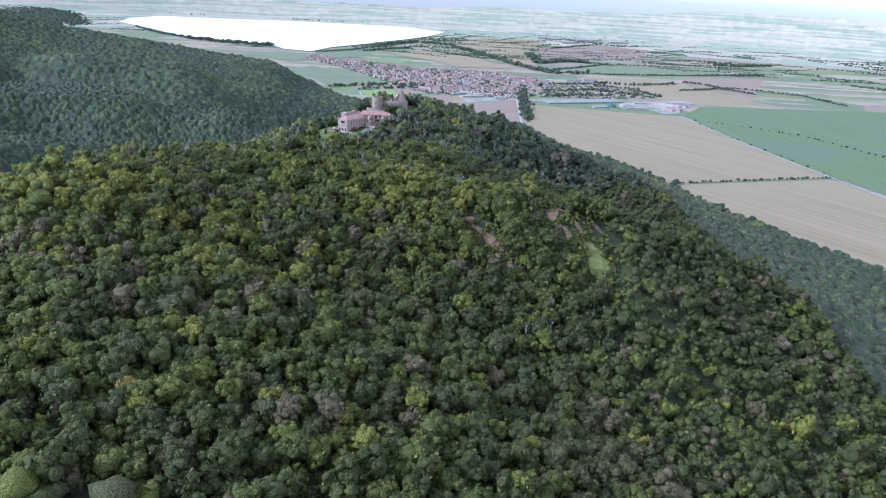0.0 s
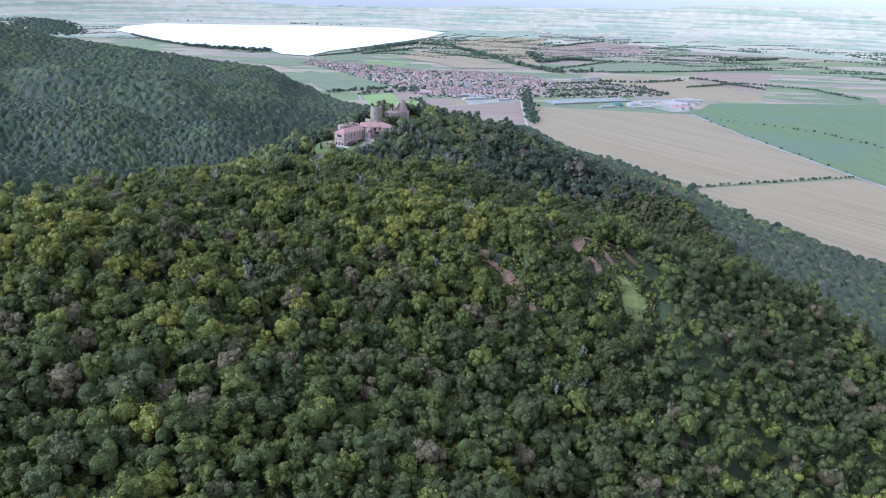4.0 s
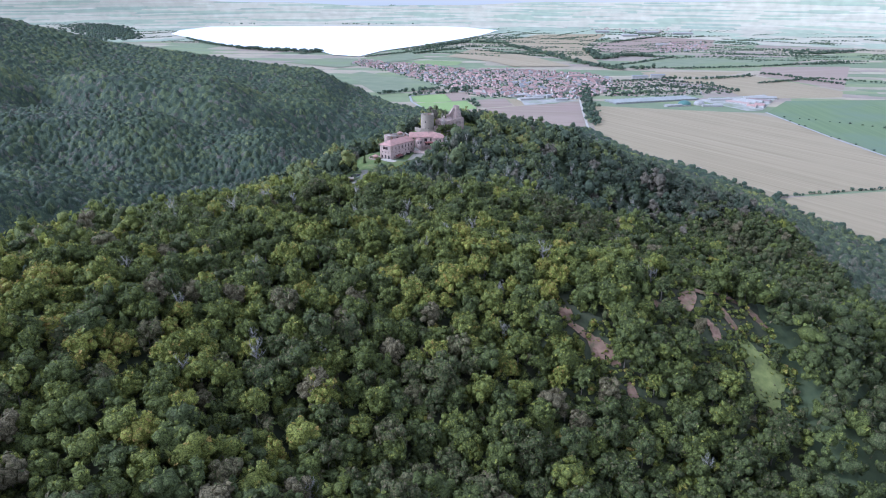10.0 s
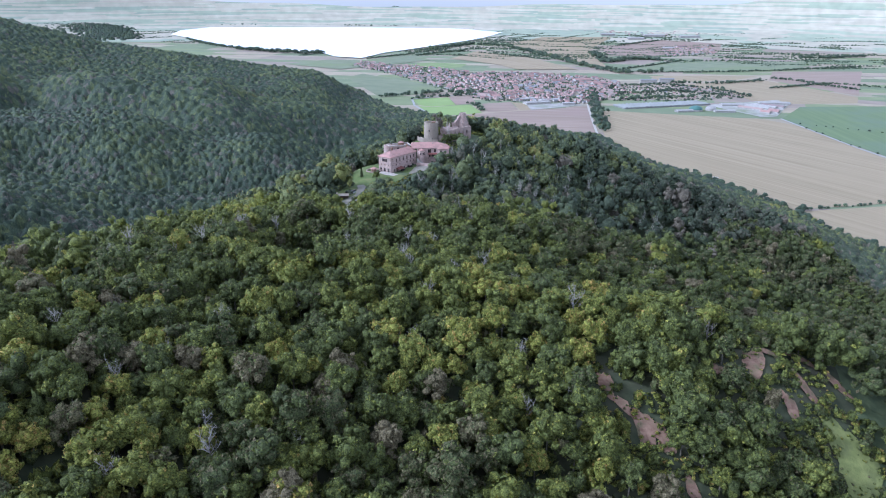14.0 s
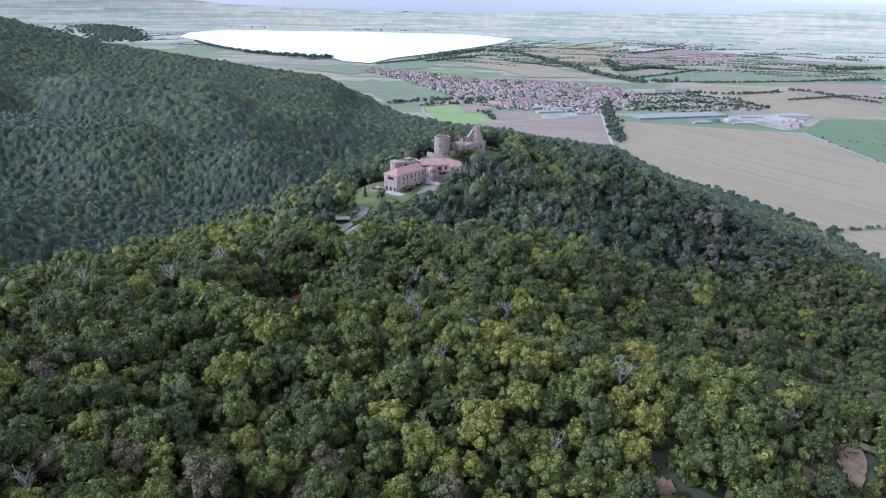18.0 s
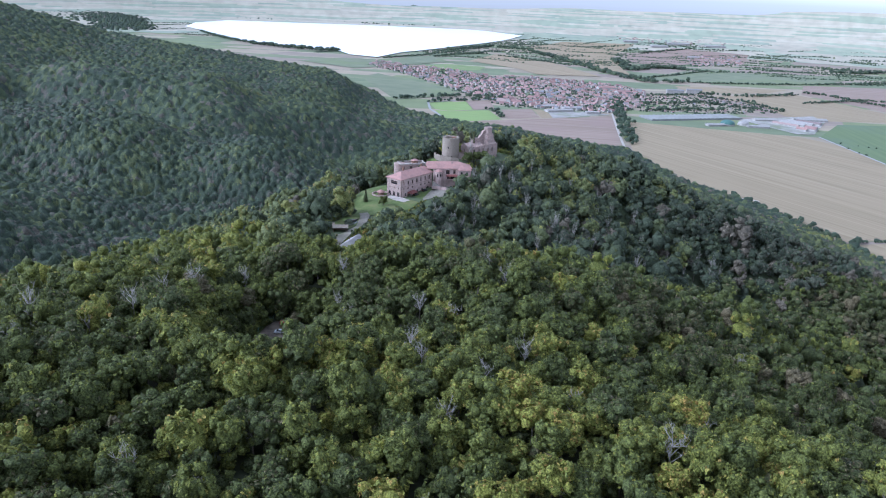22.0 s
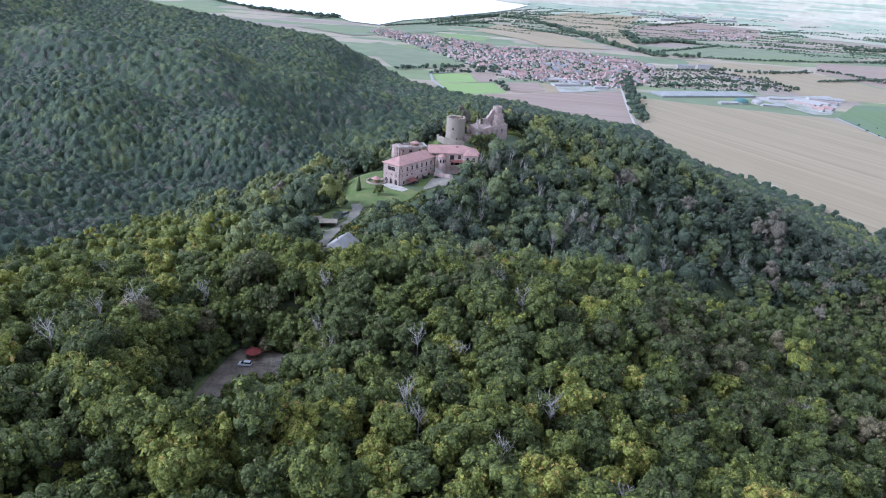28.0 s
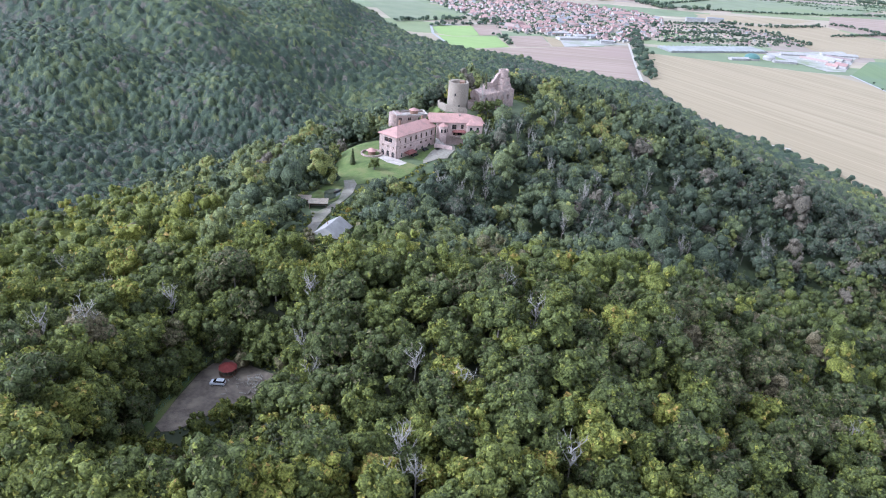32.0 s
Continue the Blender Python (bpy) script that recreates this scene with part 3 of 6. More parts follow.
MID_KINDS = [crown(tree_rng, 4, 46, 0.105, q, 0.95) for q in (0.95, 1.1, 1.3, 1.0, 1.2, 1.45)]
SLOPE_KINDS = [crown(tree_rng, 10, 74, 0.085, q, 0.95, 0.3, (0.18, 0.36)) for q in (0.95, 1.1, 1.3, 1.0, 1.2, 1.45)]
BUSH_KINDS = [crown(tree_rng, 1, 14, 0.22, q, 0.9) for q in (0.7, 0.9, 1.1)]
FAR_KINDS = [crown(tree_rng, 1, 0, 0, q, 1.36, 0.2) for q in (0.95, 1.05, 1.2, 0.9)]
DOT_KINDS = [dome(tree_rng, q) for q in (0.8, 0.95, 1.1, 1.25)]
BARE_KINDS = [bare(tree_rng) for _ in range(3)]
CONIFER_KINDS = [conifer(tree_rng) for _ in range(2)]


def planted(kinds, which, x, y, z, r, tall, turn, tint):
    """Crowns of many trees in one mesh: arrays of verts, quads, tints."""
    vs, qs, ts, n = [], [], [], 0
    for k, (kv, kq, kt) in enumerate(kinds):
        sel = which == k
        if not sel.any():
            continue
        c, s = np.cos(turn[sel])[:, None], np.sin(turn[sel])[:, None]
        rr = r[sel][:, None]
        vx = (kv[None, :, 0] * c - kv[None, :, 1] * s) * rr + x[sel][:, None]
        vy = (kv[None, :, 0] * s + kv[None, :, 1] * c) * rr + y[sel][:, None]
        vz = kv[None, :, 2] * rr * tall[sel][:, None] + z[sel][:, None]
        m = sel.sum()
        vs.append(np.stack([vx, vy, vz], -1).reshape(-1, 3))
        qs.append((kq[None] + (n + np.arange(m) * len(kv))[:, None, None]).reshape(-1, 4))
        ts.append((kt[None] + tint[sel][:, None]).reshape(-1))
        n += m * len(kv)
    return np.concatenate(vs), np.concatenate(qs), np.concatenate(ts)


# places without trees: x, y, radius
CLEAR = [(-112, 508, 11), (-119, 498, 9), (-106, 514, 8), (-128, 700, 9), (-130, 715, 8), (-130, 682, 8), (-119, 682, 11), (-117, 694, 10), (-128, 640, 9), (-123, 656, 11), (-114, 676, 11), (-106, 690, 17), (-118, 708, 19), (-106, 716, 24), (-90, 728, 20), (-76, 748, 16), (-124, 725, 12),
         (-84, 770, 16), (-60, 790, 19), (-46, 800, 10), (-112, 614, 8.5), (-122, 622, 6), (27, 390, 6), (20, 396, 4), (15, 403, 4.5), (33, 386, 4), (39.7, 375, 4), (67, 417, 6), (54.5, 412, 3.5), (76, 405, 5), (86, 427, 4), (73, 424, 3.5), (84, 414, 5), (98, 420, 5), (-95, 753, 14), (-30, 815, 8), (-128, 740, 9), (-126, 690, 8), (93, 390, 7), (92, 401, 6), (94, 382, 5), (-122, 630, 6), (17, 405, 4), (98, 412, 4), (-90, 700, 6)]


# places where only bushes grow: x, y, radius
LOW = [(27, 380, 7), (20, 387, 5), (66, 406, 8), (76, 396, 8), (84, 405, 9), (97, 410, 8), (33, 378, 5), (-103, 581, 10), (-100, 571, 8), (26, 381, 9), (68, 410, 10), (92, 404, 10), (40, 370, 5), (17, 396, 6), (-92, 682, 10), (-98, 676, 8), (-104, 680, 9), (-110, 664, 9), (-113, 483, 11), (-114, 470, 10), (-106, 472, 9), (-112, 594, 14), (-103, 602, 10), (-122, 590, 8), (-110, 492, 12), (-111, 473, 9), (-106, 482, 11), (-112, 600, 11), (-104, 607, 8), (-60, 764, 10), (-50, 777, 9), (-70, 756, 9), (-78, 722, 8), (-118, 662, 8), (-100, 503, 8), (-116, 598, 9), (-122, 606, 9), (-112, 640, 8), (-110, 655, 8), (-98, 684, 9), (-92, 694, 10), (-86, 704, 9), (-80, 714, 8), (26, 390, 11), (40, 377, 6), (15, 404, 7), (68, 418, 11), (86, 411, 13), (54, 426, 5),
       (93, 392, 14), (94, 378, 10), (-92, 674, 12), (-84, 684, 9), (-98, 472, 10), (-92, 479, 9), (-108, 624, 7), (-101, 584, 11), (-100, 488, 9), (-62, 776, 9), (-86, 756, 10), (-70, 762, 8), (-134, 655, 8), (-134, 690, 7), (-128, 630, 6), (-40, 812, 12), (-44, 796, 8)]


def stunted(x, y):
    low = np.zeros(len(x), bool)
    for cx, cy, cr in LOW:
        low |= np.hypot(x - cx, y - cy) < cr
    return low


def scatter(x0, x1, y0, y1, step, rng):
    """Jittered rows of places."""
    gx, gy = np.meshgrid(np.arange(x0, x1, float(step)), np.arange(y0, y1, step * 0.9))
    gx[1::2] += step / 2
    x = (gx + rng.uniform(-0.36, 0.36, gx.shape) * step).ravel()
    y = (gy + rng.uniform(-0.36, 0.36, gy.shape) * step).ravel()
    return x, y


def wooded(x, y):
    ok = inside(x, y) > 4
    for cx, cy, cr in CLEAR:
        ok &= np.hypot(x - cx, y - cy) > cr
    return ok


def tones(rng, x, y):
    """Tone of each tree: loose drifts of kinds, darkened eastwards for the slope's shade and below y = 330."""
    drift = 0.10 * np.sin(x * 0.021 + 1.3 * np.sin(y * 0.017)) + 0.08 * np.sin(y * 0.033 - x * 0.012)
    # the 0.30 term puts the eastern slope's shade into the tint
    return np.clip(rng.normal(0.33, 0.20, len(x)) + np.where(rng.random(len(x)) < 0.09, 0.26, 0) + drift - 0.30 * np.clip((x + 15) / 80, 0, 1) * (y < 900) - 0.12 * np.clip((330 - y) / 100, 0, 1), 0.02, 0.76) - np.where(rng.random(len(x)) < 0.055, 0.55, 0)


def canopy(rng, x0, x1, y0, y1, step, gap, size, grows):
    """A closed roof of crowns as one sheet: each place takes the highest of the uneven domes over it. Verts, quads, tints."""
    nx, ny = int((x1 - x0) / step) + 1, int((y1 - y0) / step) + 1
    gx, gy = np.meshgrid(x0 + step * np.arange(nx), y0 + step * np.arange(ny))
    gx, gy = gx + rng.uniform(-0.3, 0.3, gx.shape) * step, gy + rng.uniform(-0.3, 0.3, gx.shape) * step
    tx, ty = scatter(x0 - 9, x1 + 9, y0 - 9, y1 + 9, gap, rng)
    ok = grows(tx, ty)
    tx, ty = tx[ok], ty[ok]
    m = len(tx)
    r = np.clip(rng.normal(size, size * 0.2, m), 0.55 * size, 1.7 * size)
    foot, ground_level = rng.normal(2.4, 1.2, m), height(gx, gy)
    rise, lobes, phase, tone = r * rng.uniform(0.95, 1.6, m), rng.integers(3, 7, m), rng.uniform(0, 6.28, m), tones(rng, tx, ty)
    reach = int(1.4 * size / step) + 1
    ci, cj = np.round((tx - x0) / step).astype(int), np.round((ty - y0) / step).astype(int)
    cells, tops, owner = [], [], []
    for dj in range(-reach, reach + 1):
        for di in range(-reach, reach + 1):
            i, j = ci + di, cj + dj
            on = np.flatnonzero((i >= 0) & (i < nx) & (j >= 0) & (j < ny))
            i, j = i[on], j[on]
            ox, oy = gx[j, i] - tx[on], gy[j, i] - ty[on]
            d = np.hypot(ox, oy) / r[on] * (1 + 0.16 * np.sin(lobes[on] * np.arctan2(oy, ox) + phase[on]))
            near = d < 1
            cells.append((j * nx + i)[near])
            tops.append((ground_level[j, i] + foot[on] + rise[on] * np.sqrt(np.maximum(1 - d * d, 0)))[near])
            owner.append(on[near])
    cells, tops, owner = np.concatenate(cells), np.concatenate(tops), np.concatenate(owner)
    order = np.argsort(tops, kind="stable")
    z, who = np.full(nx * ny, -1e3), np.zeros(nx * ny, int)
    z[cells[order]], who[cells[order]] = tops[order], owner[order]
    bare = z < -900
    gxf, gyf = gx.ravel(), gy.ravel()
    z[bare] = ground_level.ravel()[bare] + 0.6
    z = z + np.where(bare, 0, rng.normal(0, 0.30 * size / 5, nx * ny))
    i, j = np.meshgrid(np.arange(nx - 1), np.arange(ny - 1))
    q = np.stack([j * nx + i, j * nx + i + 1, (j + 1) * nx + i + 1, (j + 1) * nx + i], -1).reshape(-1, 4)
    q = q[~bare[q].all(1) & (bare[q].sum(1) < 3)]
    used, back = np.unique(q, return_inverse=True)
    q = back.reshape(-1, 4)
    tint = tone[who[used][q[:, 0]]] + rng.normal(0, 0.11, len(q))
    return np.stack([gxf[used], gyf[used], z[used]], -1), q, tint


def castle_side(x, y):
    """Above zero on the far side of the near crest."""
    return np.where(x < -150, y - 620 + 0.9 * (x + 150), np.where(x < -60, y - 600, y - 600 - 0.75 * (x + 60)))


def near_zone(x, y):
    return (y > 165) & (y < 560) & (x > -185) & (x < 75 + 0.05 * y)


def mid_zone(x, y):
    return (y > 165) & (y < 880) & (x > -120 - 0.4 * y) & (x > -330) & (x < 90 + 0.42 * y + 70 * np.clip((420 - y) / 120, 0, 1)) & (x < 270) & ~near_zone(x, y)


def far_zone(x, y):
    a = np.arctan2(x, y + 100)
    return ~near_zone(x, y) & ~mid_zone(x, y) & (a > -0.64) & (a < 0.59) & (y > 165)


def grow():
    rng = np.random.default_rng(11)
    tris = 0
    x, y = scatter(-260, 120, 150, 570, 8.3, rng)
    ok = near_zone(x, y) & wooded(x, y)
    x, y = x[ok], y[ok]
    m = len(x)
    r = np.clip(rng.normal(5.2, 1.0, m), 3.2, 7.6)
    z = height(x, y) + rng.normal(2.0, 1.5, m)
    low = stunted(x, y)
    r, z = np.where(low, rng.uniform(1.7, 3.2, m), r), np.where(low, height(x, y) - 0.3, z)
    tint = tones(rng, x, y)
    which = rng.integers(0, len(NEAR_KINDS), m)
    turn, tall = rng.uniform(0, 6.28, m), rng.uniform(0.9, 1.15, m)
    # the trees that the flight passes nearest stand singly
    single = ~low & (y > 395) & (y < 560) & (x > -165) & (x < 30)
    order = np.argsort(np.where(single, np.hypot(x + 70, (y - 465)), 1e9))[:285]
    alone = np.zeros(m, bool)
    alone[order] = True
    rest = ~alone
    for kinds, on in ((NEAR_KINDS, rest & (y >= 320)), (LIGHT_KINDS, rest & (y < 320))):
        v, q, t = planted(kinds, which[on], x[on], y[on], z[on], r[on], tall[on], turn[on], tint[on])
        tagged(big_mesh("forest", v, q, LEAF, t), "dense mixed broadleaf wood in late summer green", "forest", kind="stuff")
    shades = np.linspace(0.12, 0.78, 9)
    meshes = {}
    trunk_bm = bmesh.new()
    bmesh.ops.create_cone(trunk_bm, segments=7, radius1=0.30, radius2=0.17, depth=1.0, cap_ends=True)
    bmesh.ops.translate(trunk_bm, vec=(0, 0, 0.5), verts=trunk_bm.verts)
    trunk = bpy.data.meshes.new("trunk")
    trunk_bm.to_mesh(trunk)
    trunk_bm.free()
    trunk.materials.append(BARK)
    for i in np.flatnonzero(alone):
        k, s = int(which[i]), int(np.argmin(abs(shades - tint[i])))
        if (k, s) not in meshes:
            kv, kq, kt = NEAR_KINDS[k]
            first = big_mesh("crown", kv, kq, LEAF, kt + shades[s])
            meshes[k, s] = first.data
            bpy.data.objects.remove(first)
        zg = ground_z(x[i], y[i])
        word = "dark green" if shades[s] < 0.25 else "mid green" if shades[s] < 0.5 else "light green" if shades[s] < 0.66 else "yellowing"
        tree = thing("tree", pose(x[i], y[i], zg - 0.3, 0, 0, 0), f"{word} broadleaf tree with a full rounded crown", "tree", "trees of the near wood")
        t_ob = new("trunk", trunk)
        t_ob.parent, t_ob.scale = tree, (1, 1, z[i] - zg + r[i] * 0.9)
        c_ob = new("crown", meshes[k, s])
        c_ob.parent, c_ob.location = tree, (0, 0, z[i] - zg + 0.3)
        c_ob.rotation_euler, c_ob.scale = (0, 0, turn[i]), (r[i], r[i], r[i] * tall[i])
    rings = np.stack([np.cos(np.arange(5) * 1.2566), np.sin(np.arange(5) * 1.2566)], 1)
    xr, yr, zr = x[rest], y[rest], height(x[rest], y[rest])
    lo = np.stack([xr[:, None] + 0.3 * rings[:, 0], yr[:, None] + 0.3 * rings[:, 1], np.repeat(zr[:, None] - 0.3, 5, 1)], -1)
    hi = np.stack([xr[:, None] + 0.16 * rings[:, 0], yr[:, None] + 0.16 * rings[:, 1], np.repeat((z[rest] + 0.8 * r[rest])[:, None], 5, 1)], -1)
    posts = np.concatenate([lo, hi], 1).reshape(-1, 3)
    k5 = np.arange(5)
    sides = np.stack([k5, (k5 + 1) % 5, (k5 + 1) % 5 + 5, k5 + 5], 1)
    tagged(big_mesh("forest_trunks", posts, (sides[None] + 10 * np.arange(len(xr))[:, None, None]).reshape(-1, 4), BARK), "grey-brown trunks under the closed canopy", "trunks", kind="stuff")
    # leafless trees scattered through the wood
    spots = np.flatnonzero(~low & (x < 60) & (y > 300))
    limbs = []
    for kv, kq, kt in BARE_KINDS:
        first = big_mesh("bare_crown", kv, kq, DEAD)
        limbs.append(first.data)
        bpy.data.objects.remove(first)
    for j, i in enumerate(rng.choice(spots, 64, replace=False)):
        tree = thing("dead_tree", pose(x[i] + 3.5, y[i] - 2.5, ground_z(x[i] + 3.5, y[i] - 2.5) - 0.3), "leafless grey tree among green crowns", "tree", "leafless trees of the wood")
        t_ob = new("trunk", trunk)
        t_ob.parent, t_ob.scale = tree, (0.9, 0.9, 8)
        c_ob = new("bare_crown", limbs[j % 3])
        size = rng.uniform(3.2, 5.2)
        c_ob.parent, c_ob.location = tree, (0, 0, z[i] - ground_z(x[i], y[i]) + 0.6)
        c_ob.rotation_euler, c_ob.scale = (0, 0, turn[i]), (size, size, size * 1.5)
    # tall leafless trees on the steep castle slope
    k = 0
    while k < 80:
        px, py = rng.uniform(-70, 190), rng.uniform(610, 830)
        if castle_side(np.array([px]), np.array([py]))[0] < 25 or not wooded(np.array([px]), np.array([py]))[0] or py > 790 - 0.25 * px:
            continue
        zg, size = ground_z(px, py), rng.uniform(3.0, 5.0)
        tree = thing("dead_tree", pose(px, py, zg - 0.3), "tall leafless grey tree on the steep slope", "tree", "leafless trees of the castle slope")
        t_ob = new("trunk", trunk)
        t_ob.parent, t_ob.scale = tree, (0.8, 0.8, 11)
        c_ob = new("bare_crown", limbs[k % 3])
        c_ob.parent, c_ob.location = tree, (0, 0, rng.uniform(3.0, 5.0))
        c_ob.rotation_euler, c_ob.scale = (0, 0, rng.uniform(0, 6.28)), (size * 0.8, size * 0.8, size * 2.0)
        k += 1
    # understorey that closes the gaps between the crowns
    x, y = scatter(-260, 140, 150, 570, 5.0, rng)
    ok = (near_zone(x, y) | ((y > 340) & stunted(x, y))) & wooded(x, y)
    x, y = x[ok], y[ok]
    m = len(x)
    low = stunted(x, y)
    v, q, t = planted(BUSH_KINDS, rng.integers(0, len(BUSH_KINDS), m), x, y, height(x, y) - 0.4, np.where(low, rng.uniform(1.2, 2.4, m), rng.uniform(2.4, 3.9, m)), rng.uniform(0.9, 1.6, m), rng.uniform(0, 6.28, m), np.clip(rng.normal(0.26, 0.18, m) + 0.1 * low, -0.15, 0.8))
    tagged(big_mesh("understorey", v, q, LEAF, t), "dark leafy understorey below the tall trees", "bushes", kind="stuff")
    # bushes in the open places
    x, y = scatter(-150, 125, 340, 840, 2.1, rng)
    ok = stunted(x, y) & wooded(x, y)
    x, y = x[ok], y[ok]
    m = len(x)
    v, q, t = planted(BUSH_KINDS, rng.integers(0, len(BUSH_KINDS), m), x, y, height(x, y) - 0.3, rng.uniform(0.7, 1.7, m) ** 1.5, rng.uniform(0.6, 1.2, m), rng.uniform(0, 6.28, m), np.clip(rng.normal(0.38, 0.22, m), -0.15, 1))
    tagged(big_mesh("undergrowth", v, q, LEAF, t), "low green bushes and brambles in open places", "bushes", kind="stuff")
    # middle distance
    x, y = scatter(-440, 340, 120, 1060, 7.0, rng)
    ok = mid_zone(x, y) & wooded(x, y)
    x, y = x[ok], y[ok]
    m = len(x)
    r = np.clip(rng.normal(4.6, 1.2, m), 2.6, 8.0)
    z = height(x, y) + rng.normal(2.0, 1.6, m)
    low = stunted(x, y)
    r, z = np.where(low, rng.uniform(1.4, 2.6, m), r), np.where(low, height(x, y) - 0.3, z)
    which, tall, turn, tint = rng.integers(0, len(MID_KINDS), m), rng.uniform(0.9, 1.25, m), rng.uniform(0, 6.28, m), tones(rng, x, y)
    back = castle_side(x, y) + rng.normal(0, 14, m) > 0
    r = np.where(back & ~low, r * 1.22, r)
    thinned = back & (low | (rng.random(m) < 0.74))
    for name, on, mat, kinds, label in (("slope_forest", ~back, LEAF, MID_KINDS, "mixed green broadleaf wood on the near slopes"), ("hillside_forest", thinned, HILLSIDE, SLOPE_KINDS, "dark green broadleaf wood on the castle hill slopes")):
        v, q, t = planted(kinds, which[on], x[on], y[on], z[on], r[on], tall[on], turn[on], tint[on])
        tagged(big_mesh(name, v, q, mat, t), label, "forest", kind="stuff")
    # far hills: closed canopies
    for name, x0, x1, y0, y1, step, gap, size, shift, pick, mat, label in (
        ("valley_forest", -1010, -120, 165, 1220, 1.5, 4.9, 3.3, -0.07, lambda x, y: (x < 0) & (y < 1212), HAZED_LEAF, "closed broadleaf wood in the western valley, leaf colour greyed for haze"),
        ("ridge_forest", -2400, 330, 1180, 3050, 3.3, 6.8, 4.6, -0.04, lambda x, y: y >= 1190, HAZED_LEAF, "distant wooded ridges of dark green trees, leaf colour blued for haze"),
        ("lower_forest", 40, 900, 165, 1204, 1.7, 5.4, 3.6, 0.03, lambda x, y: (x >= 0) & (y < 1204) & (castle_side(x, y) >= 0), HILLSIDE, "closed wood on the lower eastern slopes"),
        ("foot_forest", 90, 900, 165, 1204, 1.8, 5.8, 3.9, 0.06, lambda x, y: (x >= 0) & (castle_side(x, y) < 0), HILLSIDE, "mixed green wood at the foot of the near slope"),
    ):
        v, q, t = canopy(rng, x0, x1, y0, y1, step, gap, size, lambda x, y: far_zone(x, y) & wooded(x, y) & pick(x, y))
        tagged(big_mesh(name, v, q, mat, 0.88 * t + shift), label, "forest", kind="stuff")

    # the wood goes on behind the start of the flight
    x, y = scatter(-420, 420, -190, 640, 9.5, rng)
    ok = wooded(x, y) & ~near_zone(x, y) & ~mid_zone(x, y) & ~far_zone(x, y)
    x, y = x[ok], y[ok]
    m = len(x)
    v, q, t = planted(FAR_KINDS, rng.integers(0, len(FAR_KINDS), m), x, y, height(x, y) + rng.normal(1.8, 1.4, m), np.clip(rng.normal(5.2, 1.0, m), 3, 8), rng.uniform(0.8, 1.1, m), rng.uniform(0, 6.28, m), tones(rng, x, y))
    tagged(big_mesh("rear_forest", v, q, LEAF, t), "mixed green broadleaf wood behind the crest", "forest", kind="stuff")
    # low wooded hill beyond the ridges
    x, y = scatter(-3000, -1800, 3500, 4300, 12, rng)
    d = along(FOLDS[-1][2], x, y)[0]
    ok = (d < rng.uniform(50, 170, len(x))) & (np.hypot(x - EYE[0], y - EYE[1]) < 4600)
    x, y = x[ok], y[ok]
    m = len(x)
    v, q, t = planted(DOT_KINDS, rng.integers(0, len(DOT_KINDS), m), x, y, height(x, y), rng.uniform(8, 12.5, m), rng.uniform(0.6, 0.9, m), rng.uniform(0, 6.28, m), rng.normal(0.15, 0.12, m))
    tagged(big_mesh("far_hill_forest", v, q, HAZED_LEAF, t), "low dark wooded hill beyond the lake", "forest", kind="stuff")


grow()

# ---- the plain ----

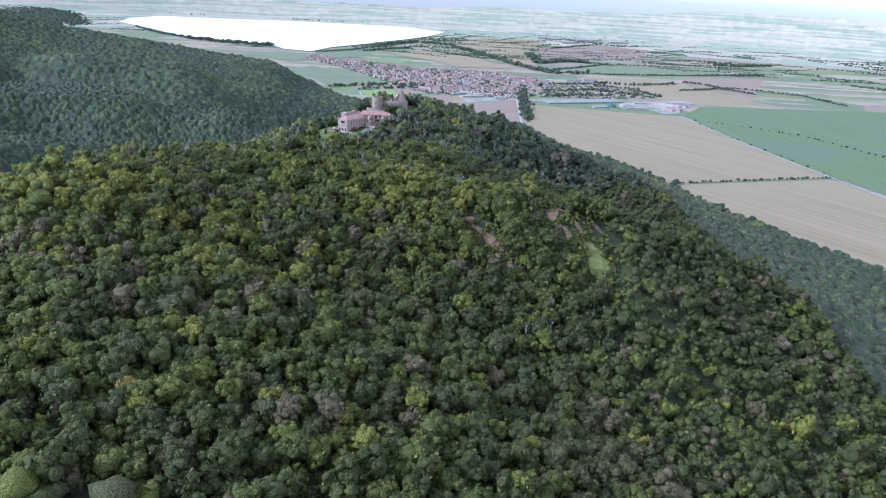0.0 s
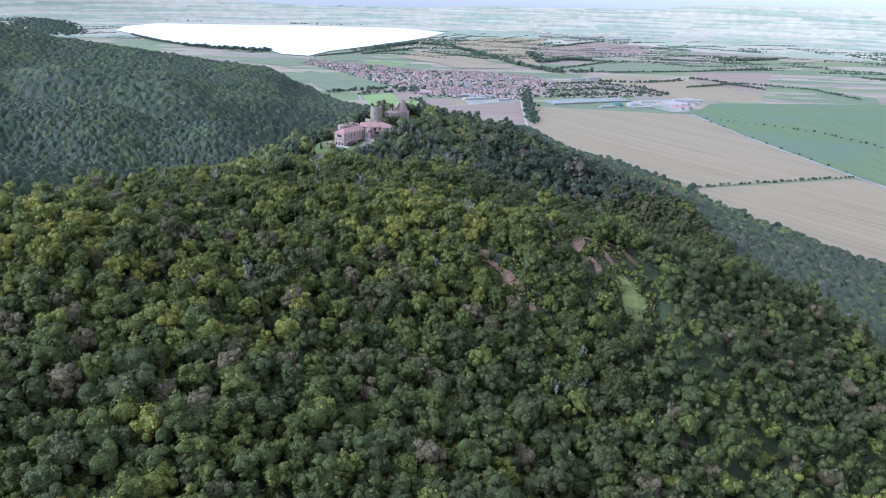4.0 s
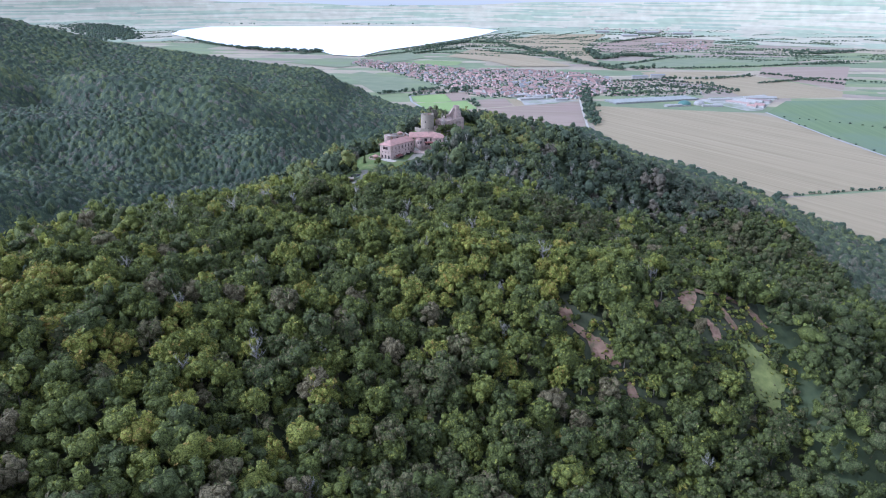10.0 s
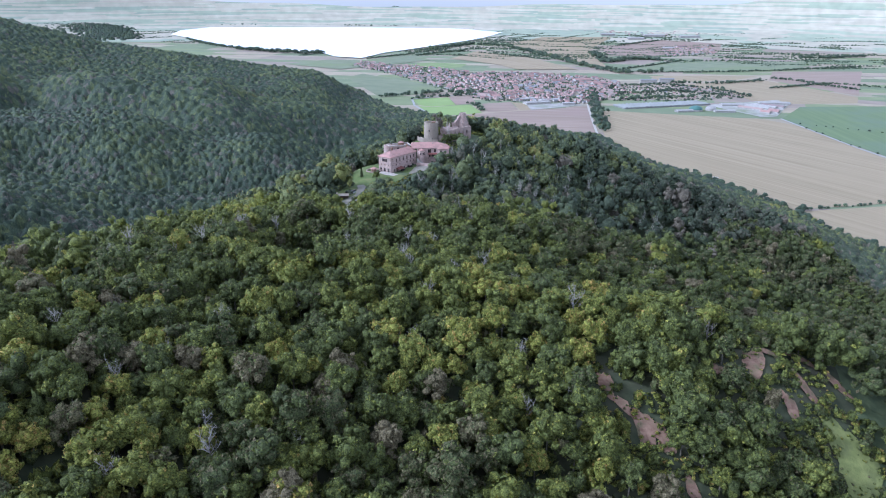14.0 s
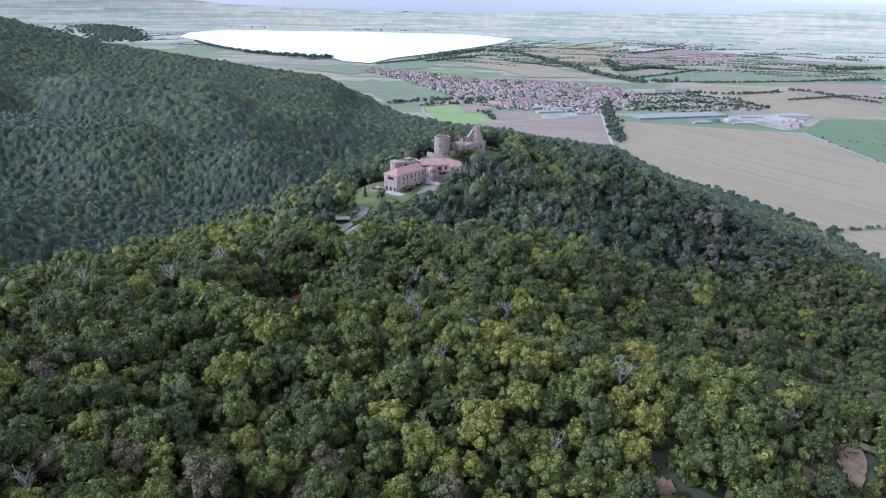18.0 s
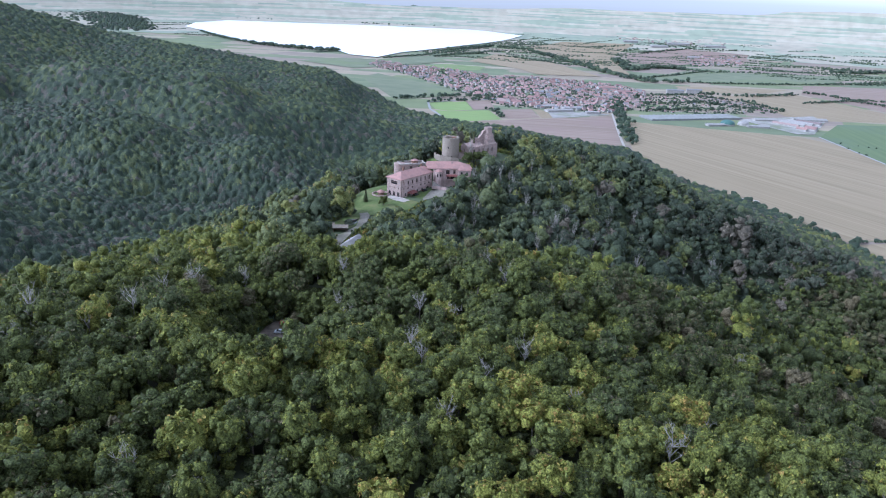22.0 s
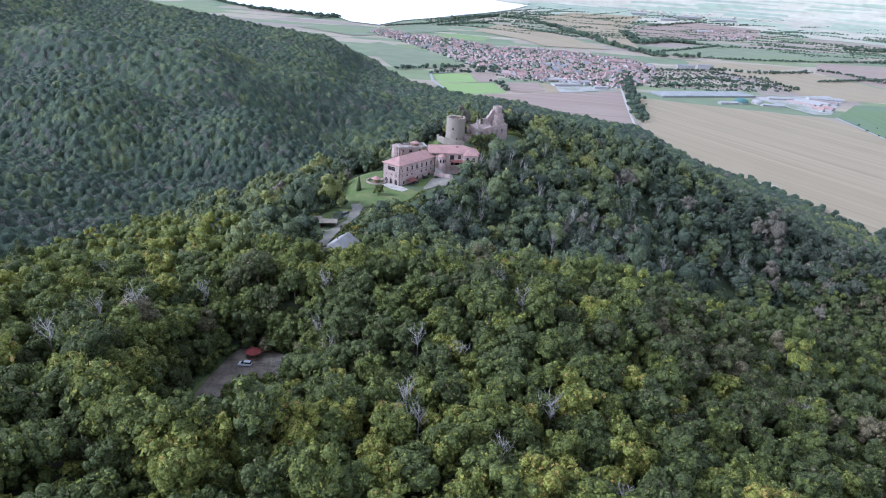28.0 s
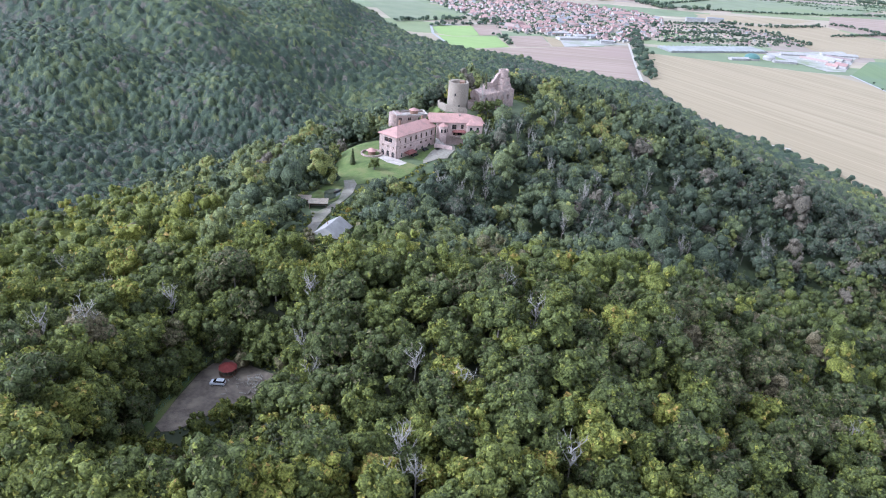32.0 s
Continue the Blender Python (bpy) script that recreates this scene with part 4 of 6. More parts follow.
# fields, waters and yards of the plain: name, material, label, outline
FIELDS = [
    ("meadow_upper", MEADOW, "bright green mown meadow", [(-268, 2076), (-180, 2136), (-150, 2004), (-206, 1968), (-240, 1982)]),
    ("meadow_lower", MEADOW, "bright green mown meadow", [(-240, 1968), (-204, 1962), (-112, 2012), (-76, 1892), (-174, 1824), (-210, 1880)]),
    ("ploughed_strip", PLOUGH, "small ploughed brown field", [(-178, 2136), (-118, 2172), (-98, 2040), (-148, 2004)]),
    ("ploughed_patch", PLOUGH, "small ploughed brown field", [(-84, 2034), (-8, 2072), (12, 1944), (-62, 1902)]),
    ("stubble_patch", STUBBLE, "small pale stubble patch", [(-6, 2072), (22, 2060), (52, 1962), (16, 1944)]),
    ("ploughed_field", PLOUGH, "wide furrowed brown field", [(-174, 1816), (-8, 1920), (188, 2032), (166, 1640), (28, 1524), (-116, 1716)]),
    ("stubble_field", STUBBLE, "wide pale stubble field with drill lines", [(204, 1972), (408, 1932), (584, 1896), (634, 1818), (654, 1596), (706, 1258), (376, 1152), (228, 1334), (180, 1584)]),
    ("stubble_field", STUBBLE, "wide pale stubble field with drill lines", [(372, 1140), (702, 1244), (732, 1128), (526, 772), (460, 878), (396, 1046)]),
    ("green_field", CROP, "wide even green crop field", [(628, 1912), (744, 2110), (1040, 2168), (1356, 2208), (744, 1152), (712, 1260), (660, 1612)]),
    ("tan_field", STUBBLE, "pale stubble field", [(524, 2520), (816, 2724), (856, 2678), (926, 2504), (984, 2322), (928, 2202), (732, 2156), (650, 2208), (644, 2384)]),
    ("pink_field", PLOUGH, "reddish brown harrowed field", [(978, 3006), (1332, 3072), (1000, 2356), (936, 2532), (868, 2712)]),
    ("green_strip", CROP2, "light green field", [(360, 2900), (628, 3332), (1112, 3420), (1336, 3412), (1074, 3076), (664, 2916)]),
    ("pale_strip", STUBBLE, "pale narrow field", [(476, 2768), (714, 2814), (872, 2834), (756, 2704), (592, 2624), (484, 2660)]),
    ("olive_field", CROP2, "dull green field beside the town", [(-556, 2544), (-522, 2660), (-256, 2392), (-220, 2312), (-236, 2212), (-360, 2098)]),
    ("wedge_field", STUBBLE, "pale stubble wedge", [(-166, 3708), (68, 3416), (244, 2934), (16, 2890), (-60, 3068), (-266, 3278)]),
    ("upper_field", STUBBLE, "large pale stubble field", [(-20, 4172), (172, 4474), (576, 4498), (436, 4092), (386, 3844), (368, 3188), (366, 3016), (268, 3194), (178, 3636)]),
    ("dark_field", PLOUGH, "greyish harrowed field", [(444, 4040), (780, 4404), (1130, 4236), (978, 3776), (848, 3892), (656, 3600), (452, 3572)]),
    ("shore_meadow", CROP2, "green meadow below the lake dam", [(-888, 2926), (-764, 3124), (-624, 3132), (-430, 3432), (-344, 3196), (-498, 2944), (-632, 2768)]),
    ("north_green", MEADOW2, "green strip by the town", [(-492, 2904), (-332, 3100), (-182, 3068), (-196, 2932), (-352, 2832)]),
    ("lake", GLARE_WATER, "wide still reservoir lake, near-white for the glare of a bright sky", [(-1888, 4088), (-1896, 4228), (-1760, 4384), (-1136, 4598), (-490, 4706), (-280, 4688), (-60, 4612), (-164, 4392), (-384, 4010), (-592, 3484), (-638, 3204), (-768, 3260), (-864, 3426), (-1126, 3504), (-1332, 3616), (-1550, 3836), (-1764, 4008)]),
    ("yard", YARD, "pale gravel farm yard", [(506, 2104), (730, 2232), (724, 2136), (628, 1944), (586, 1932), (540, 2028)]),
    ("yard", YARD, "pale paved yard beside the halls", [(42, 1952), (32, 2048), (126, 2082), (188, 2052)]),
]
# rows of trees and bushes: name, spacing, crown radius, line
ROWS = [
    ("river_trees", 9, 8, [(-408, 3772), (-212, 4106), (-20, 3996), (168, 3456), (280, 3088), (392, 2840), (540, 2892)]),
    ("avenue", 7, 5.5, [(236, 2354), (212, 2064), (188, 1696)]),
    ("hedgerow", 14, 3, [(372, 1144), (502, 1192), (706, 1258)]),
    ("field_trees", 13, 5, [(540, 2892), (664, 2916), (812, 2948), (1020, 3038), (1404, 3228)]),
    ("hedgerow", 8, 5, [(884, 2760), (956, 2710), (992, 2586), (1060, 2484)]),
    ("copse", 7, 7, [(1308, 3636), (1424, 3624), (1628, 3720)]),
    ("copse", 7, 8, [(388, 3724), (384, 3240), (552, 3426), (640, 3384)]),
    ("roadside_trees", 60, 2.2, [(634, 1818), (656, 1604), (694, 1396), (710, 1260)]),
    ("track_trees", 30, 2.8, [(636, 1844), (716, 1802), (774, 1764), (852, 1684), (888, 1596), (928, 1468)]),
    ("wood_edge", 9, 5, [(-276, 2080), (-240, 2120), (-120, 2190), (-88, 2152)]),
    ("brush", 6, 4, [(-104, 2032), (-80, 1916)]),
    ("town_edge_trees", 9, 6, [(-366, 2108), (-298, 2160), (-210, 2208), (-86, 2236)]),
    ("hedgerow", 12, 5, [(-162, 3612), (20, 3452), (160, 3296)]),
    ("lakeside_trees", 8, 9, [(-1310, 3560), (-1108, 3446), (-934, 3396), (-860, 3428)]),
    ("lakeside_trees", 14, 7, [(-1744, 3964), (-1508, 3732), (-1320, 3588)]),
    ("shore_trees", 20, 7, [(-1768, 4408), (-1404, 4556), (-1004, 4640), (-528, 4728)]),
    ("dam_trees", 12, 5, [(-612, 3188), (-478, 3412), (-360, 3756), (-212, 4106)]),
    ("copse", 10, 6, [(-424, 3378), (-340, 3534), (-220, 3716)]),
    ("hedgerow", 13, 5, [(360, 2900), (544, 3124), (728, 3372)]),
    ("far_copse", 14, 6, [(556, 4124), (834, 4368), (1102, 4354)]),
    ("allotment_trees", 8, 4.5, [(298, 2436), (466, 2528), (612, 2446), (676, 2284)]),
    ("allotment_trees", 7, 4.5, [(292, 2280), (464, 2366), (580, 2320), (636, 2252)]),
    ("allotment_trees", 8, 4.5, [(288, 2156), (404, 2228), (496, 2234)]),
    ("field_oaks", 11, 4.5, [(788, 2476), (1046, 2642), (1236, 2508), (1282, 2296)]),
    ("hedgerow", 9, 5, [(510, 2578), (652, 2574), (852, 2692)]),
    ("hillfoot_trees", 9, 5, [(230, 1360), (292, 1324), (370, 1140), (412, 974), (460, 880), (492, 794), (520, 762)]),
]
# name, width, material, label, line
ROADS = [
    ("field_road", 6, ASPHALT, "pale field road between stubble and crop", [(626, 1912), (654, 1596), (708, 1252), (732, 1128)]),
    ("farm_track", 5, TRACK, "pale gravel farm track beside a tree row", [(192, 2070), (178, 1820), (170, 1642), (168, 1540)]),
    ("meadow_road", 6, ASPHALT, "pale lane round the meadow", [(-84, 2210), (-188, 2160), (-272, 2084), (-252, 1976), (-206, 1868)]),
    ("foot_track", 5, TRACK, "grassy track at the hill foot", [(230, 1360), (322, 1318)]),
]
QUARTERS = {
    "town": [(-614, 2900), (-614, 3084), (-456, 2960), (-314, 2928), (-144, 2740), (14, 2796), (130, 2748), (292, 2674), (348, 2544), (280, 2204), (178, 2076), (64, 2092), (-80, 2088), (-148, 2216), (-256, 2392), (-458, 2720)],
    "allotments": [(304, 2476), (534, 2604), (678, 2286), (546, 2198), (272, 2132)],
    "hamlet": [(758, 4048), (1052, 4160), (978, 3776), (712, 3568)],
    "suburb": [(232, 4732), (580, 4836), (908, 4780), (1224, 4600), (1006, 4460), (796, 4500), (496, 4650)],
}


def sheet(name, outline, mat, lift, surface, longest):
    """A filled outline laid over the ground."""
    bm = bmesh.new()
    bm.faces.new([bm.verts.new((x, y, 0)) for x, y in outline])
    bmesh.ops.triangulate(bm, faces=bm.faces)
    for _ in range(6):
        long = [e for e in bm.edges if e.calc_length() > longest]
        if not long:
            break
        bmesh.ops.subdivide_edges(bm, edges=long, cuts=1, use_grid_fill=False)
        bmesh.ops.triangulate(bm, faces=[f for f in bm.faces if len(f.verts) > 3])
    co = np.array([v.co[:2] for v in bm.verts])
    for v, z in zip(bm.verts, surface(co[:, 0], co[:, 1])):
        v.co.z = z + lift
    bmesh.ops.recalc_face_normals(bm, faces=bm.faces)
    if sum(f.normal.z for f in bm.faces) < 0:
        bmesh.ops.reverse_faces(bm, faces=bm.faces)
    ob = part(name, bm, mat, None)
    return ob


def ribbon(name, line, width, mat, lift, surface, step):
    pts = []
    for a, b in zip(line, line[1:]):
        k = max(1, int(math.hypot(b[0] - a[0], b[1] - a[1]) / step))
        pts += [(a[0] + (b[0] - a[0]) * i / k, a[1] + (b[1] - a[1]) * i / k) for i in range(k)]
    pts.append(line[-1])
    p = np.array(pts, float)
    t = np.gradient(p, axis=0)
    t /= np.linalg.norm(t, axis=1)[:, None]
    side = np.stack([-t[:, 1], t[:, 0]], 1) * width / 2
    l, r = p + side, p - side
    verts = [(x, y, z + lift) for x, y, z in zip(l[:, 0], l[:, 1], surface(l[:, 0], l[:, 1]))] + [(x, y, z + lift) for x, y, z in zip(r[:, 0], r[:, 1], surface(r[:, 0], r[:, 1]))]
    n = len(p)
    return mesh_object(name, verts, [(n + i, n + i + 1, i + 1, i) for i in range(n - 1)], mat)


for name, mat, label, outline in FIELDS:
    lift = 0.7 if name == "yard" else 2.5 if name == "lake" else 0.4
    tagged(sheet(name, outline, mat, lift + (1.2 if max(y for _, y in outline) > 3300 else 0), bowl, 140), label, "lake" if name == "lake" else "yard" if name == "yard" else "field", kind="structure")
for name, width, mat, label, line in ROADS:
    tagged(ribbon(name, line, width, mat, 0.9, bowl, 60), label, "road", kind="structure")


def row_of_trees():
    rng = np.random.default_rng(23)
    for name, gap, size, line in ROWS:
        xs, ys = [], []
        for a, b in zip(line, line[1:]):
            k = max(1, int(math.hypot(b[0] - a[0], b[1] - a[1]) / (gap * 0.62)))
            s = (np.arange(k) + rng.uniform(0.1, 0.9, k)) / k
            xs.append(a[0] + (b[0] - a[0]) * s)
            ys.append(a[1] + (b[1] - a[1]) * s)
        x, y = np.concatenate(xs), np.concatenate(ys)
        thick = size * (1.4 if gap < 10 else 0.4)
        x, y = x + rng.normal(0, thick, len(x)), y + rng.normal(0, thick, len(x))
        m = len(x)
        r = size * rng.uniform(0.6, 1.25, m)
        v, q, t = planted(FAR_KINDS, rng.integers(0, len(FAR_KINDS), m), x, y, bowl(x, y) - 0.1, r, rng.uniform(0.8, 1.25, m), rng.uniform(0, 6.28, m), np.clip(rng.normal(0.22, 0.1, m), 0, 1))
        tagged(big_mesh(name, v, q, HAZED_LEAF, t), "loose row of dark green trees and bushes between fields", "tree row", kind="stuff")


row_of_trees()


def far_hedges():
    """Thin lines of trees and small woods over the far plain."""
    rng = np.random.default_rng(41)
    xs, ys, rs = [], [], []
    for k in range(430):
        a, d = rng.uniform(-0.62, 0.62), rng.uniform(3150, 4640)
        cx, cy = EYE[0] + d * math.sin(a), EYE[1] + d * math.cos(a)
        if within(np.array([cx]), np.array([cy]), LAKE)[0] or (a < -0.3 and d < 3900):
            continue
        turn, length = rng.normal(0.25, 0.35) - a, rng.uniform(40, 330)
        n = int(length / 6.5)
        s = np.linspace(-0.5, 0.5, n) * length + rng.normal(0, 4, n)
        wide = rng.normal(0, 3 if k % 6 else 16, n)
        xs.append(cx + s * math.cos(turn) - wide * math.sin(turn))
        ys.append(cy + s * math.sin(turn) + wide * math.cos(turn))
        rs.append(rng.uniform(2.5, 6.0, n) * (1 if k % 6 else 1.3))
    x, y, r = np.concatenate(xs), np.concatenate(ys), np.concatenate(rs)
    ok = ~within(x, y, LAKE)
    x, y, r = x[ok], y[ok], r[ok]
    m = len(x)
    v, q, t = planted(DOT_KINDS, rng.integers(0, len(DOT_KINDS), m), x, y, bowl(x, y) - 0.1, r, rng.uniform(0.7, 1.1, m), rng.uniform(0, 6.28, m), np.clip(rng.normal(0.3, 0.1, m), 0, 1))
    tagged(big_mesh("far_hedges", v, q, HAZED_LEAF, t), "thin hedges and small woods on the far plain", "hedges", kind="stuff")


def within(x, y, ring):
    ok = np.zeros(len(x), bool)
    for (ax, ay), (bx, by) in zip(ring, ring[1:] + ring[:1]):
        cross = ((ay > y) != (by > y)) & (x < (bx - ax) * (y - ay) / (by - ay + 1e-9) + ax)
        ok ^= cross
    return ok


LAKE = [f[3] for f in FIELDS if f[0] == "lake"][0]
far_hedges()


def house_meshes(w, d, h, rise, wall, roof):
    """Walls and a gabled roof with eaves, as two meshes."""
    x, y = w / 2, d / 2
    wv = [(-x, -y, 0), (x, -y, 0), (x, y, 0), (-x, y, 0), (-x, -y, h), (x, -y, h), (x, y, h), (-x, y, h), (-x, 0, h + rise), (x, 0, h + rise)]
    wf = [(0, 1, 5, 4), (2, 3, 7, 6), (1, 2, 6, 9, 5), (3, 0, 4, 8, 7)]
    e, f, k = x + 0.4, y + 0.5, rise / y
    lo, th = h - 0.5 * k, 0.25
    rv = [(-e, -f, lo), (e, -f, lo), (e, 0, h + rise), (-e, 0, h + rise), (e, f, lo), (-e, f, lo)]
    rv += [(a, b, c + th) for a, b, c in rv]
    rf = [(6, 7, 8, 9), (9, 8, 10, 11), (0, 3, 2, 1), (3, 5, 4, 2), (0, 1, 7, 6), (5, 11, 10, 4), (0, 6, 9, 3), (3, 9, 11, 5), (1, 2, 8, 7), (2, 4, 10, 8)]
    out = []
    for name, vs, fs, mat in (("wall", wv, wf, wall), ("roof", rv, rf, roof)):
        me = bpy.data.meshes.new(name)
        me.from_pydata(vs, [], fs)
        me.materials.append(mat)
        out.append(me)
    return out


def build_town():
    rng = np.random.default_rng(5)
    kinds = []
    for i in range(10):
        w, d = rng.uniform(10, 16), rng.uniform(8, 10.5)
        kinds.append(house_meshes(w, d, rng.uniform(4.5, 7), rng.uniform(3.5, 5), PLASTER if i % 4 else PINK, ROOFS[(0, 1, 0, 4, 2, 0, 1, 3, 4, 0)[i]]))
    singles, joined = 0, []
    trees = []
    for quarter, ring in QUARTERS.items():
        xs, ys = zip(*ring)
        step = {"town": 18, "allotments": 20, "hamlet": 26, "suburb": 30}[quarter]
        x, y = scatter(min(xs), max(xs), min(ys), max(ys), step, rng)
        ok = within(x, y, ring)
        x, y = x[ok], y[ok]
        for px, py in zip(x, y):
            lot = rng.random()
            if lot < {"town": 0.66, "allotments": 0.3, "hamlet": 0.7, "suburb": 0.5}[quarter]:
                turn = 20 * math.sin(px * 0.011) + 25 * math.cos(py * 0.009) + (90 if rng.random() < 0.4 else 0) + rng.normal(0, 5)
                kind = kinds[int(rng.integers(0, 10))]
                size = 0.45 if quarter == "allotments" else rng.uniform(0.55, 0.88)
                m = pose(px, py, float(bowl(px, py)) - 0.1, 0, 0, turn) @ Matrix.Scale(size, 4)
                if singles < 290 and quarter == "town" and py < 2720:
                    singles += 1
                    roof = kind[1].materials[0].name.replace("clay_roof_", "")
                    home = thing("house", m, f"small rendered town house with {roof} gabled tile roof", "house", "houses of the town")
                    for me in kind:
                        new(me.name.split(".")[0], me).parent = home
                else:
                    joined.append((m, kind))
            if lot > 0.3:
                trees.append((px + rng.uniform(-9, 9), py + rng.uniform(-9, 9)))
    mats = [PLASTER, PINK] + ROOFS
    far_town = bpy.data.meshes.new("town_houses")
    for mat in mats:
        far_town.materials.append(mat)
    verts, faces, slots = [], [], []
    for m, kind in joined:
        for me in kind:
            base = len(verts)
            verts += [tuple(m @ v.co) for v in me.vertices]
            faces += [tuple(base + i for i in p.vertices) for p in me.polygons]
            slots += [mats.index(me.materials[0])] * len(me.polygons)
    far_town.from_pydata(verts, [], faces)
    far_town.polygons.foreach_set("material_index", slots)
    tagged(new("town_houses", far_town), "crowded small houses with red and brown tile roofs", "houses", kind="stuff")
    trees += [(a + rng.uniform(-12, 12), b + rng.uniform(-12, 12)) for a, b in trees for _ in range(2 if rng.random() < 0.8 else 3)]
    x, y = np.array(trees).T
    m = len(x)
    v, q, t = planted(DOT_KINDS, rng.integers(0, len(DOT_KINDS), m), x, y, bowl(x, y) - 0.1, rng.uniform(1.6, 4.2, m), rng.uniform(0.8, 1.2, m), rng.uniform(0, 6.28, m), np.clip(rng.normal(0.18, 0.14, m), 0, 1))
    tagged(big_mesh("town_trees", v, q, HAZED_LEAF, t), "dark green garden trees among the houses", "trees", kind="stuff")


build_town()

# large buildings of the plain: name, x, y, length, width, eaves, rise, turn, wall, roof, label
HALLS = [
    ("warehouse", 95, 2105, 60, 26, 6, 2, 25, PLASTER, SHEET, "long pale warehouse with a sheet metal roof"),
    ("warehouse", 60, 2060, 70, 24, 5, 2, 25, PLASTER, SHEET, "long pale warehouse with a sheet metal roof"),
    ("warehouse", 32, 2120, 46, 22, 5, 2, 25, PLASTER, SHEET, "pale warehouse with a sheet metal roof"),
    ("white_hall", 141, 2052, 30, 18, 6, 1.5, 8, SHEET, SHEET, "small white sheet metal hall"),
    ("manor", -63, 2154, 34, 13, 9, 6, 70, PLASTER, ROOFS[1], "old manor house with a steep red tile roof"),
    ("manor_wing", -48, 2140, 26, 11, 7, 5, -15, PLASTER, ROOFS[0], "manor wing with a red tile roof"),
    ("manor_barn", -84, 2150, 30, 12, 6, 5, -15, PLASTER, ROOFS[4], "manor barn with a faded red roof"),
    ("school", 225, 2548, 58, 18, 9, 5, 20, PLASTER, ROOFS[1], "large school building with an orange tile roof"),
    ("market_hall", 268, 2480, 48, 22, 7, 4, 30, PLASTER, ROOFS[0], "wide town hall with red roof"),
    ("apartment_block", 435, 2550, 52, 12, 12, 2, 5, PLASTER, ROOFS[3], "long pale apartment block"),
    ("apartment_block", 500, 2590, 48, 12, 12, 2, 5, PLASTER, ROOFS[3], "long pale apartment block"),
    ("cowshed", 573, 2105, 66, 16, 4, 3, 8, PLASTER, SHEET, "long farm shed with a pale roof"),
    ("cowshed", 690, 2150, 84, 20, 4, 3, 4, PLASTER, SHEET, "long farm shed with a grey roof"),
    ("cowshed", 600, 2050, 62, 14, 4, 3, -42, PLASTER, ROOFS[4], "long farm shed with a faded red roof"),
    ("cowshed", 622, 2070, 62, 14, 4, 3, -42, PLASTER, SHEET, "long farm shed with a pale roof"),
    ("cowshed", 646, 2088, 62, 14, 4, 3, -42, PLASTER, SHEET, "long farm shed with a pale roof"),
    ("cowshed", 672, 2100, 58, 14, 4, 3, -42, PLASTER, ROOFS[2], "long farm shed with a brown roof"),
    ("barn", 640, 2000, 26, 14, 5, 5, -42, PLASTER, ROOFS[0], "farm barn with a red tile roof"),
    ("barn", 615, 1985, 24, 12, 5, 4, -42, PLASTER, ROOFS[1], "farm barn with an orange roof"),
    ("silage_hall", 420, 1985, 44, 16, 4, 2, 18, SHEET, SHEET, "low pale silage hall"),
    ("silage_hall", 520, 1995, 50, 14, 4, 2, 5, SHEET, SHEET, "low grey silage hall"),
    ("factory", 700, 4420, 90, 40, 9, 3, 5, SHEET, SHEET, "distant white factory hall"),
    ("factory", 820, 4520, 120, 36, 9, 3, 5, SHEET, SHEET, "distant white factory hall"),
    ("factory", 1010, 4470, 110, 40, 9, 3, 5, SHEET, SHEET, "distant white factory hall"),
    ("factory", 560, 4560, 80, 36, 9, 3, 5, SHEET, SHEET, "distant white factory hall"),
    ("farm_hall", 800, 4010, 60, 24, 6, 4, 10, PLASTER, SHEET, "distant pale farm hall"),
    ("farm_hall", 880, 4090, 60, 24, 6, 4, 30, PLASTER, ROOFS[0], "distant red-roofed farm hall"),
]
for name, x, y, w, d, h, rise, turn, wall, roof, label in HALLS:
    hall = thing(name, pose(x, y, float(bowl(x, y)) - 0.1, 0, 0, turn), label, "building")
    for me in house_meshes(w, d, h, rise, wall, roof):
        new(me.name.split(".")[0], me).parent = hall


def greenhouse():
    ob = thing("greenhouse", pose(278, 2000, 0, 0, 0, 22.7), "wide low greenhouse of many pale glazed bays beside the town", "greenhouse")
    n, w, d = 22, 12.0, 58.0
    me = bpy.data.meshes.new("bay")
    me.from_pydata([(0, 0, 0), (w, 0, 0), (w, d, 0), (0, d, 0), (0, 0, 3.4), (w, 0, 3.4), (w, d, 3.4), (0, d, 3.4), (w / 2, 0, 5.2), (w / 2, d, 5.2)], [], [(0, 1, 5, 8, 4), (2, 3, 7, 9, 6), (3, 0, 4, 7), (1, 2, 6, 5), (4, 8, 9, 7), (8, 5, 6, 9)])
    me.materials.append(GLASSROOF)
    for i in range(n):
        bay = new("bay", me)
        bay.parent, bay.location = ob, (i * w * 0.985, 0.3 * i, 0)


greenhouse()
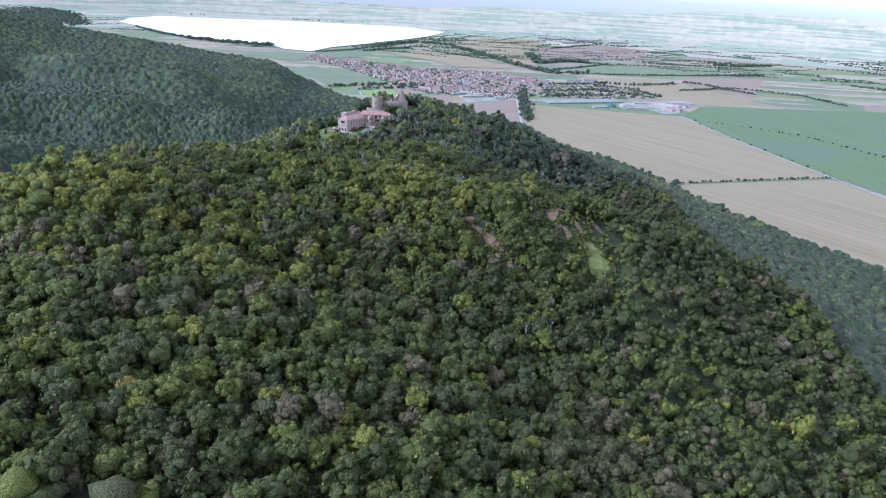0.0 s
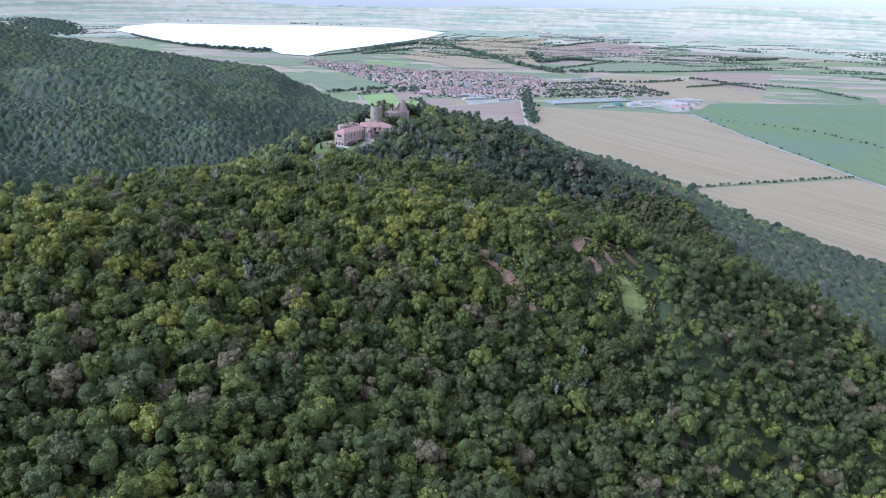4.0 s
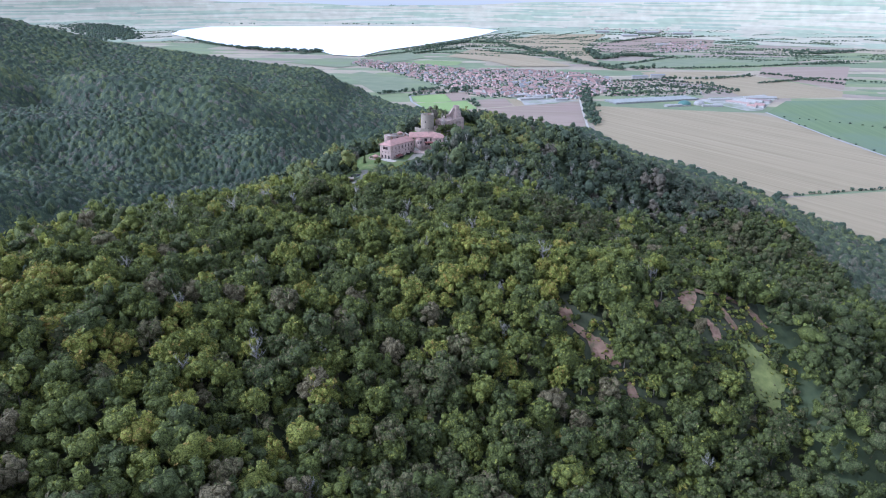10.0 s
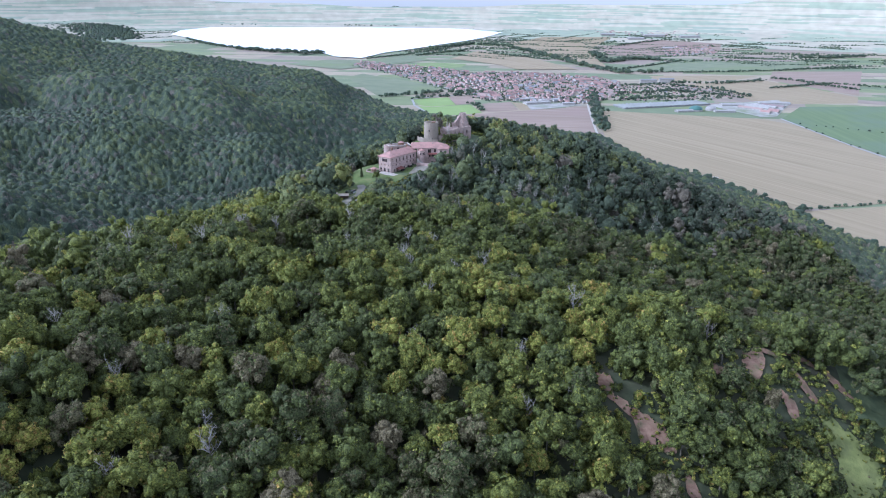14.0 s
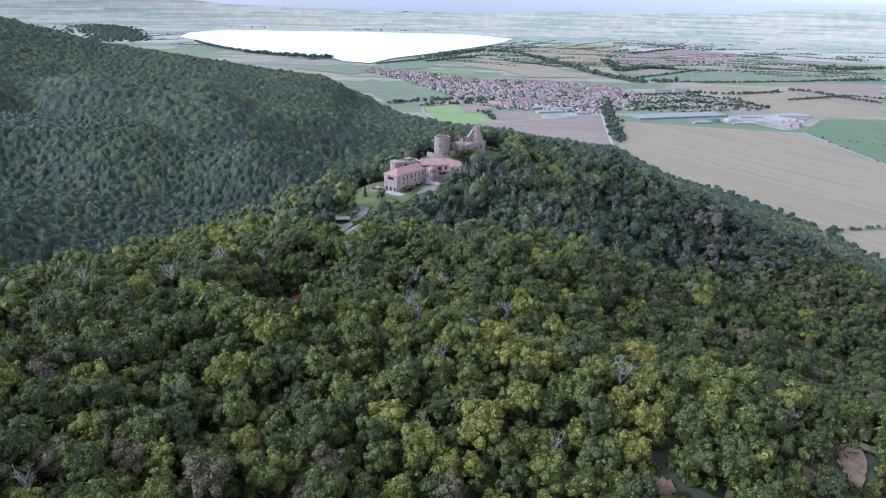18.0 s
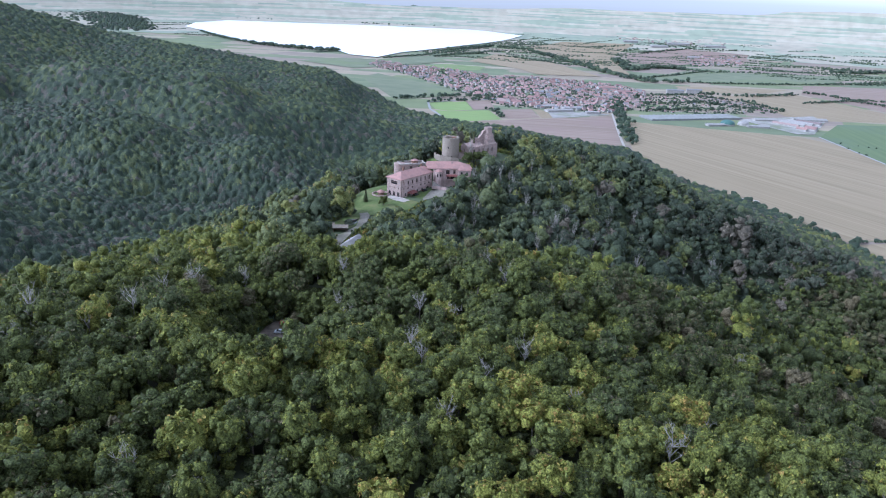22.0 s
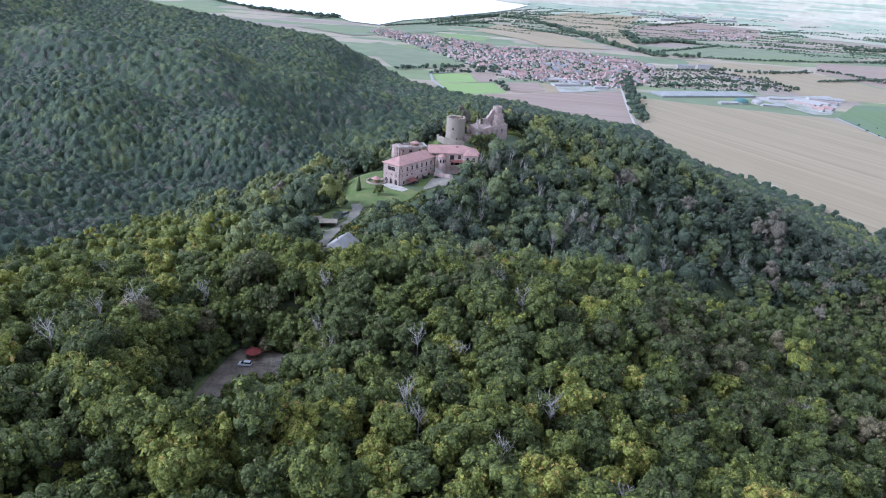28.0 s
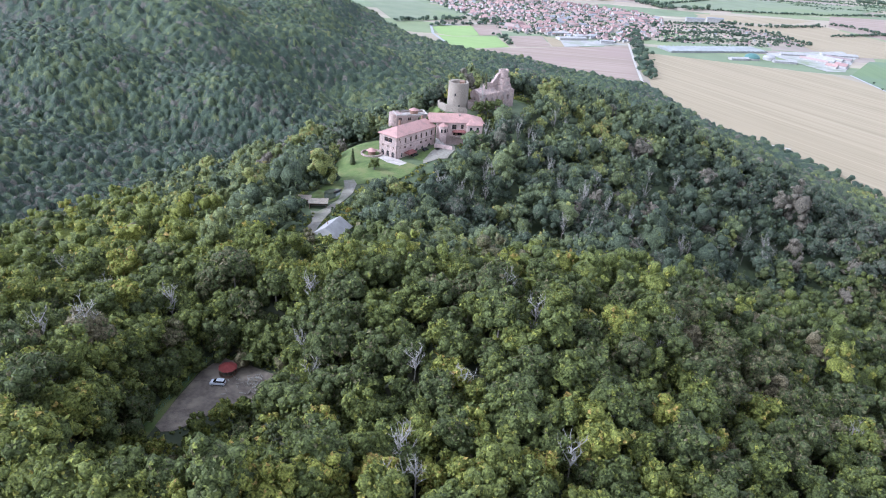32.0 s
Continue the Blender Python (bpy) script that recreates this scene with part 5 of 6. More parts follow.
for name, x, y, r, mat, label in (("gas_dome", 453, 2005, 16, material("green_membrane", (0.05, 0.105, 0.092), 0.6, (0.065, 0.13, 0.112), 0.2), "round biogas tank with a dark green dome"), ("gas_dome", 493, 2018, 13, SHEET, "round biogas tank with a white dome")):
    tank = thing(name, pose(x, y, 0), label, "tank")
    bm = bmesh.new()
    bmesh.ops.create_cone(bm, segments=28, radius1=r, radius2=r, depth=4, cap_ends=True)
    bmesh.ops.translate(bm, vec=(0, 0, 2), verts=bm.verts)
    part("ring_wall", bm, PLASTER, tank)
    bm = bmesh.new()
    bmesh.ops.create_uvsphere(bm, u_segments=28, v_segments=10, radius=r * 1.02)
    bmesh.ops.delete(bm, geom=[v for v in bm.verts if v.co.z < -0.1], context="VERTS")
    bmesh.ops.scale(bm, vec=(1, 1, 0.55), verts=bm.verts)
    bmesh.ops.translate(bm, vec=(0, 0, 4), verts=bm.verts)
    part("dome", bm, mat, tank)

# ---- the castle ----
def box(bm, x0, x1, y0, y1, z0, z1):
    v = [bm.verts.new(p) for p in ((x0, y0, z0), (x1, y0, z0), (x1, y1, z0), (x0, y1, z0), (x0, y0, z1), (x1, y0, z1), (x1, y1, z1), (x0, y1, z1))]
    for f in ((3, 2, 1, 0), (4, 5, 6, 7), (0, 1, 5, 4), (1, 2, 6, 5), (2, 3, 7, 6), (3, 0, 4, 7)):
        bm.faces.new([v[i] for i in f])


def pierced(length, base, top, holes, thick):
    """A wall along x from y = 0 to thick, with rectangular holes (x0, x1, z0, z1, arched) right through it. top: a height or a rule of x."""
    bm = bmesh.new()
    level = top if callable(top) else (lambda s: top)
    xs = {0.0, length} | {v for h in holes for v in h[:2]}
    if callable(top):
        xs |= {length * i / 24 for i in range(25)}
    xs = sorted(xs)
    for a, b in zip(xs, xs[1:]):
        mid, hi = (a + b) / 2, level((a + b) / 2)
        cuts = sorted((h[2], h[3]) for h in holes if h[0] <= mid <= h[1])
        z = base
        for lo, up in cuts:
            if lo > z:
                box(bm, a, b, 0, thick, z, min(lo, hi))
            z = up
        if hi > z:
            box(bm, a, b, 0, thick, z, hi)
    for x0, x1, z0, z1, arched in holes:
        if arched:
            r, c = (x1 - x0) / 2, (x0 + x1) / 2
            for side in (-1, 1):
                pts = [(c + side * r, z1)] + [(c + side * r * math.cos(k * math.pi / 8), z1 - r + r * math.sin(k * math.pi / 8)) for k in range(5)]
                front = [bm.verts.new((px, 0.002, pz)) for px, pz in pts]
                back = [bm.verts.new((px, thick - 0.002, pz)) for px, pz in pts]
                bm.faces.new(front)
                bm.faces.new(back[::-1])
                for i in range(len(pts)):
                    j = (i + 1) % len(pts)
                    bm.faces.new((front[i], back[i], back[j], front[j]))
    bmesh.ops.recalc_face_normals(bm, faces=bm.faces)
    return bm


def side_wall(parent, name, mat, m, length, base, top, holes, thick=0.6, glazed=True, label=""):
    wall = part(name, pierced(length, base, top, holes, thick), mat, parent, label)
    wall.matrix_local = m
    if glazed:
        for x0, x1, z0, z1, arched in holes:
            win = part("window", framed(x1 - x0, z1 - z0), PALEWOOD if arched else TIMBER, parent)
            win.matrix_local = m @ pose(x0, 0.28, z0)
            bm = bmesh.new()
            box(bm, 0.06, x1 - x0 - 0.06, 0.03, 0.06, 0.06, z1 - z0 - 0.06)
            part("pane", bm, PANE, win)
    return wall


def framed(w, h):
    bm = bmesh.new()
    for a in ((0, 0.1, 0, h), (w - 0.1, w, 0, h), (0.1, w - 0.1, 0, 0.1), (0.1, w - 0.1, h - 0.1, h), (w / 2 - 0.05, w / 2 + 0.05, 0.1, h - 0.1), (0.1, w / 2 - 0.05, h * 0.6, h * 0.6 + 0.08), (w / 2 + 0.05, w - 0.1, h * 0.6, h * 0.6 + 0.08)):
        box(bm, a[0], a[1], 0, 0.1, a[2], a[3])
    return bm


def hip_roof(x0, x1, y0, y1, z, rise, run0, run1, out=0.7, thick=0.3):
    """A hipped roof over a rectangle; run: how far the ridge stops short of each end (0: a gable)."""
    bm = bmesh.new()
    c = (y0 + y1) / 2
    lo = [(x0 - out, y0 - out), (x1 + out, y0 - out), (x1 + out, y1 + out), (x0 - out, y1 + out)]
    under = [bm.verts.new((x, y, z - 0.25)) for x, y in lo]
    eave = [bm.verts.new((x, y, z - 0.25 + thick)) for x, y in lo]
    r0, r1 = bm.verts.new((x0 + run0 - (out if run0 == 0 else 0), c, z + rise)), bm.verts.new((x1 - run1 + (out if run1 == 0 else 0), c, z + rise))
    bm.faces.new(under[::-1])
    for i in range(4):
        j = (i + 1) % 4
        bm.faces.new((under[i], under[j], eave[j], eave[i]))
    bm.faces.new((eave[0], eave[1], r1, r0))
    bm.faces.new((eave[1], eave[2], r1))
    bm.faces.new((eave[2], eave[3], r0, r1))
    bm.faces.new((eave[3], eave[0], r0))
    return bm


def drum(bm, r0, r1, z0, z1, seg=28, cap=True, x=0.0, y=0.0):
    lo = [bm.verts.new((x + r0 * math.cos(6.28319 * i / seg), y + r0 * math.sin(6.28319 * i / seg), z0)) for i in range(seg)]
    hi = [bm.verts.new((x + r1 * math.cos(6.28319 * i / seg), y + r1 * math.sin(6.28319 * i / seg), z1)) for i in range(seg)]
    for i in range(seg):
        j = (i + 1) % seg
        bm.faces.new((lo[i], lo[j], hi[j], hi[i]))
    if cap:
        bm.faces.new(hi)
        bm.faces.new(lo[::-1])
    return lo, hi


def plain_part(name, parent, mat, *boxes, label=""):
    bm = bmesh.new()
    for b in boxes:
        box(bm, *b)
    return part(name, bm, mat, parent, label)


def main_house():
    L, W, H = 31.0, 12.0, 11.7
    ob = thing("castle_house", pose(-104.5, 708.5, 146.6, 0, 0, 58.7), "long pink sandstone castle house with a red hipped tile roof", "house")
    up = [(x, x + 1.35, 7.4, 10.0, False) for x in (6.2, 10.4, 14.6, 18.8, 23.0, 27.2)]
    low = [(x, x + 1.5, 4.6, 5.7, False) for x in (6.1, 10.3, 18.7, 22.9, 27.1)]
    side_wall(ob, "wall", PINK, pose(0, 0, 0), L, -1.5, H, up + low + [(2.4, 3.3, 7.9, 9.2, False), (2.4, 3.3, 5.0, 6.0, False), (3.6, 5.0, 0.2, 2.6, True), (15.0, 17.0, 1.0, 2.8, True), (19.8, 21.8, 1.0, 2.8, True), (25.0, 28.0, 0.4, 3.0, True)])
    side_wall(ob, "wall", STONE, pose(0, W, 0, 0, 0, -90), W, -1.5, H, [(3.3, 8.7, 7.9, 10.2, False)] + [(x, x + 2.0, 0.3, 3.3, True) for x in (1.4, 5.0, 8.6)] + [(x, x + 0.9, 5.2, 6.2, False) for x in (2.0, 5.6, 9.2)], label="rough sandstone gable wall with three arches")
    side_wall(ob, "wall", PINK, pose(L, W, 0, 0, 0, 180), L, -1.5, H, [(x, x + 1.3, 7.4, 9.8, False) for x in (4, 9, 14, 19, 24)])
    side_wall(ob, "wall", PINK, pose(L, 0, 0, 0, 0, 90), W, -1.5, H, [])
    roof = part("roof", hip_roof(0, L, 0, W, H, 3.4, 6.5, 1.5), TILE, ob, "red clay tile hipped roof")
    for x, y in ((27.5, 6.8), (11.5, 8.6)):
        chim = plain_part("chimney", roof, TIMBER, (x, x + 1.0, y, y + 0.8, H + 1.0, H + 4.6), (x - 0.1, x + 1.1, y - 0.1, y + 0.9, H + 4.6, H + 4.8))
    plain_part("cornice", ob, PINK, (-0.15, L + 0.15, -0.15, -0.003, H - 0.5, H - 0.2))
    plain_part("string_course", ob, STONE, (0, L, -0.1, -0.003, 6.6, 6.85))
    # ornament on the end of the long wall
    plain_part("iron_anchor", ob, TIMBER, (1.6, 2.0, -0.12, -0.004, 9.4, 11.0), (1.0, 2.6, -0.125, -0.005, 10.0, 10.35))
    porch = plain_part("awning_frame", ob, TIMBER, *[(x, x + 0.15, -3.6, -3.45, 0, 2.3) for x in (6.0, 9.0, 11.6)])
    part("awning_roof", hip_roof(5.9, 11.8, -3.7, -0.4, 2.5, 1.5, 1.4, 1.4, 0.3, 0.15), MAROON, ob, "dark red lean-to roof over the entrance")


main_house()


def wing():
    L, W, H = 24.0, 10.5, 12.6
    ob = thing("castle_wing", pose(-86.6, 735.5, 148.0, 0, 0, 14), "pink castle wing with a red roof and shaded loggia", "house")
    side_wall(ob, "wall", PINK, pose(0, 0, 0), L, -1.5, H, [(7.2, 9.6, 8.6, 11.4, False), (12.0, 13.6, 9.0, 11.4, False), (15.2, 16.8, 9.0, 11.4, False), (20.0, 21.3, 9.0, 11.2, False), (8.0, 13.0, 5.4, 7.6, False), (19.0, 20.4, 4.6, 6.4, False)])
    side_wall(ob, "wall", PINK, pose(L, 0, 0, 0, 0, 90), W, -1.5, H, [(2.0, 3.3, 8.6, 11.0, False), (6.6, 7.9, 8.6, 11.0, False)])
    side_wall(ob, "wall", PINK, pose(L, W, 0, 0, 0, 180), L, -1.5, H, [(4, 5.3, 8.6, 11.0, False), (12, 13.3, 8.6, 11.0, False)])
    side_wall(ob, "wall", PINK, pose(0, W, 0, 0, 0, -90), W, -1.5, H, [])
    roof = part("roof", hip_roof(-4.5, L, 0, W, H, 3.6, 0, 8.5), TILE, ob, "red clay tile roof")
    plain_part("chimney", roof, STONE, (11.0, 11.9, 3.4, 4.2, H + 1.0, H + 3.6))
    part("loggia_roof", hip_roof(7.5, 14.5, -2.4, -0.1, 8.0, 0.9, 1.0, 1.0, 0.3, 0.15), MAROON, ob, "dark red canopy over the loggia")
    plain_part("balcony", ob, STONE, (6.6, 15.4, -2.6, -0.01, 4.6, 5.0), (6.6, 15.4, -2.6, -2.4, 5.0, 6.0))
    block = (15.2, 23.2, -2.4, -0.02, -1.5, 11.9)
    plain_part("front_block", ob, PINK, block, label="projecting pink end block")
    part("block_roof", hip_roof(15.2, 23.2, -2.4, 4.5, 12.0, 2.4, 3.0, 3.0, 0.6, 0.25), TILE, ob)
    for x in (16.6, 20.2):
        plain_part("window", ob, PANE, (x, x + 1.2, -2.46, -2.3, 8.4, 10.6))
    plain_part("door", ob, TIMBER, (9.0, 10.4, -0.12, 0.1, 5.0, 7.2), label="dark timber loggia door")
    # polygonal stair bay at the joint with the long house
    bay = bmesh.new()
    drum(bay, 2.5, 2.5, -1.0, 11.0, 8, True, 2.2, -1.0)
    b = part("stair_bay", bay, PINK, ob, "rounded pink stair bay")
    cone = bmesh.new()
    drum(cone, 2.95, 0.3, 11.0, 12.5, 8, True, 2.2, -1.0)
    part("bay_roof", cone, TILE, ob)
    for a in (-112.5, -67.5, -22.5):
        c, s = math.cos(radians(a)), math.sin(radians(a))
        w = plain_part("bay_window", ob, PANE, (-0.45, 0.45, -0.14, 0.06, 0, 1.9))
        w.matrix_local = pose(2.2 + 2.36 * c, -1.0 + 2.36 * s, 7.6, 0, 0, a + 90)
    # outside stair
    steps = [(1.0 + 0.62 * i, 1.0 + 0.62 * (i + 1), -7.2, -4.9, -1.5, 5.0 - 0.36 * i) for i in range(15)]
    st = plain_part("outside_stair", ob, PAVING, *steps, label="pale stone outside stair")
    st.matrix_local = pose(-0.5, 0.5, 0, 0, 0, -22)
    cheek = plain_part("stair_cheek", ob, PINK, (0.6, 10.4, -7.6, -7.2, -1.5, 2.6))
    cheek.matrix_local = pose(-0.5, 0.5, 0, 0, 0, -22)


wing()


def terrace_house():
    ob = thing("terrace_building", pose(-111.5, 745.0, 147.6, 0, 0, 25), "low stone building with a white roof terrace", "building")
    side_wall(ob, "wall", STONE, pose(0, 0, 0), 18, -2, 11.2, [(1.2, 3.2, 8.4, 10.2, False), (6.5, 8.5, 8.4, 10.2, False), (12.5, 14.5, 8.4, 10.2, False)])
    side_wall(ob, "wall", STONE, pose(0, 9, 0, 0, 0, -90), 9, -2, 11.2, [(2, 3.4, 8.2, 9.8, False), (5.6, 7.0, 8.2, 9.8, False)])
    side_wall(ob, "wall", STONE, pose(18, 9, 0, 0, 0, 180), 18, -2, 11.2, [])
    side_wall(ob, "wall", STONE, pose(18, 0, 0, 0, 0, 90), 9, -2, 11.2, [])
    plain_part("roof_terrace", ob, PAVING, (0.6, 17.4, 0.6, 8.4, 10.4, 10.8), label="white roof terrace")
    plain_part("parapet", ob, PAVING, (-0.1, 18.1, -0.1, 0.5, 11.2, 12.0), (-0.1, 0.5, 0.5, 8.5, 11.2, 12.0), (17.5, 18.1, 0.5, 8.5, 11.2, 12.0), (-0.1, 18.1, 8.5, 9.1, 11.2, 12.0), label="white parapet")
    bm = bmesh.new()
    drum(bm, 3.6, 3.6, -2, 11.6, 20, True, 0.5, 5.0)
    part("round_corner", bm, STONE, ob)
    bm = bmesh.new()
    drum(bm, 2.3, 2.3, 10.8, 13.0, 12, True, 11.5, 5.5)
    k = part("kiosk", bm, TIMBER, ob, "dark round kiosk on the terrace")
    bm = bmesh.new()
    drum(bm, 2.9, 0.2, 13.0, 14.2, 12, True, 11.5, 5.5)
    part("kiosk_roof", bm, TILE, k)
    plain_part("table", ob, PALEWOOD, (6.5, 8.5, 2.5, 3.4, 11.4, 11.5), (6.9, 7.1, 2.8, 3.1, 10.8, 11.4), (7.9, 8.1, 2.8, 3.1, 10.8, 11.4))


terrace_house()


def keep():
    ob = thing("round_tower", pose(-80.8, 772.5, 155.0), "round medieval stone keep without a roof", "tower")
    bm = bmesh.new()
    seg = 40
    rings = []
    for z, r in ((0, 6.15), (3, 6.05), (9, 5.95), (15, 5.85), (19.6, 5.8)):
        rings.append([bm.verts.new(((r + 0.07 * math.sin(i * 5.1 + z)) * math.cos(6.28319 * i / seg), (r + 0.07 * math.sin(i * 5.1 + z)) * math.sin(6.28319 * i / seg), z + (0.16 * math.sin(i * 1.7) + 0.1 * math.sin(i * 0.6) if z > 19 else 0))) for i in range(seg)])
    for r in (4.3,):
        rings.append([bm.verts.new((r * math.cos(6.28319 * i / seg), r * math.sin(6.28319 * i / seg), 19.5 + 0.2 * math.sin(i * 2.3))) for i in range(seg)])
        rings.append([bm.verts.new((r * math.cos(6.28319 * i / seg), r * math.sin(6.28319 * i / seg), 17.2)) for i in range(seg)])
    for lo, hi in zip(rings, rings[1:]):
        for i in range(seg):
            j = (i + 1) % seg
            bm.faces.new((lo[i], lo[j], hi[j], hi[i]))
    bm.faces.new(rings[-1])
    body = part("wall", bm, OLDSTONE, ob, "weathered rubble stone drum")
    bm = bmesh.new()
    drum(bm, 4.25, 4.25, 17.2, 17.5, 24)
    part("roof_slab", bm, PAVING, ob, "pale slab inside the tower head")
    plain_part("hatch", ob, TIMBER, (0.5, 3.4, -0.6, 3.0, 17.5, 19.9), label="dark hatch housing")
    for a, z in ((-100, 12.5), (-75, 6.0)):
        c, s = math.cos(radians(a)), math.sin(radians(a))
        w = plain_part("slit_window", ob, PANE, (-0.4, 0.4, -0.12, 0.06, 0, 1.5))
        w.matrix_local = pose(5.93 * c, 5.93 * s, z, 0, 0, a + 90)


keep()


def ruin():
    ob = thing("ruined_hall", pose(-68.2, 775.0, 156.2, 0, 0, 46.5), "roofless red sandstone great hall with a broken gable and turret", "ruin")
    L, W = 28.0, 8.5

    def jag(f, k):
        return lambda s: f(s) + 0.45 * math.sin(s * 2.9 + k) + 0.25 * math.sin(s * 7.1 + 2 * k)

    front = [(x, x + 1.7, 6.2, 9.2, True) for x in (4.6, 9.0, 13.4, 17.8, 22.2)] + [(2.0, 3.2, 2.0, 3.6, False), (12.0, 13.2, 1.6, 3.0, False)]
    side_wall(ob, "wall", STONE, pose(0, 0, 0), L, -3, jag(lambda s: 10.6 + 0.05 * s, 0.5), front, 1.4, False, "pale upper wall with a row of round arched openings")
    side_wall(ob, "wall", STONE, pose(0, W, 0, 0, 0, -90), W - 1.41, -3, jag(lambda s: 12.6 - 0.4 * abs(s - 3.0), 1.7), [(3.4, 4.6, 7.0, 9.2, True)], 1.4, False)
    side_wall(ob, "wall", STONE, pose(L, W + 1.4, 0, 0, 0, 180), L, -3, jag(lambda s: 17.5 - 0.42 * s if s > 5 else 21.0 - 1.05 * s, 2.6), [(8, 9.4, 7.5, 10.0, True), (15, 16.4, 7.0, 9.5, True)], 1.4, False)
    side_wall(ob, "wall", STONE, pose(L, 1.41, 0, 0, 0, 90), W - 1.42, -3, jag(lambda s: 11.5 + 0.75 * s, 0.9), [(4.0, 5.4, 7.4, 10.2, True)], 1.4, False)
    # sloping remains of the vault inside
    bm = bmesh.new()
    v = [bm.verts.new(p) for p in ((1.5, W - 0.2, 12.2), (17.0, W - 0.2, 13.8), (17.0, 3.4, 10.9), (1.5, 3.4, 9.9), (1.5, W - 0.2, 8), (17.0, W - 0.2, 8), (17.0, 3.4, 8), (1.5, 3.4, 8))]
    for f in ((0, 3, 2, 1), (4, 5, 6, 7), (0, 1, 5, 4), (1, 2, 6, 5), (2, 3, 7, 6), (3, 0, 4, 7)):
        bm.faces.new([v[i] for i in f])
    bmesh.ops.recalc_face_normals(bm, faces=bm.faces)
    part("vault_remains", bm, STONE, ob, "sloping pink vault remains")
    bm = bmesh.new()
    cx, cy = 24.8, W - 1.2
    drum(bm, 5.9, 5.4, 6.0, 14.0, 14, True, cx - 0.4, cy)
    drum(bm, 4.5, 4.0, 14.0, 17.6, 14, True, cx, cy)
    drum(bm, 3.2, 2.8, 17.6, 20.8, 16, True, cx, cy)
    lo2, hi2 = drum(bm, 3.05, 3.05, 20.8, 22.4, 16, False, cx, cy)
    lo3, hi3 = drum(bm, 2.2, 2.2, 20.9, 22.4, 16, False, cx, cy)
    for i in range(16):
        j = (i + 1) % 16
        bm.faces.new((hi2[i], hi2[j], hi3[j], hi3[i]))
    for v in bm.verts:
        v.co.x += 0.16 * math.sin(9.1 * v.co.z + 5.3 * v.co.y)
        v.co.z += 0.18 * math.sin(4.7 * v.co.x + 3.1 * v.co.y)
    part("turret", bm, STONE, ob, "stepped broken turret with a rim")
    # buttress slope beside the turret
    bm = bmesh.new()
    pts = [(9.6, 12.4), (10.4, 15.0), (13.0, 15.5), (15.8, 15.1), (17.4, 16.9), (18.6, 17.4), (19.6, 19.4), (21.0, 20.4), (28.0, 19.9), (28.7, 17.4), (29.6, 15.6), (30.2, 12.8), (30.2, 6), (9.6, 6)]
    a = [bm.verts.new((x, W + 0.2, z)) for x, z in pts]
    b = [bm.verts.new((x, W - 1.6, z)) for x, z in pts]
    bm.faces.new(a)
    bm.faces.new(b[::-1])
    for i in range(len(pts)):
        j = (i + 1) % len(pts)
        bm.faces.new((a[i], b[i], b[j], a[j]))
    bmesh.ops.recalc_face_normals(bm, faces=bm.faces)
    part("gable_stump", bm, STONE, ob)


ruin()


def curved_wall(name, line, tall, thick, mat, label):
    """A free-standing wall along a curve on the slope."""
    p = np.array(line, float)
    s = np.linspace(0, len(p) - 1, 5 * len(p))
    p = np.stack([np.interp(s, np.arange(len(p)), p[:, i]) for i in (0, 1)], 1)
    t = np.gradient(p, axis=0)
    t /= np.linalg.norm(t, axis=1)[:, None]
    n = np.stack([-t[:, 1], t[:, 0]], 1) * thick / 2
    z = height(p[:, 0], p[:, 1])
    verts, faces = [], []
    for i in range(len(p)):
        for q in (p[i] + n[i], p[i] - n[i]):
            verts += [(q[0], q[1], z[i] - 1.0), (q[0], q[1], z[i] + tall + 0.25 * math.sin(i * 1.9))]
    for i in range(len(p) - 1):
        a, b = 4 * i, 4 * i + 4
        faces += [(a, b, b + 1, a + 1), (a + 2, a + 3, b + 3, b + 2), (a + 1, b + 1, b + 3, a + 3)]
    faces += [(0, 1, 3, 2), (4 * len(p) - 4, 4 * len(p) - 2, 4 * len(p) - 1, 4 * len(p) - 3)]
    return tagged(mesh_object(name, verts, faces, mat), label, "wall")


curved_wall("ring_wall", [(-90.5, 785), (-92.5, 777), (-91, 769), (-86, 763.5), (-79, 762), (-74, 763)], 3.4, 0.9, OLDSTONE, "low curved rubble wall round the keep")
curved_wall("link_wall", [(-74.5, 770), (-70, 772), (-68, 774)], 3.5, 1.0, STONE, "broken stretch of red castle wall")
curved_wall("garden_wall", [(-113, 729), (-118, 735), (-116, 744), (-112, 746)], 2.2, 0.8, STONE, "stone retaining wall beside the lawn")


def round_terrace():
    ob = thing("round_terrace", pose(-118.2, 712.5, 145.2), "round walled stone terrace with a small red roofed kiosk", "terrace")
    bm = bmesh.new()
    lo, hi = drum(bm, 5.8, 5.7, -0.6, 2.5, 32, False)
    lo2, hi2 = drum(bm, 5.1, 5.1, 1.5, 2.5, 32, False)
    for i in range(32):
        j = (i + 1) % 32
        bm.faces.new((hi[i], hi[j], hi2[j], hi2[i]))
    part("terrace_wall", bm, STONE, ob)
    bm = bmesh.new()
    drum(bm, 5.09, 5.09, 1.3, 1.55, 32)
    part("paving", bm, PAVING, ob)
    bm = bmesh.new()
    drum(bm, 2.0, 2.0, 1.55, 3.6, 10)
    part("kiosk", bm, TIMBER, ob)
    bm = bmesh.new()
    drum(bm, 2.9, 0.2, 3.6, 5.0, 10)
    part("kiosk_roof", bm, TILE, ob, "conical red tile roof")


round_terrace()


def on_hill(name, outline, mat, label, category, lift=0.3, longest=4.0):
    return tagged(sheet(name, outline, mat, lift, height, longest), label, category, kind="structure")


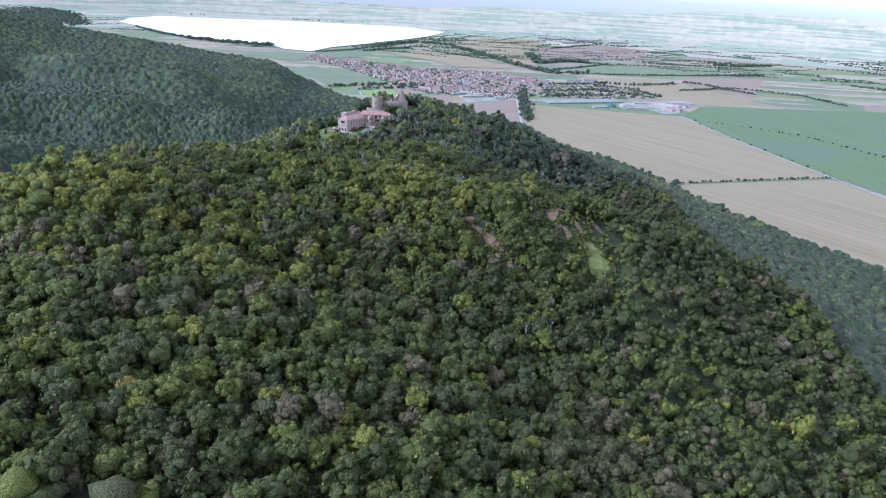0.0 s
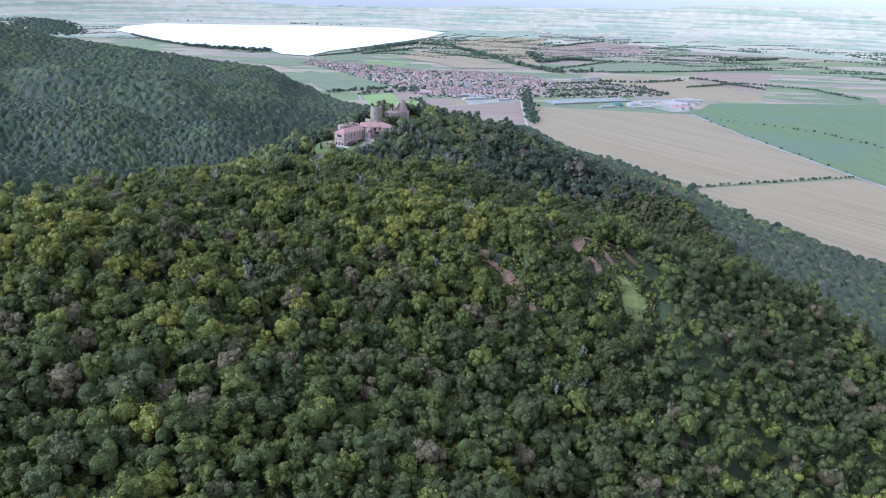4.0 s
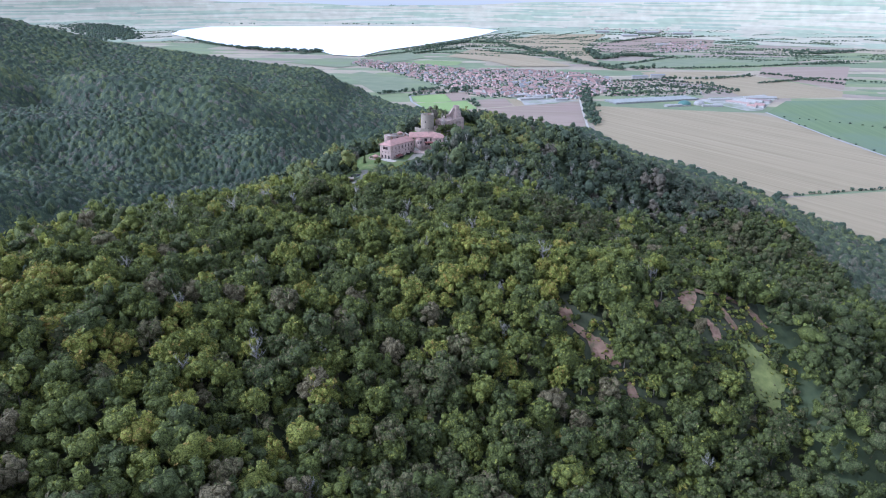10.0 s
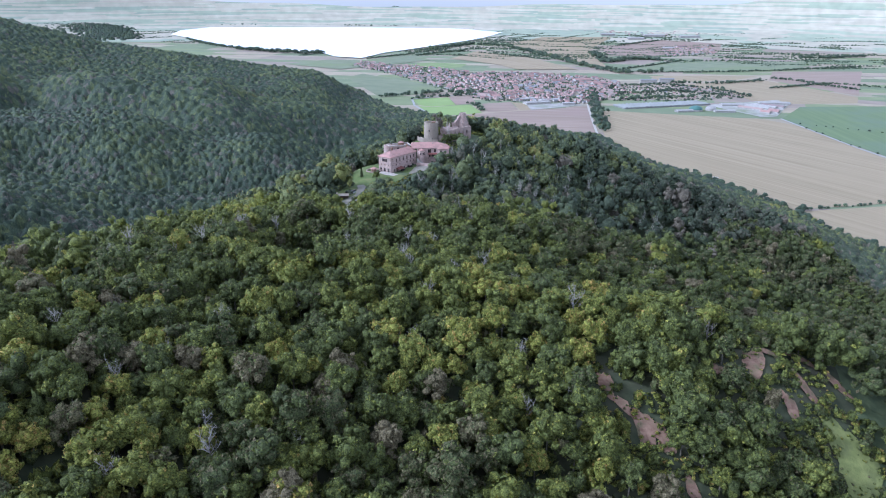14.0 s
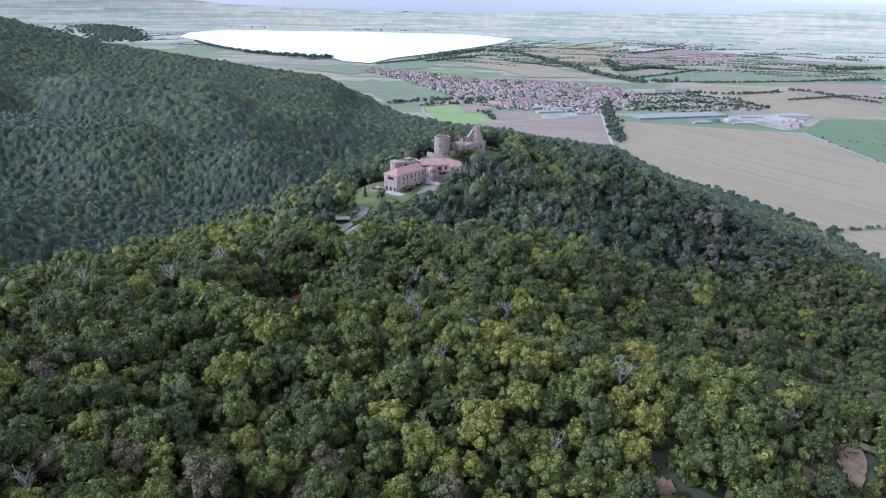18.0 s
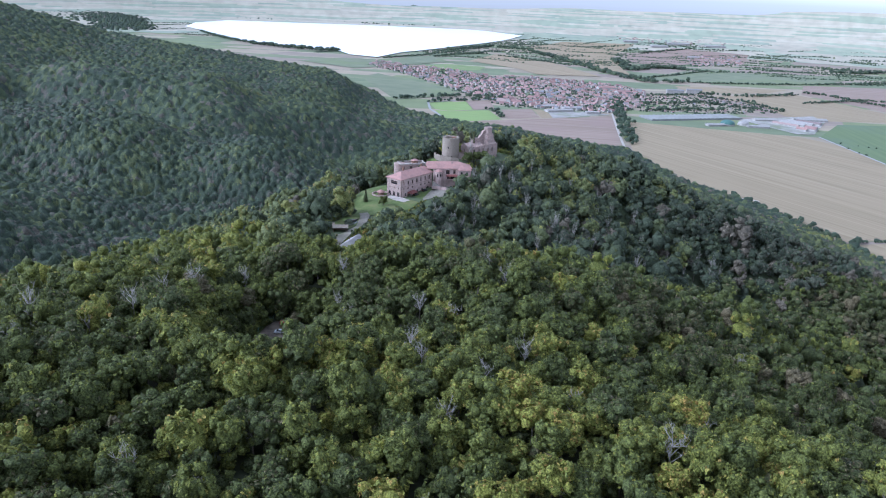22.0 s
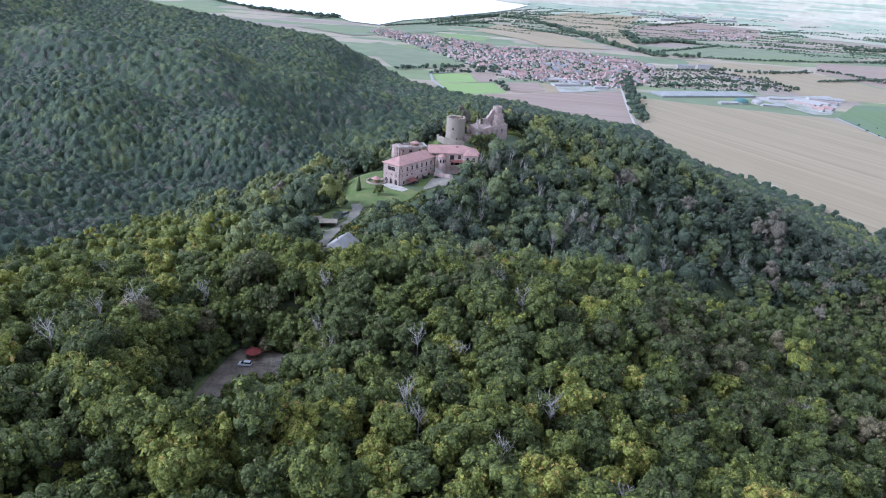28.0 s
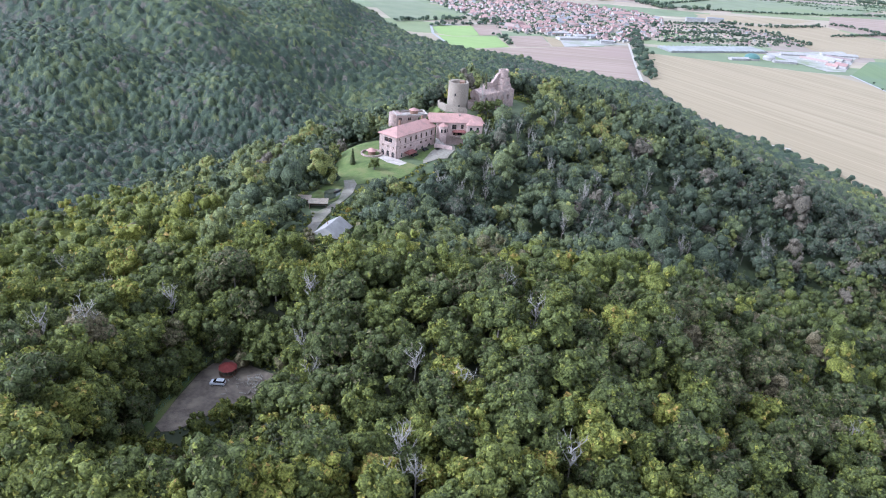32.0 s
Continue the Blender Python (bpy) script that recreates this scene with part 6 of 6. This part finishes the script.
on_hill("lawn", [(-131, 664), (-124, 668), (-112, 672), (-99, 679), (-94, 690), (-92, 702), (-100, 706), (-106, 704), (-113, 706), (-125, 712), (-126, 722), (-120, 738), (-124, 746), (-133, 738), (-136, 722), (-134, 700), (-133, 680)], GRASS, "mown green castle lawn with worn patches", "lawn")
on_hill("lawn", [(-125, 711), (-113, 705.5), (-105, 711), (-111, 728), (-117, 737), (-120, 739), (-126, 722)], GRASS, "worn grass beside the round terrace", "lawn", 0.26)
on_hill("lawn", [(-98, 714), (-88, 728), (-84, 727), (-84, 716), (-90, 708)], GRASS, "small mown lawn below the long house", "lawn")
on_hill("lawn", [(-96, 760), (-90, 764), (-92, 780), (-98, 778)], GRASS, "grassy bank beside the keep", "lawn")
on_hill("lawn", [(-46, 806), (-36, 806), (-28, 818), (-38, 828), (-48, 820)], GRASS, "grassy clearing behind the ruin", "lawn")
on_hill("forecourt", [(-108, 702), (-101, 699), (-98, 704), (-103, 708), (-112, 712), (-114, 708)], PAVING, "pale paved forecourt", "paving", 0.4)
on_hill("courtyard", [(-90, 706), (-84, 714), (-79, 716), (-76, 728), (-78, 737), (-85, 733), (-84, 722), (-91, 711)], GRAVEL, "pale gravel courtyard", "paving", 0.4)
on_hill("drive", [(-121.5, 606), (-119.3, 606), (-119.6, 616), (-120.6, 630), (-119.0, 646), (-115.6, 661), (-116.2, 671), (-119, 677), (-124, 677), (-121, 667), (-120.2, 653), (-123.4, 642), (-125.5, 637.5), (-128.5, 638), (-124.6, 628), (-123.2, 614)], GRAVEL, "pale gravel drive up to the castle", "road", 0.42)
on_hill("bank", [(-134, 650), (-131, 663), (-126, 668), (-121.4, 667), (-119.6, 659), (-121, 652.5), (-124, 648), (-129, 645)], GRASS, "grassy pond bank", "lawn", 0.34)
POND = material("pond_water", (0.05, 0.06, 0.045), 0.05, (0.07, 0.075, 0.05), 0.5, specular=0.5)
on_hill("pond", [(-128.3, 659), (-126.6, 662.8), (-122.4, 663.2), (-120.6, 658.7), (-122.1, 653.8), (-124, 650.8), (-126.8, 653.2)], POND, "small still pond beside the drive", "pond", 0.48)


def boat():
    ob = thing("rowing_boat", pose(-122.4, 660.6, ground_z(-122.4, 660.6) + 0.46, 0, 0, 64), "dark upturned rowing boat at the pond", "boat")
    bm = bmesh.new()
    secs = [(-2.6, 0.05, 0.5), (-1.6, 0.6, 0.62), (0, 0.75, 0.66), (1.6, 0.55, 0.6), (2.6, 0.05, 0.45)]
    rings = [[bm.verts.new((x, w * c, h * s)) for c, s in ((-1, 0), (-0.7, 0.75), (0, 1), (0.7, 0.75), (1, 0))] for x, w, h in secs]
    for a, b in zip(rings, rings[1:]):
        for i in range(4):
            bm.faces.new((a[i], b[i], b[i + 1], a[i + 1]))
    part("hull", bm, RUBBER, ob)
    plain_part("keel", ob, TIMBER, (-2.4, 2.4, -0.06, 0.06, 0.5, 0.74))


boat()


def lodge():
    ob = thing("lodge", pose(-112.0, 613.5, 146.0, 0, 0, 78), "wooden lodge with a pale sheet metal gable roof", "hut")
    side_wall(ob, "wall", TIMBER, pose(-5.5, -4.6, 0), 11, -1, 3.0, [(1.5, 2.8, 0.9, 2.1, False), (6, 7.3, 0.9, 2.1, False)], 0.3)
    side_wall(ob, "wall", TIMBER, pose(5.5, 4.6, 0, 0, 0, 180), 11, -1, 3.0, [(4, 5.3, 0.9, 2.1, False)], 0.3)
    gable = lambda s: 3.0 + 3.2 * (1 - abs(s - 4.6) / 4.6)
    side_wall(ob, "gable_wall", TIMBER, pose(-5.5, 4.6, 0, 0, 0, -90), 9.2, -1, gable, [(1.6, 3.4, 0.4, 2.4, False), (5.6, 7.0, 0.9, 2.2, False)], 0.3)
    side_wall(ob, "gable_wall", TIMBER, pose(5.5, -4.6, 0, 0, 0, 90), 9.2, -1, gable, [], 0.3)
    part("roof", hip_roof(-5.5, 5.5, -4.6, 4.6, 3.1, 3.4, 0, 0, 0.9, 0.12), SHEET, ob, "pale sheet metal roof")
    plain_part("flue", ob, TIMBER, (-1.2, -0.9, 1.5, 1.8, 4.5, 6.6))


lodge()


def shed(x, y, turn, w, d, label):
    ob = thing("shed", pose(x, y, ground_z(x, y), 0, 0, turn), label, "shed", "sheds by the pond")
    for px, py in ((-w / 2, -d / 2), (w / 2 - 0.2, -d / 2), (-w / 2, d / 2 - 0.2), (w / 2 - 0.2, d / 2 - 0.2)):
        plain_part("post", ob, TIMBER, (px, px + 0.2, py, py + 0.2, -0.5, 2.6))
    plain_part("back_wall", ob, TIMBER, (-w / 2 + 0.2, w / 2 - 0.2, d / 2 - 0.15, d / 2 - 0.05, 0, 2.6))
    plain_part("side_panel", ob, TIMBER, (-w / 2 + 0.02, -w / 2 + 0.12, -d / 2 + 0.2, d / 2 - 0.2, 0, 2.0))
    bm = bmesh.new()
    for i in range(int(w / 0.8)):
        box(bm, -w / 2 - 0.5 + i * (w + 1) / int(w / 0.8), -w / 2 - 0.5 + (i + 1) * (w + 1) / int(w / 0.8) - 0.04, -d / 2 - 0.6, d / 2 + 0.5, 2.62, 2.8)
    part("roof", bm, SHEDROOF, ob, "weathered brown board roof")
    plain_part("bench", ob, PALEWOOD, (-w / 2 + 0.6, w / 2 - 0.6, 0.2, 0.7, 0.42, 0.5), (-w / 2 + 0.8, -w / 2 + 0.95, 0.25, 0.65, 0, 0.42), (w / 2 - 0.95, w / 2 - 0.8, 0.25, 0.65, 0, 0.42))


shed(-126.6, 643.6, 12, 7.5, 5.0, "open timber shed with a flat board roof")
shed(-133.5, 646.0, 12, 5.0, 4.5, "small open timber shed beside a larger one")


def car(x, y, turn, paint, label):
    """A small hatchback: shaped body, cabin glass, wheels, lamps."""
    ob = thing("car", pose(x, y, ground_z(x, y) + 0.22, 0, 0, turn), label, "car")
    prof = [(-1.95, 0.32), (-2.0, 0.75), (-1.85, 0.98), (-1.0, 1.02), (1.15, 1.0), (1.85, 0.86), (2.02, 0.6), (1.98, 0.3)]
    bm = bmesh.new()
    sides = [[bm.verts.new((px, s * (0.84 if pz < 0.9 else 0.78), pz)) for px, pz in prof] for s in (-1, 1)]
    bm.faces.new(sides[0])
    bm.faces.new(sides[1][::-1])
    for i in range(len(prof)):
        j = (i + 1) % len(prof)
        bm.faces.new((sides[0][i], sides[1][i], sides[1][j], sides[0][j]))
    bmesh.ops.recalc_face_normals(bm, faces=bm.faces)
    bmesh.ops.bevel(bm, geom=list(bm.edges), offset=0.05, segments=2, affect="EDGES")
    part("body", bm, paint, ob)
    for name, mat, pts, w in (("cabin", PANE, [(-1.85, 1.0), (-1.55, 1.42), (0.25, 1.44), (1.15, 1.0)], 0.72), ("roof", paint, [(-1.62, 1.41), (-1.5, 1.5), (0.15, 1.52), (0.35, 1.43)], 0.66)):
        bm = bmesh.new()
        a, b = [[bm.verts.new((px, s * (w if pz < 1.2 else 0.62), pz)) for px, pz in pts] for s in (-1, 1)]
        bm.faces.new(a)
        bm.faces.new(b[::-1])
        for i in range(4):
            j = (i + 1) % 4
            bm.faces.new((a[i], b[i], b[j], a[j]))
        bmesh.ops.recalc_face_normals(bm, faces=bm.faces)
        part(name, bm, mat, ob)
    for px in (-1.25, 1.25):
        for s in (-1, 1):
            bm = bmesh.new()
            bmesh.ops.create_cone(bm, segments=16, radius1=0.31, radius2=0.31, depth=0.2, cap_ends=True)
            bmesh.ops.rotate(bm, cent=(0, 0, 0), matrix=Matrix.Rotation(radians(90), 3, "X"), verts=bm.verts)
            wh = part("wheel", bm, RUBBER, ob)
            wh.location = (px, s * 0.78, 0.1)
            bm = bmesh.new()
            bmesh.ops.create_cone(bm, segments=12, radius1=0.19, radius2=0.19, depth=0.22, cap_ends=True)
            bmesh.ops.rotate(bm, cent=(0, 0, 0), matrix=Matrix.Rotation(radians(90), 3, "X"), verts=bm.verts)
            part("rim", bm, SHEET, wh)
    for s in (-1, 1):
        plain_part("headlight", ob, SHEET, (1.9, 2.04, s * 0.6 - 0.14, s * 0.6 + 0.14, 0.62, 0.78))
        plain_part("tail_light", ob, CANVAS, (-2.04, -1.9, s * 0.66 - 0.1, s * 0.66 + 0.1, 0.7, 0.95))


car(-96.2, 716.0, 58.7, BLACKCAR, "black hatchback parked below the long house")
car(-91.6, 722.5, 58.7, BLACKCAR, "black hatchback parked below the long house")

# ---- the clearing with the gravel car park ----
on_hill("car_park", [(-123.4, 494.5), (-121, 492.8), (-118.4, 493.6), (-115.5, 497), (-113.8, 499.6), (-111, 502.4), (-109.5, 505.6), (-106, 507), (-101, 508), (-99, 513), (-101, 519), (-110, 522), (-119, 524), (-122, 517), (-123, 505)], material("car_park_gravel", (0.100, 0.080, 0.062), 0.95, (0.155, 0.126, 0.098), 0.9, spots=(0.215, 0.175, 0.130), spot_scale=0.2, bump=0.5), "worn greyish gravel car park in the wood", "car park", 0.22, 3)
on_hill("verge", [(-126, 490), (-123.2, 490), (-123.2, 505), (-122.2, 518), (-120, 530), (-122, 531), (-125, 518), (-126.5, 504)], GRASS, "strip of rough grass along the fence", "lawn", 0.2, 3)
car(-115.4, 512.6, 184, WHITECAR, "small white hatchback parked on gravel")


def gazebo():
    z = ground_z(-114.6, 517.4)
    ob = thing("gazebo", pose(-114.6, 517.4, z), "octagonal gazebo with a dark red roof", "gazebo")
    for i in range(8):
        a = radians(45 * i + 22)
        plain_part("post", ob, TIMBER, (2.2 * math.cos(a) - 0.08, 2.2 * math.cos(a) + 0.08, 2.2 * math.sin(a) - 0.08, 2.2 * math.sin(a) + 0.08, 0, 2.35))
    bm = bmesh.new()
    drum(bm, 2.55, 0.25, 2.35, 3.3, 8)
    part("roof", bm, CANVAS, ob, "dark red faceted roof")
    bm = bmesh.new()
    drum(bm, 2.15, 2.15, 0, 0.9, 8, False)
    part("balustrade", bm, TIMBER, ob)
    bm = bmesh.new()
    drum(bm, 0.3, 0.1, 3.3, 3.6, 8)
    part("finial", bm, CANVAS, ob)


gazebo()


def timber_pile(x, y, count, seed, label):
    rng = np.random.default_rng(seed)
    ob = thing("timber_pile", pose(x, y, ground_z(x, y) + 0.1), label, "timber")
    for i in range(count):
        l, w, h = rng.uniform(0.5, 2.0), rng.uniform(0.12, 0.4), rng.uniform(0.06, 0.22)
        b = plain_part("plank", ob, PALEWOOD if rng.random() < 0.6 else DEAD, (-l / 2, l / 2, -w / 2, w / 2, 0, h))
        b.matrix_local = pose(rng.normal(0, 2.0), rng.normal(0, 1.4), 0.05 + 0.18 * (i % 4), rng.uniform(-6, 3), rng.uniform(-6, 3), rng.uniform(0, 180))


timber_pile(-107.6, 515.2, 44, 3, "untidy pile of pale boards and rubble")
timber_pile(-101.8, 511.0, 30, 4, "low heap of broken boards and stones")
timber_pile(-110.2, 511.0, 6, 9, "a few boards lying on the gravel")


def wire_fence(line, gap, tall, label):
    ob = thing("fence", pose(0, 0, 0), label, "fence")
    for a, b in zip(line, line[1:]):
        k = max(1, int(math.hypot(b[0] - a[0], b[1] - a[1]) / gap))
        for i in range(k):
            p = [(a[0] + (b[0] - a[0]) * s, a[1] + (b[1] - a[1]) * s) for s in (i / k, (i + 1) / k)]
            z = [ground_z(*q) for q in p]
            plain_part("post", ob, WIRE, (p[0][0] - 0.05, p[0][0] + 0.05, p[0][1] - 0.05, p[0][1] + 0.05, z[0] - 0.3, z[0] + tall))
            bm = bmesh.new()
            for h in (0.4, 0.8, 1.2, 1.6):
                if h < tall:
                    v = [bm.verts.new((p[j][0] + o, p[j][1], z[j] + h + q)) for j, o, q in ((0, 0, 0), (1, 0, 0), (1, 0, 0.06), (0, 0, 0.06))]
                    bm.faces.new(v)
            part("wire", bm, WIRE, ob)


wire_fence([(-126, 488), (-124.4, 504), (-122.6, 518), (-119.6, 534)], 2.6, 1.8, "green wire mesh fence along the car park")
wire_fence([(-137, 640), (-136, 664), (-136.5, 690), (-137.5, 715)], 3.5, 1.3, "wire fence along the edge of the lawn")

# bare red slopes among the trees
def ragged(x, y, rx, ry, turn, seed):
    """An uneven rounded outline."""
    rng = np.random.default_rng(seed)
    out = []
    for k in range(26):
        a = 6.28319 * k / 26
        r = 1 + 0.22 * math.sin(3 * a + seed) + rng.uniform(-0.18, 0.18)
        u, v = rx * r * math.cos(a), ry * r * math.sin(a)
        out.append((x + u * math.cos(turn) - v * math.sin(turn), y + u * math.sin(turn) + v * math.cos(turn)))
    return out


SCARS = [(15.5, 403, 2.4, 4.6, 0.5, "narrow bare red earth scar"), (20, 396, 1.5, 4.4, 0.9, "narrow neck of bare red earth"), (27.5, 389.5, 4.0, 5.6, 0.7, "bare red earth scar among trees"), (33, 386.5, 2.4, 3.2, 0.5, "foot of a bare red earth scar"), (39.7, 375, 1.7, 4.2, 0.4, "small bare red earth scar"),
         (67, 417, 3.4, 6.6, -0.25, "bare red earth scar near the crest"), (54.5, 412, 1.6, 3.6, 0.3, "small reddish slip among bushes"), (76, 405, 2.2, 5.2, 0.35, "rocky reddish slip among bushes"), (73, 424, 4.6, 1.5, 0.0, "bare stony strip near the crest"), (86, 427, 5.6, 1.7, -0.1, "bare stony strip near the crest"), (84, 414, 1.8, 6.5, 0.5, "brown earth strip down the slope"), (98, 421, 2.0, 6.0, 0.7, "brown earth strip down the slope")]
for k, (x, y, rx, ry, turn, label) in enumerate(SCARS):
    on_hill("scree", ragged(x, y, rx, ry, turn, k + 1), EARTH, label, "slope", 0.6, 2.0)
on_hill("slope_meadow", ragged(93, 393, 7.5, 14, 0.15, 8), ROUGHGRASS, "rough grassy clearing on the slope", "lawn", 0.5, 3)


# bushes that creep over the bare places
def creeping(seed):
    rng = np.random.default_rng(seed)
    xs, ys, rs = [], [], []
    for x, y, rx, ry, turn, _ in SCARS + [(93, 393, 7.5, 14, 0.15, "")]:
        n = int(6 + 4.5 * rx * ry / 4)
        a, d = rng.uniform(0, 6.28, n), rng.uniform(0.45, 1.25, n)
        u, w = rx * d * np.cos(a), ry * d * np.sin(a)
        xs.append(x + u * math.cos(turn) - w * math.sin(turn))
        ys.append(y + u * math.sin(turn) + w * math.cos(turn))
        rs.append(rng.uniform(0.2, 0.75, n) + 0.7 * (d > 0.95))
    x, y, r = np.concatenate(xs), np.concatenate(ys), np.concatenate(rs)
    m = len(x)
    v, q, t = planted(BUSH_KINDS, rng.integers(0, len(BUSH_KINDS), m), x, y, height(x, y) + 0.2, r, rng.uniform(0.6, 1.1, m), rng.uniform(0, 6.28, m), np.clip(rng.normal(0.4, 0.25, m), -0.2, 0.85))
    tagged(big_mesh("scar_bushes", v, q, LEAF, t), "small bushes creeping over bare red slopes", "bushes", kind="stuff")


creeping(91)


# single trees that stand out
def lone_tree(name, x, y, kind, r, tint, base, label, tall=1.0, mat=None):
    z = ground_z(x, y)
    ob = thing("tree", pose(x, y, z - 0.2), label, "tree")
    kv, kq, kt = kind
    c = big_mesh("crown", kv, kq, mat or LEAF, kt + tint, ob)
    c.location, c.scale, c.rotation_euler = (0, 0, base), (r, r, r * tall), (0, 0, x)
    bm = bmesh.new()
    drum(bm, 0.28, 0.14, 0, base + r * 0.9, 8)
    part("trunk", bm, mat or BARK, ob)


for i, (x, y, r) in enumerate([(-61, 477, 5), (-57, 470, 3.6), (-78, 676, 5.0), (-70, 676, 4), (-38, 461, 4), (30, 700, 5), (-14, 452, 4), (-140, 500, 5), (-150, 478, 4.5), (60, 345, 4), (-95, 520, 4)]):
    lone_tree("tree", x, y, BARE_KINDS[i % 3], r, 0, 5.0, "leafless grey dead tree", 1.5, DEAD)
for i, (x, y, r) in enumerate([(-66, 788, 3.4), (-68.5, 793, 3.0)]):
    lone_tree("tree", x, y, CONIFER_KINDS[i % 2], r, 0.05, 2.0, "tall dark conifer beside the ruin", 1.9)
lone_tree("tree", -124.5, 697.0, CONIFER_KINDS[0], 2.4, 0.08, 0.6, "slim dark cypress on the lawn", 1.2)
for i, (x, y, r, tint, base) in enumerate([(-68, 730, 4.4, 0.14, 3.0), (-121, 527, 5.0, 0.2, 2), (-112.5, 528, 5.4, 0.3, 2), (-104, 525, 5.0, 0.25, 2), (-129, 516, 5.0, 0.35, 2), (-130, 505, 5.2, 0.2, 2), (-96, 519, 5.0, 0.4, 2), (-68, 766, 4.2, 0.16, 2), (-62, 770, 4.6, 0.2, 2), (-57, 778, 3.6, 0.22, 2), (-88, 757, 2.8, 0.3, 1), (-96, 748, 4.2, 0.12, 3), (-86, 782, 4.2, 0.7, 3), (-82, 786, 4.6, 0.66, 3), (-76, 783, 4.0, 0.6, 3),
                                          (-112, 690, 3.2, 0.22, 1), (-134, 462, 6.0, 0.58, 4), (-103, 444, 6.6, 0.62, 3), (-75, 466, 6, 0.66, 3), (-31, 450, 6.4, 0.78, 3), (-24, 459, 5.6, 0.74, 3), (-120, 452, 6.0, 0.5, 3), (-69, 338, 6.4, 0.68, 3), (-114, 348, 6.0, 0.6, 3), (-107, 209, 5.0, 0.93, 3), (-59, 216, 5.4, 0.8, 3), (37, 230, 6.0, 0.72, 3), (-48, 488, 5.0, 0.62, 3), (-131, 497, 5.4, 0.5, 3), (-137, 489, 5.8, 0.46, 4), (-130, 483, 6.4, 0.5, 5), (-128, 475, 6.0, 0.6, 4), (-135, 497, 5.4, 0.55, 5), (-134, 508, 5.8, 0.42, 3), (-127, 525, 5.6, 0.4, 3), (-130, 517, 5.2, -0.1, 3), (-140, 500, 6.2, -0.16, 4), (-112, 493, 3.2, 0.45, 0.4), (-108, 498, 3.4, 0.55, 0.5), (-104, 502, 3.0, 0.4, 0.5), (-126, 459, 7.2, 0.55, 3), (-118, 467, 6.2, 0.42, 1), (-89, 459, 6.6, 0.58, 3), (-79, 482, 4.6, 0.74, 2.5), (-42.8, 478.8, 5.2, 0.84, 3), (-33.4, 481.4, 5.0, 0.84, 3), (-12.3, 536.6, 5.5, 0.74, 3), (-110, 545, 5.0, 0.70, 3), (-103, 548, 4.6, 0.66, 3), (13, 232, 5, 0.7, 3)]):
    lone_tree("tree", x, y, NEAR_KINDS[i % 8], r, tint, base, "dark green tree close to the castle wall" if y > 600 and tint < 0.4 else "yellowing broadleaf tree standing out from the wood" if tint > 0.65 else "light green broadleaf tree with a dense crown")


# brambles along the edges of the open places
def edge_bushes(lines, gap, seed):
    rng = np.random.default_rng(seed)
    xs, ys = [], []
    for line in lines:
        for a, b in zip(line, line[1:]):
            k = max(1, int(math.hypot(b[0] - a[0], b[1] - a[1]) / gap))
            u = (np.arange(k) + rng.uniform(0, 1, k)) / k
            xs.append(a[0] + (b[0] - a[0]) * u)
            ys.append(a[1] + (b[1] - a[1]) * u)
    x, y = np.concatenate(xs), np.concatenate(ys)
    x, y = x + rng.normal(0, 0.6, len(x)), y + rng.normal(0, 0.6, len(x))
    m = len(x)
    v, q, t = planted(BUSH_KINDS, rng.integers(0, len(BUSH_KINDS), m), x, y, height(x, y) - 0.15, rng.uniform(0.35, 1.15, m), rng.uniform(0.6, 1.1, m), rng.uniform(0, 6.28, m), np.clip(rng.normal(0.42, 0.2, m), -0.1, 0.8))
    tagged(big_mesh("edge_bushes", v, q, LEAF, t), "low brambles along gravel and grass edges", "bushes", kind="stuff")


edge_bushes([[(-126.8, 489), (-126.8, 504), (-125.6, 518), (-122, 531)], [(-122, 491.5), (-118, 492.6), (-114.5, 496.4), (-110.6, 501), (-107, 505), (-101, 506.6), (-98, 512), (-100, 520), (-110, 523.5), (-119, 525)],
             [(-124.4, 606), (-125.0, 622), (-127, 634)], [(-118.2, 606), (-118.2, 621), (-119.2, 632), (-117, 647), (-113.6, 660), (-113.5, 670), (-104, 676), (-99, 678), (-92.4, 690), (-90.8, 702), (-88, 706)], [(-134.6, 664), (-135, 690), (-137, 722), (-134, 739), (-125, 748)], [(-75, 716), (-73.5, 728), (-75, 738)]], 0.9, 77)
